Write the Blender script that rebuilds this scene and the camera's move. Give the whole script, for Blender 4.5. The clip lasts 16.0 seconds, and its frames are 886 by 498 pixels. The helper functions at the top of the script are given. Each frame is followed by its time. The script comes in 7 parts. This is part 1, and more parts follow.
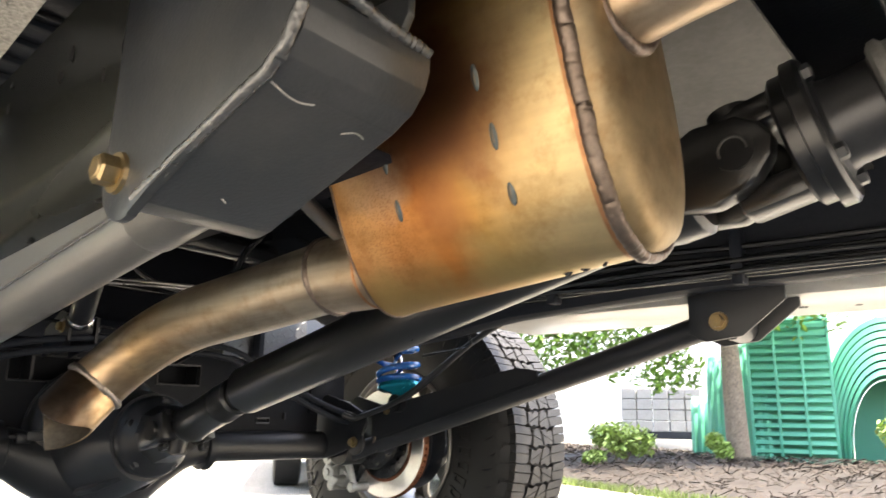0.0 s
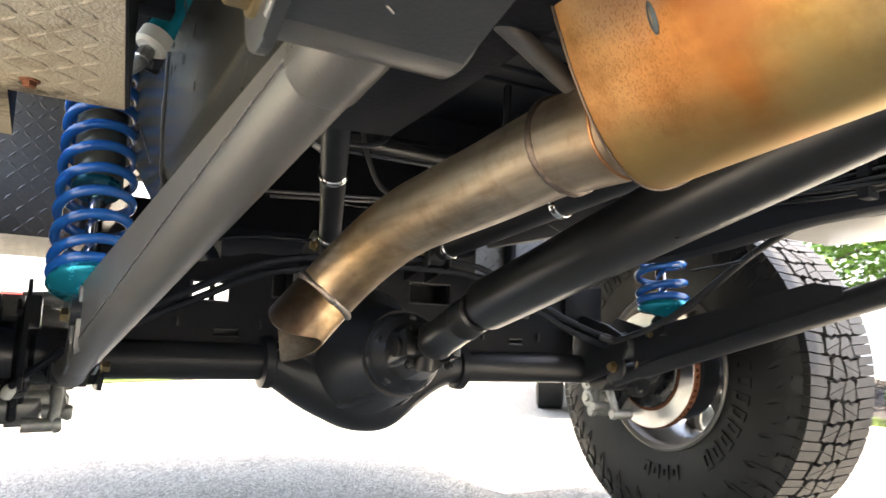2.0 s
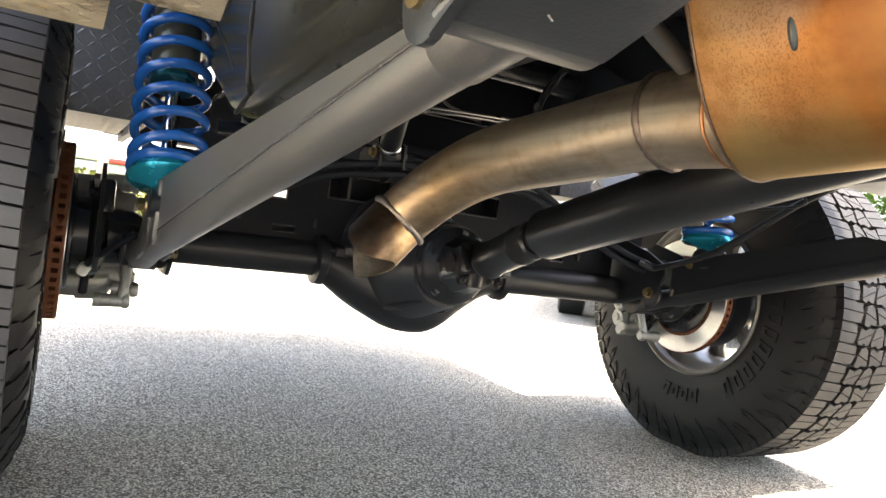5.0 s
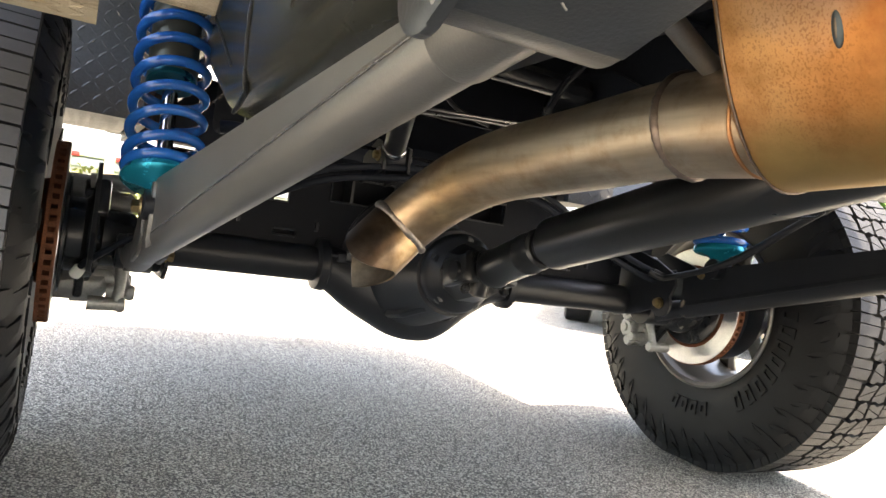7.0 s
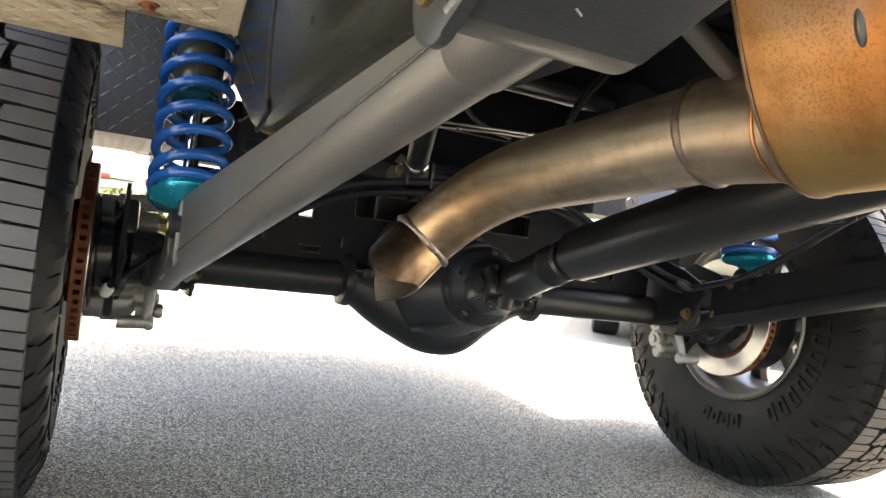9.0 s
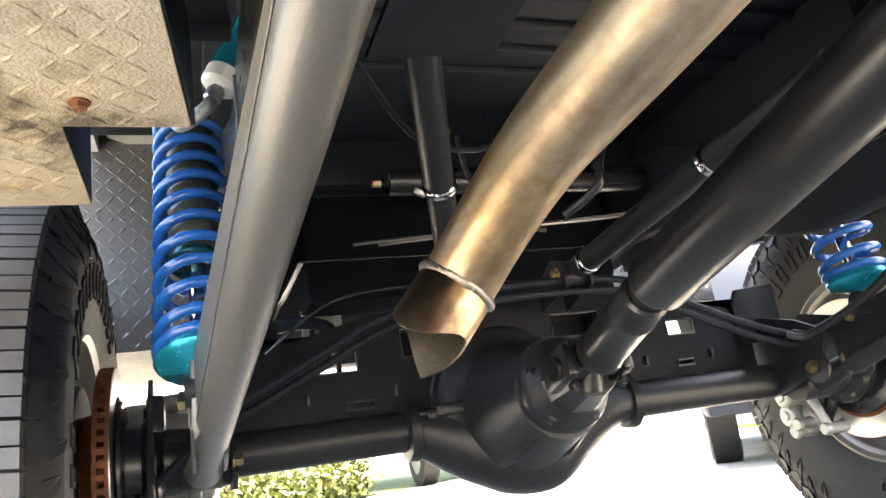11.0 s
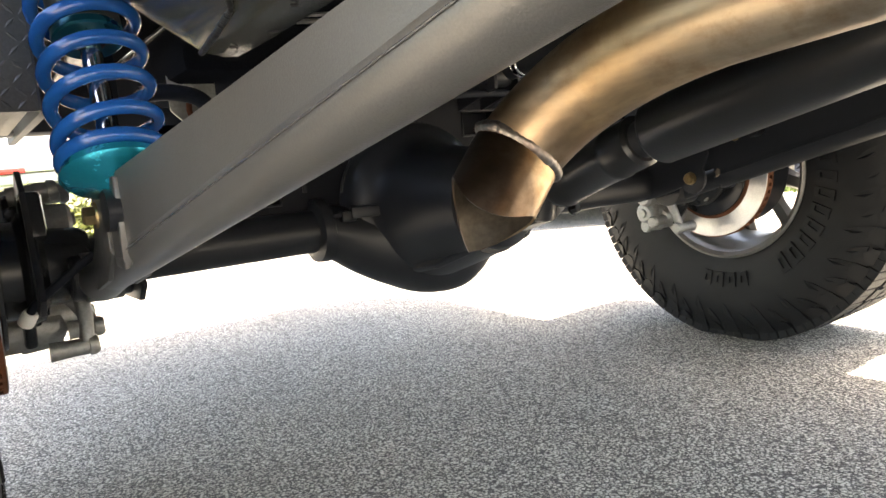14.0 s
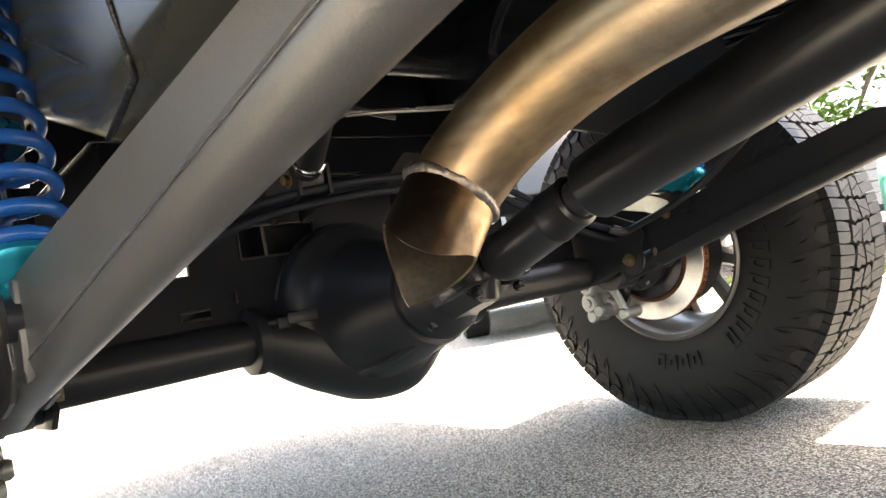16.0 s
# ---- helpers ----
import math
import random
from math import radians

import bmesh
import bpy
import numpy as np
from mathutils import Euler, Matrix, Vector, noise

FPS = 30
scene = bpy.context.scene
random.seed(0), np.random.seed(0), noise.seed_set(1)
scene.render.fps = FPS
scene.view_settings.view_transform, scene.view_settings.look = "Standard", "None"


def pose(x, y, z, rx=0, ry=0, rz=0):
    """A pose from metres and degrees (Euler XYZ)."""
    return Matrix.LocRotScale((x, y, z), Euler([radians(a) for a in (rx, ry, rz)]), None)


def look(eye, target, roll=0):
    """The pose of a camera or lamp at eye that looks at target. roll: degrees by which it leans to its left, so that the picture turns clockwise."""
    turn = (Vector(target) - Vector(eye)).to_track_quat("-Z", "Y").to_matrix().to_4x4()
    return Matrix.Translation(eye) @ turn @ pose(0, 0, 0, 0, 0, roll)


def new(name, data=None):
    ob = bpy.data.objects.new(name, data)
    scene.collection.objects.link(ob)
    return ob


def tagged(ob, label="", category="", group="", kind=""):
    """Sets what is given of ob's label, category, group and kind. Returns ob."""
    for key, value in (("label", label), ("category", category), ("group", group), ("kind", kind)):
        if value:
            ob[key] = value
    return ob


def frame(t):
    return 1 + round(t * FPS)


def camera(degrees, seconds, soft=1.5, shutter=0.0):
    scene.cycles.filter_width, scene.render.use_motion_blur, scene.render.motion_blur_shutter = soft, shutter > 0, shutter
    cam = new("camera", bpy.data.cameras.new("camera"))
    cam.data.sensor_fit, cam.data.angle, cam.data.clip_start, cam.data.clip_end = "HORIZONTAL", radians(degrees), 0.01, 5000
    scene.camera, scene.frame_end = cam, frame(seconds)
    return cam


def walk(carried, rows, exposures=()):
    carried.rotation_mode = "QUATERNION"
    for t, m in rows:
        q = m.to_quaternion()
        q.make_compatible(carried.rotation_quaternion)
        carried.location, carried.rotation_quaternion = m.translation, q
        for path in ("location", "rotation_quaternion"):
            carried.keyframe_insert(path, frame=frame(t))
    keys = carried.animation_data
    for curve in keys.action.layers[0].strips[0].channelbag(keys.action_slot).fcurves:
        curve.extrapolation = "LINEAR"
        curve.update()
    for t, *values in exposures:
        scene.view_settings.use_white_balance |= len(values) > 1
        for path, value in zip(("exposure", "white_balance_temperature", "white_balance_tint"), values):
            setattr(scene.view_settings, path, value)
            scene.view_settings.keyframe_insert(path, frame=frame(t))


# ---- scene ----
cam = camera(63.2, 16.0, soft=1.5, shutter=0.3)
PATH = [
    (0, (-0.834, -1.686, 0.526), (0.649, -0.427, 0.994), 1.1),
    (0.5, (-0.841, -1.672, 0.515), (0.556, -0.294, 0.901), 0.5),
    (1, (-0.839, -1.667, 0.514), (0.504, -0.225, 0.857), 0.7),
    (1.5, (-0.814, -1.632, 0.515), (0.393, -0.069, 0.826), 1.1),
    (2, (-0.704, -1.564, 0.514), (0.266, 0.167, 0.769), 2.3),
    (2.5, (-0.646, -1.569, 0.492), (0.187, 0.24, 0.683), 3.0),
    (3, (-0.625, -1.572, 0.49), (0.175, 0.254, 0.65), 3.5),
    (3.5, (-0.691, -1.569, 0.517), (0.142, 0.246, 0.613), 4.9),
    (4, (-0.771, -1.575, 0.553), (0.134, 0.209, 0.554), 6.4),
    (4.2, (-0.78, -1.582, 0.553), (0.142, 0.193, 0.532), 7.0),
    (6.5, (-0.757, -1.534, 0.57), (0.171, 0.237, 0.509), 8.4),
    (7, (-0.751, -1.532, 0.564), (0.167, 0.245, 0.519), 8.5),
    (7.5, (-0.743, -1.52, 0.569), (0.171, 0.259, 0.535), 8.4),
    (8, (-0.739, -1.526, 0.569), (0.168, 0.257, 0.538), 8.3),
    (8.5, (-0.738, -1.532, 0.569), (0.147, 0.262, 0.545), 8.0),
    (9, (-0.747, -1.532, 0.562), (0.103, 0.279, 0.548), 7.5),
    (9.5, (-0.712, -1.475, 0.562), (-0.003, 0.394, 0.608), 7.3),
    (10, (-0.644, -1.402, 0.462), (-0.12, 0.482, 0.882), -1.2),
    (10.2, (-0.644, -1.374, 0.418), (-0.073, 0.462, 0.968), -6.5),
    (12.3, (-0.669, -1.368, 0.437), (0.064, 0.45, 0.839), -7.5),
    (12.5, (-0.696, -1.327, 0.466), (-0.051, 0.535, 0.806), -6.8),
    (13, (-0.787, -1.254, 0.566), (-0.137, 0.637, 0.585), -5.9),
    (13.5, (-0.798, -1.227, 0.571), (0.181, 0.507, 0.388), -5.4),
    (14, (-0.794, -1.2, 0.563), (0.308, 0.451, 0.315), -5.2),
    (14.5, (-0.787, -1.18, 0.562), (0.4, 0.419, 0.37), -5.5),
    (15, (-0.78, -1.192, 0.555), (0.47, 0.365, 0.444), -5.9),
    (15.5, (-0.776, -1.172, 0.551), (0.489, 0.376, 0.499), -7.2),
    (16, (-0.769, -1.162, 0.498), (0.501, 0.381, 0.585), -10.5),
]
walk(cam, [(t, look(eye, target, roll)) for t, eye, target, roll in PATH], [(0.0, 3.90, 7450, 12), (1.0, 3.97, 7450, 12), (2.0, 4.07, 7450, 12), (3.0, 4.36, 7500, 12), (4.0, 4.08, 7600, 12), (7.0, 3.86, 7650, 12), (9.0, 3.84, 7650, 12), (10.0, 4.34, 7550, 12), (12.5, 5.10, 7450, 12), (13.0, 4.80, 7500, 12), (13.6, 4.20, 7700, 12), (14.5, 3.88, 7800, 12), (16.0, 3.92, 7800, 12)])

# ---- world, sun ----
SUN_DIR = Vector((0.12, -0.23, 1.0)).normalized()      # towards the sun
world = bpy.data.worlds.new("sky")
scene.world = world
world.use_nodes = True
wn = world.node_tree
for n in list(wn.nodes):
    wn.nodes.remove(n)
sky = wn.nodes.new("ShaderNodeTexSky")
sky.sky_type = "NISHITA"
sky.sun_disc = False
sky.sun_elevation = math.asin(SUN_DIR.z)
sky.sun_rotation = math.atan2(SUN_DIR.x, SUN_DIR.y)
sky.air_density, sky.dust_density, sky.ozone_density = 1.0, 3.5, 1.0
wb = wn.nodes.new("ShaderNodeBackground")
wb.inputs["Strength"].default_value = 0.103
wo = wn.nodes.new("ShaderNodeOutputWorld")
wn.links.new(sky.outputs[0], wb.inputs[0])
wn.links.new(wb.outputs[0], wo.inputs[0])
sun = new("sun", bpy.data.lights.new("sun", "SUN"))
sun.data.energy, sun.data.angle, sun.data.color = 2.35, radians(0.6), (1.0, 0.955, 0.885)
sun.rotation_euler = SUN_DIR.to_track_quat("Z", "Y").to_euler()
sun.location = (3, 0, 12)


# ---- materials ----
def mat(name, base=(0.5, 0.5, 0.5), rough=0.5, metal=0.0, alt=None, scale=8.0, spread=0.5, fine=0.0, bump=0.0, bump_scale=200.0,
        rough_var=0.1, spec=0.5, dirt=None, dirt_amt=0.0, dirt_scale=3.0, coat=0.0, stretch=None):
    """Principled surface with broad colour variation, fine grain, patchy dirt and bump, in object metres."""
    m = bpy.data.materials.new(name)
    m.use_nodes = True
    nt = m.node_tree
    b = nt.nodes["Principled BSDF"]
    N = nt.nodes.new
    L = nt.links.new
    tc = N("ShaderNodeTexCoord")
    src = tc.outputs["Object"]
    if stretch:
        mp = N("ShaderNodeMapping")
        mp.inputs["Scale"].default_value = stretch
        L(src, mp.inputs["Vector"])
        src = mp.outputs["Vector"]
    n1 = N("ShaderNodeTexNoise")
    n1.inputs["Scale"].default_value, n1.inputs["Detail"].default_value, n1.inputs["Roughness"].default_value = scale, 6, 0.6
    L(src, n1.inputs["Vector"])
    alt = alt or tuple(c * 0.7 for c in base)
    mix = N("ShaderNodeMix")
    mix.data_type = "RGBA"
    mix.inputs["A"].default_value, mix.inputs["B"].default_value = (*base, 1), (*alt, 1)
    mr = N("ShaderNodeMapRange")
    mr.inputs["From Min"].default_value, mr.inputs["From Max"].default_value = 0.5 - 0.25 / max(spread, 0.01), 0.5 + 0.25 / max(spread, 0.01)
    L(n1.outputs["Fac"], mr.inputs["Value"])
    L(mr.outputs["Result"], mix.inputs["Factor"])
    col = mix.outputs["Result"]
    n2 = N("ShaderNodeTexNoise")
    n2.inputs["Scale"].default_value, n2.inputs["Detail"].default_value = bump_scale, 3
    L(src, n2.inputs["Vector"])
    if fine:
        hs = N("ShaderNodeMix")
        hs.data_type, hs.blend_type = "RGBA", "MULTIPLY"
        mr2 = N("ShaderNodeMapRange")
        mr2.inputs["From Min"].default_value, mr2.inputs["From Max"].default_value = 0.3, 0.7
        mr2.inputs["To Min"].default_value, mr2.inputs["To Max"].default_value = 1 - fine, 1 + fine
        L(n2.outputs["Fac"], mr2.inputs["Value"])
        L(col, hs.inputs["A"])
        L(mr2.outputs["Result"], hs.inputs["B"])
        hs.inputs["Factor"].default_value = 1.0
        col = hs.outputs["Result"]
    if dirt:
        n3 = N("ShaderNodeTexNoise")
        n3.inputs["Scale"].default_value, n3.inputs["Detail"].default_value, n3.inputs["Roughness"].default_value = dirt_scale, 8, 0.7
        L(src, n3.inputs["Vector"])
        mr3 = N("ShaderNodeMapRange")
        mr3.inputs["From Min"].default_value, mr3.inputs["From Max"].default_value = 0.45, 0.75
        mr3.inputs["To Max"].default_value = dirt_amt
        L(n3.outputs["Fac"], mr3.inputs["Value"])
        dm = N("ShaderNodeMix")
        dm.data_type = "RGBA"
        L(mr3.outputs["Result"], dm.inputs["Factor"])
        L(col, dm.inputs["A"])
        dm.inputs["B"].default_value = (*dirt, 1)
        col = dm.outputs["Result"]
    L(col, b.inputs["Base Color"])
    rr = N("ShaderNodeMapRange")
    rr.inputs["To Min"].default_value, rr.inputs["To Max"].default_value = max(rough - rough_var, 0.02), min(rough + rough_var, 1)
    L(n1.outputs["Fac"], rr.inputs["Value"])
    L(rr.outputs["Result"], b.inputs["Roughness"])
    b.inputs["Metallic"].default_value = metal
    b.inputs["Specular IOR Level"].default_value = spec
    b.inputs["Coat Weight"].default_value = coat
    if bump:
        bp = N("ShaderNodeBump")
        bp.inputs["Strength"].default_value, bp.inputs["Distance"].default_value = bump, 0.002
        L(n2.outputs["Fac"], bp.inputs["Height"])
        L(bp.outputs["Normal"], b.inputs["Normal"])
    return m


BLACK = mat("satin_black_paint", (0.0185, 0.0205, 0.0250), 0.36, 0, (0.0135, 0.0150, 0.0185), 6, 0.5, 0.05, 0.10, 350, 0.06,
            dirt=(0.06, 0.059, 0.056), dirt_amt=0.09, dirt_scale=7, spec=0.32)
BRACKET = mat("satin_bracket_paint", (0.030, 0.033, 0.0375), 0.33, 0, (0.024, 0.0265, 0.030), 6, 0.5, 0.05, 0.10, 350, 0.06, dirt=(0.16, 0.155, 0.145), dirt_amt=0.2, dirt_scale=9)
# Satin black of the near arm; the grey stands in for reflected ground.
ARM = mat("satin_black_with_ground_sheen", (0.138, 0.134, 0.128), 0.33, 0.5, (0.108, 0.105, 0.100), 5, 0.6, 0.07, 0.12, 600, 0.07,
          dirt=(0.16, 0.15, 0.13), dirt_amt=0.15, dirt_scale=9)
TRUSS = mat("flat_black_plate_paint", (0.0135, 0.0150, 0.0185), 0.46, 0, (0.0095, 0.0105, 0.0135), 6, 0.5, 0.08, 0.12, 300, 0.08, spec=0.07, dirt=(0.05, 0.052, 0.055), dirt_amt=0.06, dirt_scale=9)
SHAFT = mat("driveshaft_paint", (0.0085, 0.0088, 0.0095), 0.30, 0, (0.0065, 0.0068, 0.0075), 9, 0.5, 0.05, 0.06, 300, 0.06, spec=0.6, dirt=(0.06, 0.06, 0.06), dirt_amt=0.05, dirt_scale=14)
GLOSSBLACK = mat("gloss_black_paint", (0.018, 0.020, 0.024), 0.25, 0, (0.012, 0.013, 0.014), 5, 0.5, 0.05, 0.12, 120, 0.06)
# Black rail paint; its faint green stands in for the trees' reflection.
RAIL = mat("semi_gloss_rail_with_tree_tint", (0.0295, 0.0315, 0.0285), 0.24, 0, (0.0220, 0.0235, 0.0210), 4, 0.4, 0.04, 0.05, 120, 0.04, dirt=(0.08, 0.078, 0.068), dirt_amt=0.07, spec=0.28)
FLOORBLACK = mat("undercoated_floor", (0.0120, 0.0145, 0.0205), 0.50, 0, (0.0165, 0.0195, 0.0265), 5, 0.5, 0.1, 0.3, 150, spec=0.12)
RUBBER = mat("tyre_rubber", (0.0085, 0.0088, 0.0096), 0.56, 0, (0.012, 0.0123, 0.013), 14, 0.6, 0.12, 0.2, 500, 0.08, spec=0.30,
             dirt=(0.05, 0.048, 0.045), dirt_amt=0.12, dirt_scale=6)
DUSTY = mat("dusty_sidewall_rubber", (0.125, 0.122, 0.117), 0.7, 0, (0.075, 0.074, 0.071), 9, 0.8, 0.2, 0.25, 300, 0.08, spec=0.3,
            dirt=(0.04, 0.04, 0.04), dirt_amt=0.7, dirt_scale=10)
# Far tread: base darkened to hold shade, under a light dust.
TREAD = mat("shaded_dusty_tread_rubber", (0.019, 0.019, 0.0195), 0.58, 0, (0.012, 0.012, 0.0128), 14, 0.7, 0.25, 0.4, 400, 0.10, spec=0.28,
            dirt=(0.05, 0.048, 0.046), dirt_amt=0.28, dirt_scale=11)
# Near tread: same dusty rubber with skylight lightened into the base.
TREAD_PALE = mat("skylit_dusty_tread_rubber", (0.055, 0.055, 0.0555), 0.42, 0, (0.040, 0.040, 0.0405), 9, 0.6, 0.10, 0.15, 500, 0.08, spec=0.5,
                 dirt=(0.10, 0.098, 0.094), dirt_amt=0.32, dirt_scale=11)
STEEL = mat("machined_steel", (0.62, 0.61, 0.60), 0.33, 1.0, (0.5, 0.49, 0.48), 20, 0.6, 0.1, 0.05, 300)
CHROME = mat("chrome_rod", (0.75, 0.75, 0.76), 0.10, 1.0, (0.7, 0.7, 0.7), 20)
CAST = mat("cast_aluminium", (0.42, 0.42, 0.40), 0.5, 0.7, (0.32, 0.32, 0.31), 18, 0.6, 0.1, 0.3, 180, dirt=(0.12, 0.11, 0.09), dirt_amt=0.4, dirt_scale=14)
RIM = mat("silver_rim", (0.27, 0.26, 0.24), 0.42, 0.8, (0.22, 0.21, 0.195), 9, 0.5, 0.08, 0.05, 300, dirt=(0.2, 0.18, 0.15), dirt_amt=0.25)
RUST = mat("rusty_rotor_edge", (0.22, 0.075, 0.030), 0.8, 0.1, (0.11, 0.040, 0.020), 30, 0.8, 0.25, 0.5, 260)
ZINC = mat("yellow_zinc", (0.40, 0.295, 0.125), 0.32, 0.95, (0.34, 0.26, 0.17), 60, 0.8, 0.1, 0.05, 300)
BLUE = mat("blue_powder_coat", (0.008, 0.105, 0.40), 0.22, 0, (0.007, 0.085, 0.33), 12, 0.4, 0.03, 0.03, 200, 0.05, coat=0.3)
CYAN = mat("teal_anodised", (0.00, 0.33, 0.46), 0.25, 0.6, (0.0, 0.27, 0.40), 15, 0.4, 0.03, 0.02, 200)
CAPTEAL = mat("dark_teal_anodised", (0.004, 0.10, 0.14), 0.28, 0.6, (0.003, 0.08, 0.115), 15, 0.4, 0.03, 0.02, 200)
PIPESTEEL = mat("dull_pipe_steel", (0.22, 0.22, 0.22), 0.3, 0.8, (0.15, 0.15, 0.15), 30)
HOSEBLACK = mat("satin_hose_rubber", (0.022, 0.023, 0.025), 0.4, 0, (0.018, 0.018, 0.02), 30)
HUB = mat("turned_dark_steel", (0.055, 0.056, 0.060), 0.34, 0.6, (0.040, 0.041, 0.044), 20, 0.5, 0.05, 0.05, 300)
TANK = mat("textured_tank_plastic", (0.012, 0.0135, 0.017), 0.95, 0, (0.009, 0.010, 0.013), 8, 0.5, 0.1, 0.3, 200, 0.03, spec=0.0)
SHOCK = mat("olive_grey_shock_body", (0.085, 0.09, 0.075), 0.38, 0.4, (0.06, 0.065, 0.055), 12, 0.5, 0.05, 0.05, 200)
HALO = mat("burnt_orange_halo", (0.42, 0.22, 0.10), 0.42, 0.95, (0.34, 0.16, 0.085), 30, 0.8, 0.15)
BLUED = mat("blued_steel", (0.055, 0.085, 0.105), 0.5, 0.5, (0.10, 0.10, 0.085), 60, 0.8, 0.1)
WELD = mat("weld_bead", (0.20, 0.160, 0.135), 0.42, 0.9, (0.125, 0.092, 0.075), 45, 0.7, 0.12, 0.3, 300)
TIPWELD = mat("silver_weld_bead", (0.36, 0.34, 0.32), 0.34, 0.9, (0.20, 0.15, 0.12), 38, 0.9, 0.15, 0.4, 300)
WELDBLACK = mat("painted_weld", (0.15, 0.152, 0.155), 0.24, 0.5, (0.07, 0.07, 0.072), 90, 0.7, 0.15, 0.4, 260)
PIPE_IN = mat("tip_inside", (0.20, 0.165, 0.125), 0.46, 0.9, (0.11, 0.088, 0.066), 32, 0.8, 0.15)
WHITEPL = mat("white_plastic", (0.75, 0.75, 0.70), 0.4, 0, (0.65, 0.65, 0.6), 20)
HOSE = mat("braided_hose", (0.42, 0.45, 0.46), 0.4, 0.6, (0.3, 0.33, 0.35), 200, 0.8, 0.2, 0.4, 700)
DARKHOLE = mat("dark_hole", (0.01, 0.01, 0.011), 0.8, 0, (0.008, 0.008, 0.009), 5)
GREENPL = mat("green_plastic", (0.06, 0.32, 0.21), 0.5, 0, (0.09, 0.39, 0.27), 2, 0.5, 0.05)
MULCH = mat("mulch", (0.020, 0.0148, 0.0112), 0.95, 0, (0.010, 0.0075, 0.0058), 14, 0.9, 0.4, 1.0, 40)
GRASS = mat("grass", (0.07, 0.12, 0.022), 0.9, 0, (0.11, 0.15, 0.035), 6, 0.8, 0.4)
BARK = mat("bark", (0.21, 0.165, 0.120), 0.9, 0, (0.13, 0.10, 0.073), 12, 0.8, 0.3, 0.8, 40)
BLOCK = mat("pale_concrete_block", (0.30, 0.30, 0.295), 0.9, 0, (0.23, 0.23, 0.227), 5, 0.8, 0.15, 0.5, 60)
WALLW = mat("white_wall", (0.8, 0.8, 0.79), 0.7, 0, (0.74, 0.74, 0.73), 1.5, 0.5, 0.05)
GLASS = mat("dark_car_glass", (0.02, 0.025, 0.03), 0.05, 0, (0.02, 0.02, 0.02), 2)
CARPAINT2 = mat("dark_grey_car_paint", (0.06, 0.065, 0.07), 0.3, 0.3, (0.05, 0.055, 0.06), 2, coat=0.6)
SHEET = mat("dusty_grey_sheet", (0.085, 0.084, 0.081), 0.6, 0.3, (0.075, 0.074, 0.071), 7, 0.8, 0.15, 0.2, 120, dirt=(0.05, 0.048, 0.045), dirt_amt=0.8, dirt_scale=22)
BODY = mat("body_paint", (0.50, 0.50, 0.48), 0.4, 0, (0.45, 0.45, 0.43), 3, 0.5, 0.04, dirt=(0.25, 0.22, 0.17), dirt_amt=0.3, coat=0.2)


def nodes_of(m):
    nt = m.node_tree
    return nt, nt.nodes.new, nt.links.new, nt.nodes["Principled BSDF"]


def ramp(nt, stops, fac):
    r = nt.nodes.new("ShaderNodeValToRGB")
    e = r.color_ramp.elements
    while len(e) < len(stops):
        e.new(0.5)
    for el, (p, c) in zip(e, stops):
        el.position, el.color = p, (*c, 1)
    nt.links.new(fac, r.inputs["Fac"])
    return r.outputs["Color"]


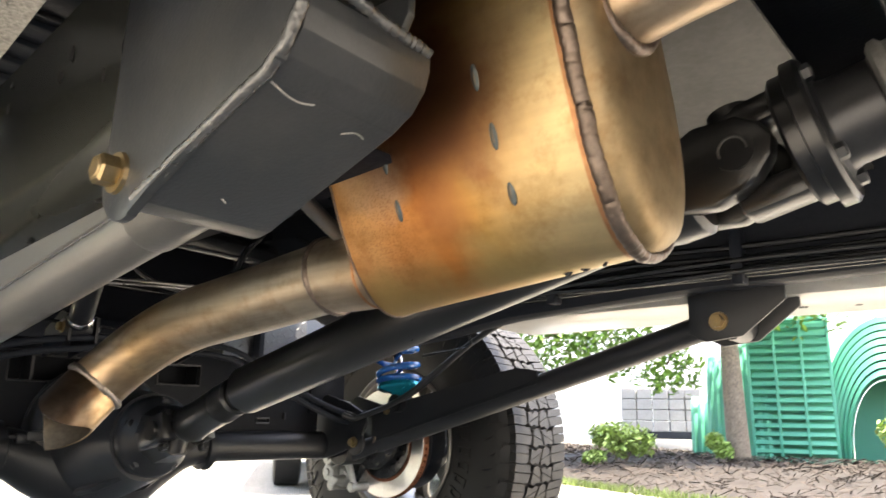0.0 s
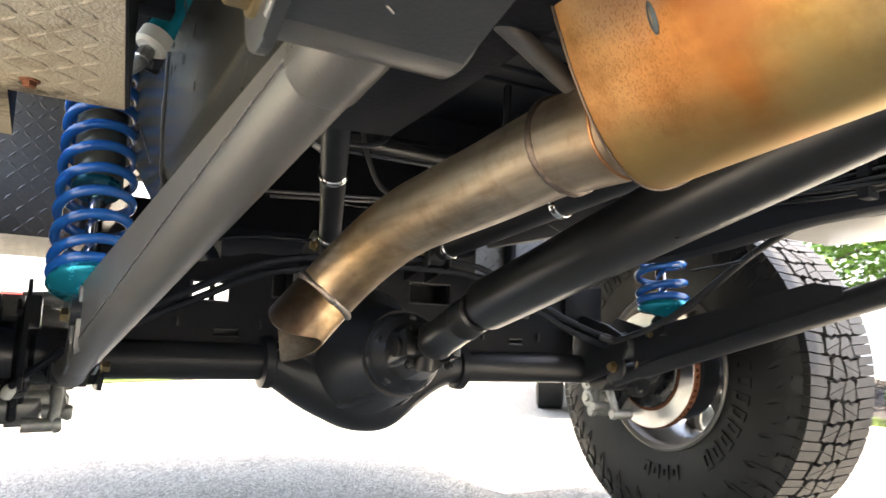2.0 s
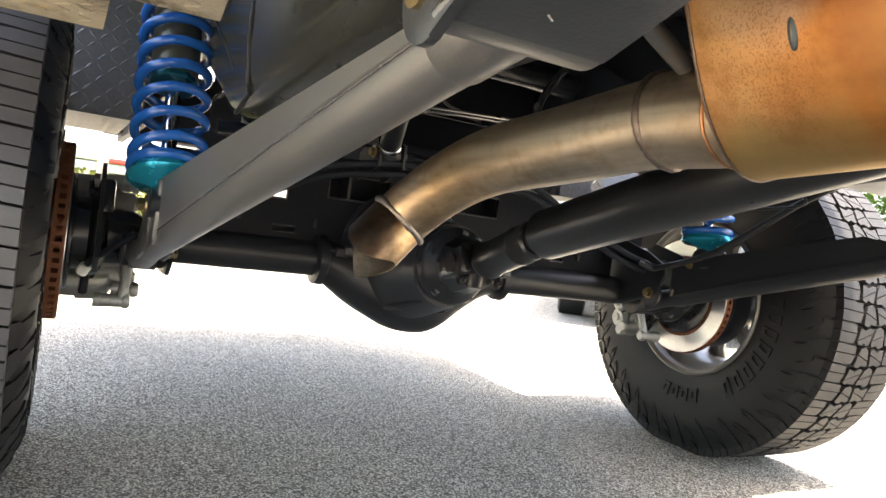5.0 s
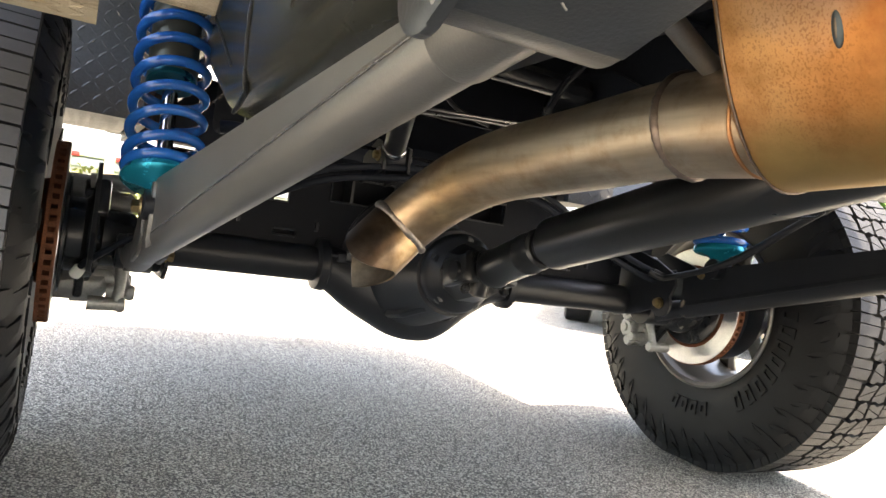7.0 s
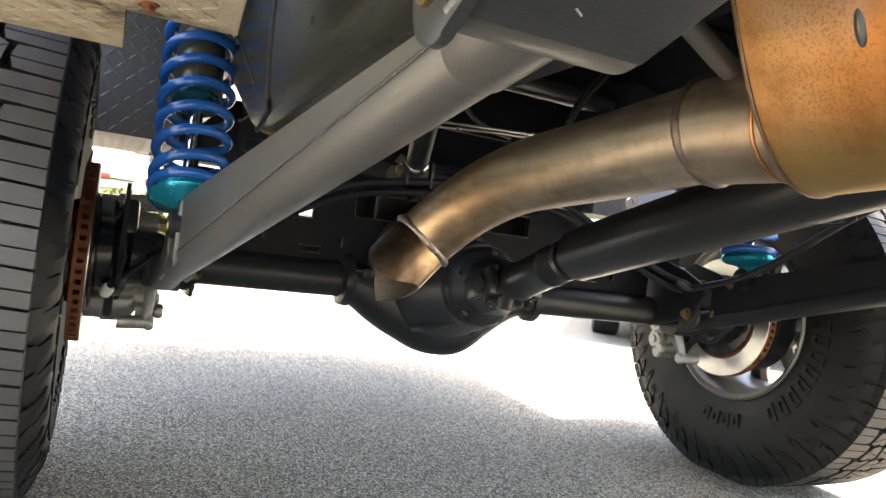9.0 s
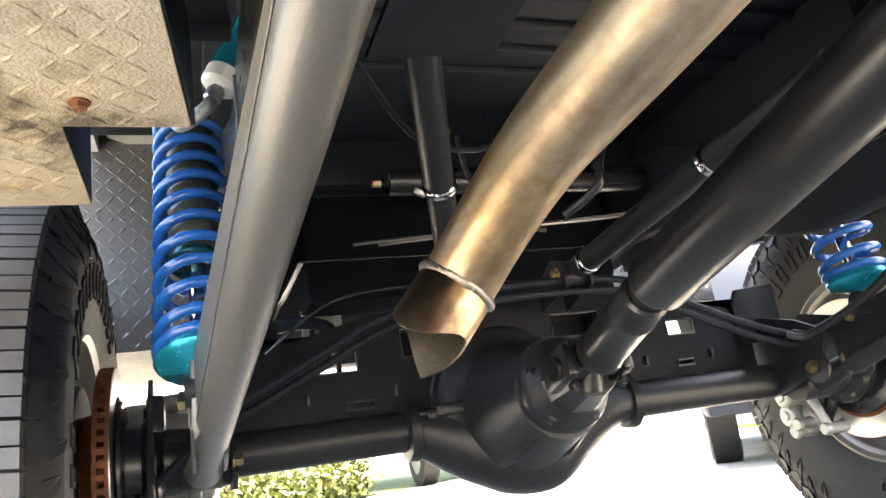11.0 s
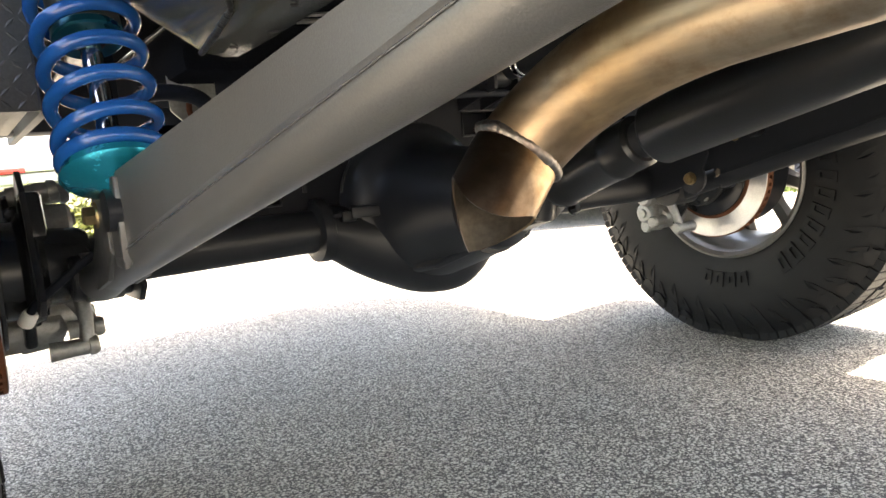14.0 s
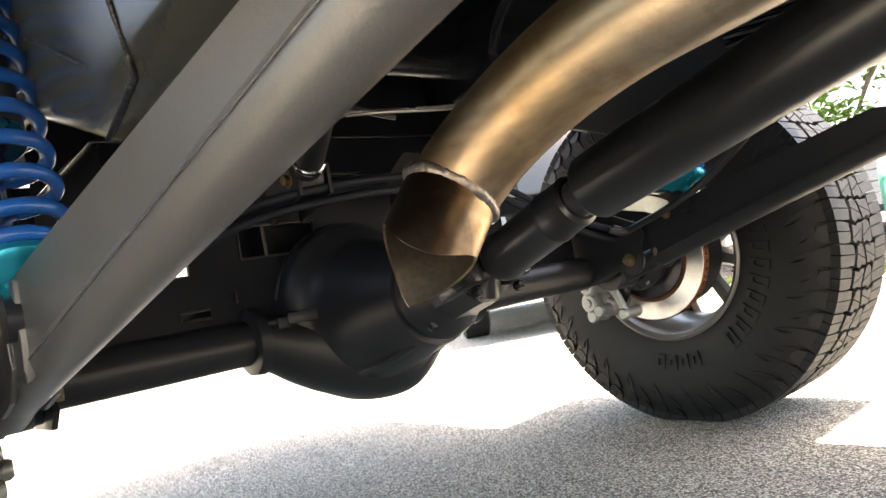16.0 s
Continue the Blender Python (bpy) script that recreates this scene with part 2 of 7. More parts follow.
def heat_metal(name, stops, axis, lo, hi, wobble, spots=None, stains=(), streak=(0.82, 1.12), rough=(0.24, 0.42)):
    """Heat-tinted stainless: colour bands along one object axis, wobbled by noise, with streaks and speckle."""
    m = bpy.data.materials.new(name)
    m.use_nodes = True
    nt, N, L, b = nodes_of(m)
    tc = N("ShaderNodeTexCoord")
    sep = N("ShaderNodeSeparateXYZ")
    L(tc.outputs["Object"], sep.inputs[0])
    mr = N("ShaderNodeMapRange")
    mr.inputs["From Min"].default_value, mr.inputs["From Max"].default_value = lo, hi
    L(sep.outputs[axis], mr.inputs["Value"])
    nz = N("ShaderNodeTexNoise")
    nz.inputs["Scale"].default_value, nz.inputs["Detail"].default_value, nz.inputs["Roughness"].default_value = 9, 9, 0.62
    L(tc.outputs["Object"], nz.inputs["Vector"])
    ma = N("ShaderNodeMath")
    ma.operation = "MULTIPLY_ADD"
    L(nz.outputs["Fac"], ma.inputs[0])
    ma.inputs[1].default_value = wobble
    L(mr.outputs["Result"], ma.inputs[2])
    sb = N("ShaderNodeMath")
    sb.operation = "SUBTRACT"
    L(ma.outputs[0], sb.inputs[0])
    sb.inputs[1].default_value = wobble / 2
    col = ramp(nt, stops, sb.outputs[0])
    st = N("ShaderNodeTexNoise")
    st.inputs["Scale"].default_value, st.inputs["Detail"].default_value = 1.0, 5
    mp = N("ShaderNodeMapping")
    mp.inputs["Scale"].default_value = (60, 5, 60)
    L(tc.outputs["Object"], mp.inputs["Vector"])
    L(mp.outputs["Vector"], st.inputs["Vector"])
    mx = N("ShaderNodeMix")
    mx.data_type, mx.blend_type = "RGBA", "MULTIPLY"
    ms = N("ShaderNodeMapRange")
    ms.inputs["From Min"].default_value, ms.inputs["From Max"].default_value = 0.3, 0.7
    ms.inputs["To Min"].default_value, ms.inputs["To Max"].default_value = streak
    L(st.outputs["Fac"], ms.inputs["Value"])
    L(col, mx.inputs["A"])
    L(ms.outputs["Result"], mx.inputs["B"])
    mx.inputs["Factor"].default_value = 1
    col = mx.outputs["Result"]
    # cloudy oxide mottling
    mo = N("ShaderNodeTexNoise")
    mo.inputs["Scale"].default_value, mo.inputs["Detail"].default_value, mo.inputs["Roughness"].default_value = 26, 7, 0.7
    L(tc.outputs["Object"], mo.inputs["Vector"])
    mc = ramp(nt, [(0.34, (0.76, 0.68, 0.60)), (0.52, (1.0, 1.0, 1.0)), (0.68, (1.08, 1.06, 1.02))], mo.outputs["Fac"])
    mm = N("ShaderNodeMix")
    mm.data_type, mm.blend_type = "RGBA", "MULTIPLY"
    mm.inputs["Factor"].default_value = 1
    L(col, mm.inputs["A"])
    L(mc, mm.inputs["B"])
    col = mm.outputs["Result"]
    for centre, r0, r1, tint, amount in stains:
        dn = N("ShaderNodeVectorMath")
        dn.operation = "DISTANCE"
        dn.inputs[1].default_value = centre
        jit = N("ShaderNodeVectorMath")
        jit.operation = "MULTIPLY_ADD"
        L(nz.outputs["Color"], jit.inputs[0])
        jit.inputs[1].default_value = (0.10, 0.10, 0.10)
        L(tc.outputs["Object"], jit.inputs[2])
        of = N("ShaderNodeVectorMath")
        of.operation = "SUBTRACT"
        L(jit.outputs[0], of.inputs[0])
        of.inputs[1].default_value = (0.05, 0.05, 0.05)
        L(of.outputs[0], dn.inputs[0])
        md2 = N("ShaderNodeMapRange")
        md2.interpolation_type = "SMOOTHSTEP"
        md2.inputs["From Min"].default_value, md2.inputs["From Max"].default_value = r1, r0
        md2.inputs["To Max"].default_value = amount
        L(dn.outputs["Value"], md2.inputs["Value"])
        mt = N("ShaderNodeMix")
        mt.data_type = "RGBA"
        L(md2.outputs["Result"], mt.inputs["Factor"])
        L(col, mt.inputs["A"])
        mt.inputs["B"].default_value = (*tint, 1)
        col = mt.outputs["Result"]
    if spots:
        sp = N("ShaderNodeTexNoise")
        sp.inputs["Scale"].default_value, sp.inputs["Detail"].default_value = 620, 3
        L(tc.outputs["Object"], sp.inputs["Vector"])
        big = N("ShaderNodeTexNoise")
        big.inputs["Scale"].default_value = 10
        L(tc.outputs["Object"], big.inputs["Vector"])
        ml = N("ShaderNodeMath")
        ml.operation = "MULTIPLY"
        m1 = N("ShaderNodeMapRange")
        m1.inputs["From Min"].default_value, m1.inputs["From Max"].default_value = 0.54, 0.60
        L(sp.outputs["Fac"], m1.inputs["Value"])
        m2 = N("ShaderNodeMapRange")
        m2.inputs["From Min"].default_value, m2.inputs["From Max"].default_value = 0.32, 0.50
        L(big.outputs["Fac"], m2.inputs["Value"])
        L(m1.outputs["Result"], ml.inputs[0])
        L(m2.outputs["Result"], ml.inputs[1])
        m4 = N("ShaderNodeMath")
        m4.operation = "MULTIPLY"
        L(ml.outputs[0], m4.inputs[0])
        m4.inputs[1].default_value = 0.42
        rd = N("ShaderNodeVectorMath")
        rd.operation = "DISTANCE"
        rd.inputs[1].default_value = spots
        L(tc.outputs["Object"], rd.inputs[0])
        rn = N("ShaderNodeMapRange")
        rn.interpolation_type = "SMOOTHSTEP"
        rn.inputs["From Min"].default_value, rn.inputs["From Max"].default_value = 0.075, 0.015
        L(rd.outputs["Value"], rn.inputs["Value"])
        m5 = N("ShaderNodeMath")
        m5.operation = "MULTIPLY"
        L(m4.outputs[0], m5.inputs[0])
        L(rn.outputs["Result"], m5.inputs[1])
        dk = N("ShaderNodeMix")
        dk.data_type = "RGBA"
        L(m5.outputs[0], dk.inputs["Factor"])
        L(col, dk.inputs["A"])
        dk.inputs["B"].default_value = (0.16, 0.055, 0.02, 1)
        col = dk.outputs["Result"]
    L(col, b.inputs["Base Color"])
    b.inputs["Metallic"].default_value = 1.0
    rr = N("ShaderNodeMapRange")
    rr.inputs["To Min"].default_value, rr.inputs["To Max"].default_value = rough
    L(nz.outputs["Fac"], rr.inputs["Value"])
    L(rr.outputs["Result"], b.inputs["Roughness"])
    bp = N("ShaderNodeBump")
    bp.inputs["Strength"].default_value, bp.inputs["Distance"].default_value = 0.06, 0.002
    L(st.outputs["Fac"], bp.inputs["Height"])
    L(bp.outputs["Normal"], b.inputs["Normal"])
    return m


# First stain: brown heat tint plus the bracket's dark reflection painted in.
MUFF = heat_metal("heat_tinted_muffler_with_reflection", [(0.0, (0.54, 0.43, 0.25)), (0.25, (0.57, 0.415, 0.21)), (0.40, (0.56, 0.32, 0.10)), (0.56, (0.54, 0.21, 0.055)),
                                          (0.68, (0.54, 0.25, 0.09)), (0.85, (0.59, 0.325, 0.14)), (1.0, (0.58, 0.30, 0.12))], "Y", -1.49, -1.19, 0.30, (-0.42, -1.265, 0.690), rough=(0.38, 0.54),
                  stains=[((-0.460, -1.350, 0.752), 0.030, 0.120, (0.17, 0.066, 0.040), 0.88), ((-0.425, -1.33, 0.665), 0.01, 0.05, (0.34, 0.15, 0.06), 0.7), ((-0.441, -1.265, 0.722), 0.012, 0.045, (0.62, 0.42, 0.28), 0.75), ((-0.375, -1.38, 0.59), 0.05, 0.095, (0.50, 0.37, 0.16), 0.8), ((-0.36, -1.27, 0.585), 0.05, 0.09, (0.50, 0.34, 0.13), 0.8),
                          ((-0.40, -1.475, 0.62), 0.004, 0.035, (0.10, 0.06, 0.035), 0.35)])
CAP = heat_metal("heat_tinted_cap", [(0.0, (0.34, 0.245, 0.135)), (0.5, (0.23, 0.175, 0.110)), (1.0, (0.27, 0.185, 0.105))], "Z", 0.62, 0.9, 0.3, rough=(0.42, 0.56))
PIPE = heat_metal("heat_tinted_pipe", [(0.0, (0.44, 0.34, 0.24)), (0.12, (0.44, 0.365, 0.28)), (0.35, (0.45, 0.375, 0.285)), (0.62, (0.50, 0.39, 0.265)), (0.80, (0.56, 0.39, 0.215)),
                                       (0.9, (0.46, 0.35, 0.24)), (1.0, (0.38, 0.27, 0.175))], "Y", -1.2, -0.74, 0.30, streak=(0.60, 1.20), rough=(0.32, 0.52),
                  stains=[((-0.385, -0.775, 0.58), 0.01, 0.05, (0.28, 0.17, 0.09), 0.7), ((-0.37, -1.00, 0.69), 0.01, 0.07, (0.30, 0.22, 0.15), 0.5), ((-0.395, -0.86, 0.655), 0.004, 0.035, (0.34, 0.21, 0.11), 0.6), ((-0.40, -0.82, 0.625), 0.002, 0.022, (0.26, 0.15, 0.08), 0.6)])
# Golden band holds the ground's reflected highlight; the browns are heat stains.
TIP = heat_metal("stained_tip_with_highlight", [(0.0, (0.20, 0.15, 0.115)), (0.30, (0.15, 0.108, 0.08)), (0.52, (0.22, 0.16, 0.11)), (0.66, (0.46, 0.33, 0.20)), (0.80, (0.60, 0.44, 0.26)), (0.90, (0.55, 0.36, 0.18)), (1.0, (0.42, 0.29, 0.17))], "X", -0.468, -0.385, 0.22, streak=(0.6, 1.15), rough=(0.24, 0.42),
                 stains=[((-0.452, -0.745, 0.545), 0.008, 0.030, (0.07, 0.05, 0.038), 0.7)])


def plate_material():
    """Bare tread plate: rough grey metal, tan mud patches thrown up by the wheel, a few dark oily smears."""
    m = mat("dirty_diamond_plate", (0.36, 0.345, 0.315), 0.8, 0.0, (0.26, 0.25, 0.228), 11, 0.8, 0.32, 0.8, 330, spec=0.2,
            dirt=(0.33, 0.30, 0.235), dirt_amt=0.6, dirt_scale=6)
    nt, N, L, p = nodes_of(m)
    tc = N("ShaderNodeTexCoord")
    col = p.inputs["Base Color"].links[0].from_socket

    def patch(col, scale, lo, hi, top, tint, centre, r0, r1):
        nz = N("ShaderNodeTexNoise")
        nz.inputs["Scale"].default_value, nz.inputs["Detail"].default_value, nz.inputs["Roughness"].default_value, nz.inputs["Distortion"].default_value = scale, 9, 0.70, 0.5
        L(tc.outputs["Object"], nz.inputs["Vector"])
        mr = N("ShaderNodeMapRange")
        mr.inputs["From Min"].default_value, mr.inputs["From Max"].default_value, mr.inputs["To Max"].default_value = lo, hi, top
        L(nz.outputs["Fac"], mr.inputs["Value"])
        ds = N("ShaderNodeVectorMath")
        ds.operation = "DISTANCE"
        ds.inputs[1].default_value = centre
        L(tc.outputs["Object"], ds.inputs[0])
        near = N("ShaderNodeMapRange")
        near.interpolation_type = "SMOOTHSTEP"
        near.inputs["From Min"].default_value, near.inputs["From Max"].default_value = r1, r0
        L(ds.outputs["Value"], near.inputs["Value"])
        mu = N("ShaderNodeMath")
        mu.operation = "MULTIPLY"
        L(mr.outputs["Result"], mu.inputs[0])
        L(near.outputs["Result"], mu.inputs[1])
        mx = N("ShaderNodeMix")
        mx.data_type = "RGBA"
        L(mu.outputs[0], mx.inputs["Factor"])
        L(col, mx.inputs["A"])
        mx.inputs["B"].default_value = (*tint, 1)
        return mx.outputs["Result"]
    col = patch(col, 3.5, 0.25, 0.50, 0.8, (0.41, 0.345, 0.235), (-0.92, -0.40, 0.77), 0.20, 0.75)
    col = patch(col, 7.0, 0.48, 0.62, 0.85, (0.50, 0.35, 0.10), (-0.98, -0.42, 0.77), 0.10, 0.45)
    col = patch(col, 5.0, 0.53, 0.62, 0.9, (0.05, 0.042, 0.033), (-0.85, -0.55, 0.77), 0.10, 0.50)
    col = patch(col, 16.0, 0.52, 0.66, 0.55, (0.14, 0.11, 0.075), (-0.86, -0.60, 0.77), 0.20, 0.70)
    L(col, p.inputs["Base Color"])
    return m


DPLATE = plate_material()
DPLATE_DARK = mat("dark_diamond_plate", (0.13, 0.131, 0.132), 0.42, 0.5, (0.095, 0.096, 0.097), 8, 0.6, 0.1, 0.2, 160)


def asphalt_material():
    """Pale worn asphalt: light stones in dark binder at two sizes, pitted, with broad stains and fine cracks."""
    m = bpy.data.materials.new("pale_worn_asphalt")
    m.use_nodes = True
    nt, N, L, b = nodes_of(m)
    tc = N("ShaderNodeTexCoord")

    def stones(scale, lo, hi, stops):
        vo = N("ShaderNodeTexVoronoi")
        vo.inputs["Scale"].default_value = scale
        L(tc.outputs["Object"], vo.inputs["Vector"])
        vc = N("ShaderNodeSeparateColor")
        L(vo.outputs["Color"], vc.inputs[0])
        col = ramp(nt, stops, vc.outputs[0])
        gap = N("ShaderNodeMapRange")
        gap.inputs["From Min"].default_value, gap.inputs["From Max"].default_value = lo, hi
        L(vo.outputs["Distance"], gap.inputs["Value"])
        mg = N("ShaderNodeMix")
        mg.data_type = "RGBA"
        L(gap.outputs["Result"], mg.inputs["Factor"])
        L(col, mg.inputs["A"])
        mg.inputs["B"].default_value = (0.075, 0.071, 0.063, 1)
        return mg.outputs["Result"], vo.outputs["Distance"], vc.outputs[1]
    c1, d1, s1 = stones(150, 0.42, 0.58, [(0.0, (0.20, 0.189, 0.160)), (0.12, (0.42, 0.398, 0.336)), (0.60, (0.52, 0.494, 0.42)), (1.0, (0.60, 0.572, 0.49))])
    c2 = stones(300, 0.38, 0.60, [(0.0, (0.16, 0.151, 0.128)), (0.20, (0.42, 0.398, 0.336)), (1.0, (0.57, 0.543, 0.465))])[0]
    sel = N("ShaderNodeMapRange")
    sel.inputs["From Min"].default_value, sel.inputs["From Max"].default_value = 0.45, 0.55
    L(s1, sel.inputs["Value"])
    mx = N("ShaderNodeMix")
    mx.data_type = "RGBA"
    L(sel.outputs["Result"], mx.inputs["Factor"])
    L(c1, mx.inputs["A"])
    L(c2, mx.inputs["B"])
    big = N("ShaderNodeTexNoise")
    big.inputs["Scale"].default_value, big.inputs["Detail"].default_value, big.inputs["Roughness"].default_value = 1.3, 9, 0.65
    L(tc.outputs["Object"], big.inputs["Vector"])
    mb = N("ShaderNodeMapRange")
    mb.inputs["From Min"].default_value, mb.inputs["From Max"].default_value = 0.3, 0.7
    mb.inputs["To Min"].default_value, mb.inputs["To Max"].default_value = 0.80, 1.06
    L(big.outputs["Fac"], mb.inputs["Value"])
    mm = N("ShaderNodeMix")
    mm.data_type, mm.blend_type = "RGBA", "MULTIPLY"
    mm.inputs["Factor"].default_value = 1
    L(mx.outputs["Result"], mm.inputs["A"])
    L(mb.outputs["Result"], mm.inputs["B"])
    def gate():
        g = N("ShaderNodeTexNoise")
        g.inputs["Scale"].default_value = 0.9
        L(tc.outputs["Object"], g.inputs["Vector"])
        gr = N("ShaderNodeMapRange")
        gr.inputs["From Min"].default_value, gr.inputs["From Max"].default_value = 0.46, 0.56
        L(g.outputs["Fac"], gr.inputs["Value"])
        return gr.outputs["Result"]
    # scattered dark pits
    pit = N("ShaderNodeTexNoise")
    pit.inputs["Scale"].default_value, pit.inputs["Detail"].default_value = 62, 3
    L(tc.outputs["Object"], pit.inputs["Vector"])
    pm = N("ShaderNodeMapRange")
    pm.inputs["From Min"].default_value, pm.inputs["From Max"].default_value = 0.645, 0.68
    L(pit.outputs["Fac"], pm.inputs["Value"])
    mp = N("ShaderNodeMix")
    mp.data_type = "RGBA"
    L(pm.outputs["Result"], mp.inputs["Factor"])
    L(mm.outputs["Result"], mp.inputs["A"])
    mp.inputs["B"].default_value = (0.05, 0.047, 0.044, 1)
    # hairline cracks that wander and fade out
    wa = N("ShaderNodeVectorMath")
    wa.operation = "MULTIPLY_ADD"
    L(big.outputs["Color"], wa.inputs[0])
    wa.inputs[1].default_value = (0.9, 0.9, 0.9)
    L(tc.outputs["Object"], wa.inputs[2])
    cr = N("ShaderNodeTexVoronoi")
    cr.feature = "DISTANCE_TO_EDGE"
    cr.inputs["Scale"].default_value = 1.1
    L(wa.outputs[0], cr.inputs["Vector"])
    cl = N("ShaderNodeMapRange")
    cl.inputs["From Min"].default_value, cl.inputs["From Max"].default_value, cl.inputs["To Min"].default_value, cl.inputs["To Max"].default_value = 0.0015, 0.006, 0.75, 0.0
    L(cr.outputs["Distance"], cl.inputs["Value"])
    cm = N("ShaderNodeMath")
    cm.operation = "MULTIPLY"
    L(cl.outputs["Result"], cm.inputs[0])
    L(gate(), cm.inputs[1])
    mc = N("ShaderNodeMix")
    mc.data_type = "RGBA"
    L(cm.outputs[0], mc.inputs["Factor"])
    L(mp.outputs["Result"], mc.inputs["A"])
    mc.inputs["B"].default_value = (0.06, 0.056, 0.05, 1)
    L(mc.outputs["Result"], b.inputs["Base Color"])
    b.inputs["Roughness"].default_value = 0.85
    bp = N("ShaderNodeBump")
    bp.inputs["Strength"].default_value, bp.inputs["Distance"].default_value = 0.7, 0.005
    bp.invert = True
    L(d1, bp.inputs["Height"])
    L(bp.outputs["Normal"], b.inputs["Normal"])
    return m


ASPHALT = asphalt_material()


# ---- mesh helpers ----
def part(name, bm, material, parent=None, label="", smooth=40, tag=None):
    me = bpy.data.meshes.new(name)
    bmesh.ops.recalc_face_normals(bm, faces=bm.faces)
    bm.to_mesh(me)
    bm.free()
    me.materials.append(material)
    if smooth:
        for p in me.polygons:
            p.use_smooth = True
        me.set_sharp_from_angle(angle=radians(smooth))
    ob = new(name, me)
    if parent:
        ob.parent = parent
    if label or tag:
        tagged(ob, label, **(tag or {}))
    return ob


def frame_at(d, up=(0, 0, 1)):
    d = Vector(d).normalized()
    u = Vector(up)
    if abs(d.dot(u)) > 0.95:
        u = Vector((1, 0, 0))
    a = d.cross(u).normalized()
    return a, a.cross(d).normalized()


def tube(pts, r, segs=24, bm=None, caps=True, smooth_path=0):
    """A tube along points; r is one radius or one for each point. smooth_path: subdivisions of a Catmull-Rom curve."""
    bm = bm or bmesh.new()
    pts = [Vector(p) for p in pts]
    rs = list(r) if isinstance(r, (list, tuple)) else [r] * len(pts)
    if smooth_path:
        q, qr = [], []
        for i in range(len(pts) - 1):
            p0, p1, p2, p3 = pts[max(i - 1, 0)], pts[i], pts[i + 1], pts[min(i + 2, len(pts) - 1)]
            for k in range(smooth_path):
                t = k / smooth_path
                q.append(0.5 * (2 * p1 + (p2 - p0) * t + (2 * p0 - 5 * p1 + 4 * p2 - p3) * t * t + (3 * p1 - p0 - 3 * p2 + p3) * t ** 3))
                qr.append(rs[i] * (1 - t) + rs[i + 1] * t)
        pts, rs = q + [pts[-1]], qr + [rs[-1]]
    rings = []
    a = None
    for i, p in enumerate(pts):
        d = (pts[min(i + 1, len(pts) - 1)] - pts[max(i - 1, 0)])
        if d.length < 1e-9:
            d = pts[-1] - pts[0]
        d.normalize()
        if a is None:
            a, b = frame_at(d)
        else:
            a = (a - d * a.dot(d)).normalized()
            b = a.cross(d).normalized()
        rings.append([bm.verts.new(p + rs[i] * (math.cos(2 * math.pi * k / segs) * a + math.sin(2 * math.pi * k / segs) * b)) for k in range(segs)])
    for r0, r1 in zip(rings, rings[1:]):
        for k in range(segs):
            bm.faces.new((r0[k], r0[(k + 1) % segs], r1[(k + 1) % segs], r1[k]))
    if caps:
        bm.faces.new(rings[0])
        bm.faces.new(list(reversed(rings[-1])))
    return bm


def box(size, at=(0, 0, 0), rot=None, bevel=0.003, bm=None, segs=2):
    bm = bm or bmesh.new()
    b2 = bmesh.new()
    bmesh.ops.create_cube(b2, size=1)
    bmesh.ops.scale(b2, vec=size, verts=b2.verts)
    if bevel:
        bmesh.ops.bevel(b2, geom=b2.edges[:], offset=min(bevel, min(size) * 0.45), segments=segs, profile=0.5, affect="EDGES")
    m = Matrix.Translation(at) @ (rot.to_4x4() if rot is not None else Matrix())
    bmesh.ops.transform(b2, matrix=m, verts=b2.verts)
    me = bpy.data.meshes.new("tmp")
    b2.to_mesh(me)
    b2.free()
    bm.from_mesh(me)
    bpy.data.meshes.remove(me)
    return bm


def rot(rx=0, ry=0, rz=0):
    return Euler((radians(rx), radians(ry), radians(rz))).to_matrix()


def prism(outline, axis, lo, hi, bevel=0.0, bm=None):
    """A flat outline extruded along one axis. outline: pairs in the other two axes, in cyclic order (x: y,z; y: x,z; z: x,y)."""
    b2 = bmesh.new()

    def at3(u, v, w):
        return {"x": (w, u, v), "y": (u, w, v), "z": (u, v, w)}[axis]
    lo_v = [b2.verts.new(at3(u, v, lo)) for u, v in outline]
    hi_v = [b2.verts.new(at3(u, v, hi)) for u, v in outline]
    b2.faces.new(lo_v)
    b2.faces.new(list(reversed(hi_v)))
    n = len(outline)
    for i in range(n):
        b2.faces.new((lo_v[i], lo_v[(i + 1) % n], hi_v[(i + 1) % n], hi_v[i]))
    if bevel:
        bmesh.ops.bevel(b2, geom=b2.edges[:], offset=bevel, segments=2, profile=0.5, affect="EDGES")
    if bm is None:
        return b2
    me = bpy.data.meshes.new("tmp")
    b2.to_mesh(me)
    b2.free()
    bm.from_mesh(me)
    bpy.data.meshes.remove(me)
    return bm


def lathe(profile, segs=64, axis="x", centre=(0, 0, 0), bm=None, close=False):
    """Revolve pairs (along, radius) about an axis through centre."""
    bm = bm or bmesh.new()
    c = Vector(centre)
    rings = []
    for u, r in profile:
        ring = []
        for k in range(segs):
            a = 2 * math.pi * k / segs
            s, t = r * math.cos(a), r * math.sin(a)
            v = {"x": (u, s, t), "y": (s, u, t), "z": (s, t, u)}[axis]
            ring.append(bm.verts.new(c + Vector(v)))
        rings.append(ring)
    pairs = list(zip(rings, rings[1:])) + ([(rings[-1], rings[0])] if close else [])
    for r0, r1 in pairs:
        for k in range(segs):
            bm.faces.new((r0[k], r0[(k + 1) % segs], r1[(k + 1) % segs], r1[k]))
    if not close:
        bm.faces.new(rings[0])
        bm.faces.new(list(reversed(rings[-1])))
    return bm


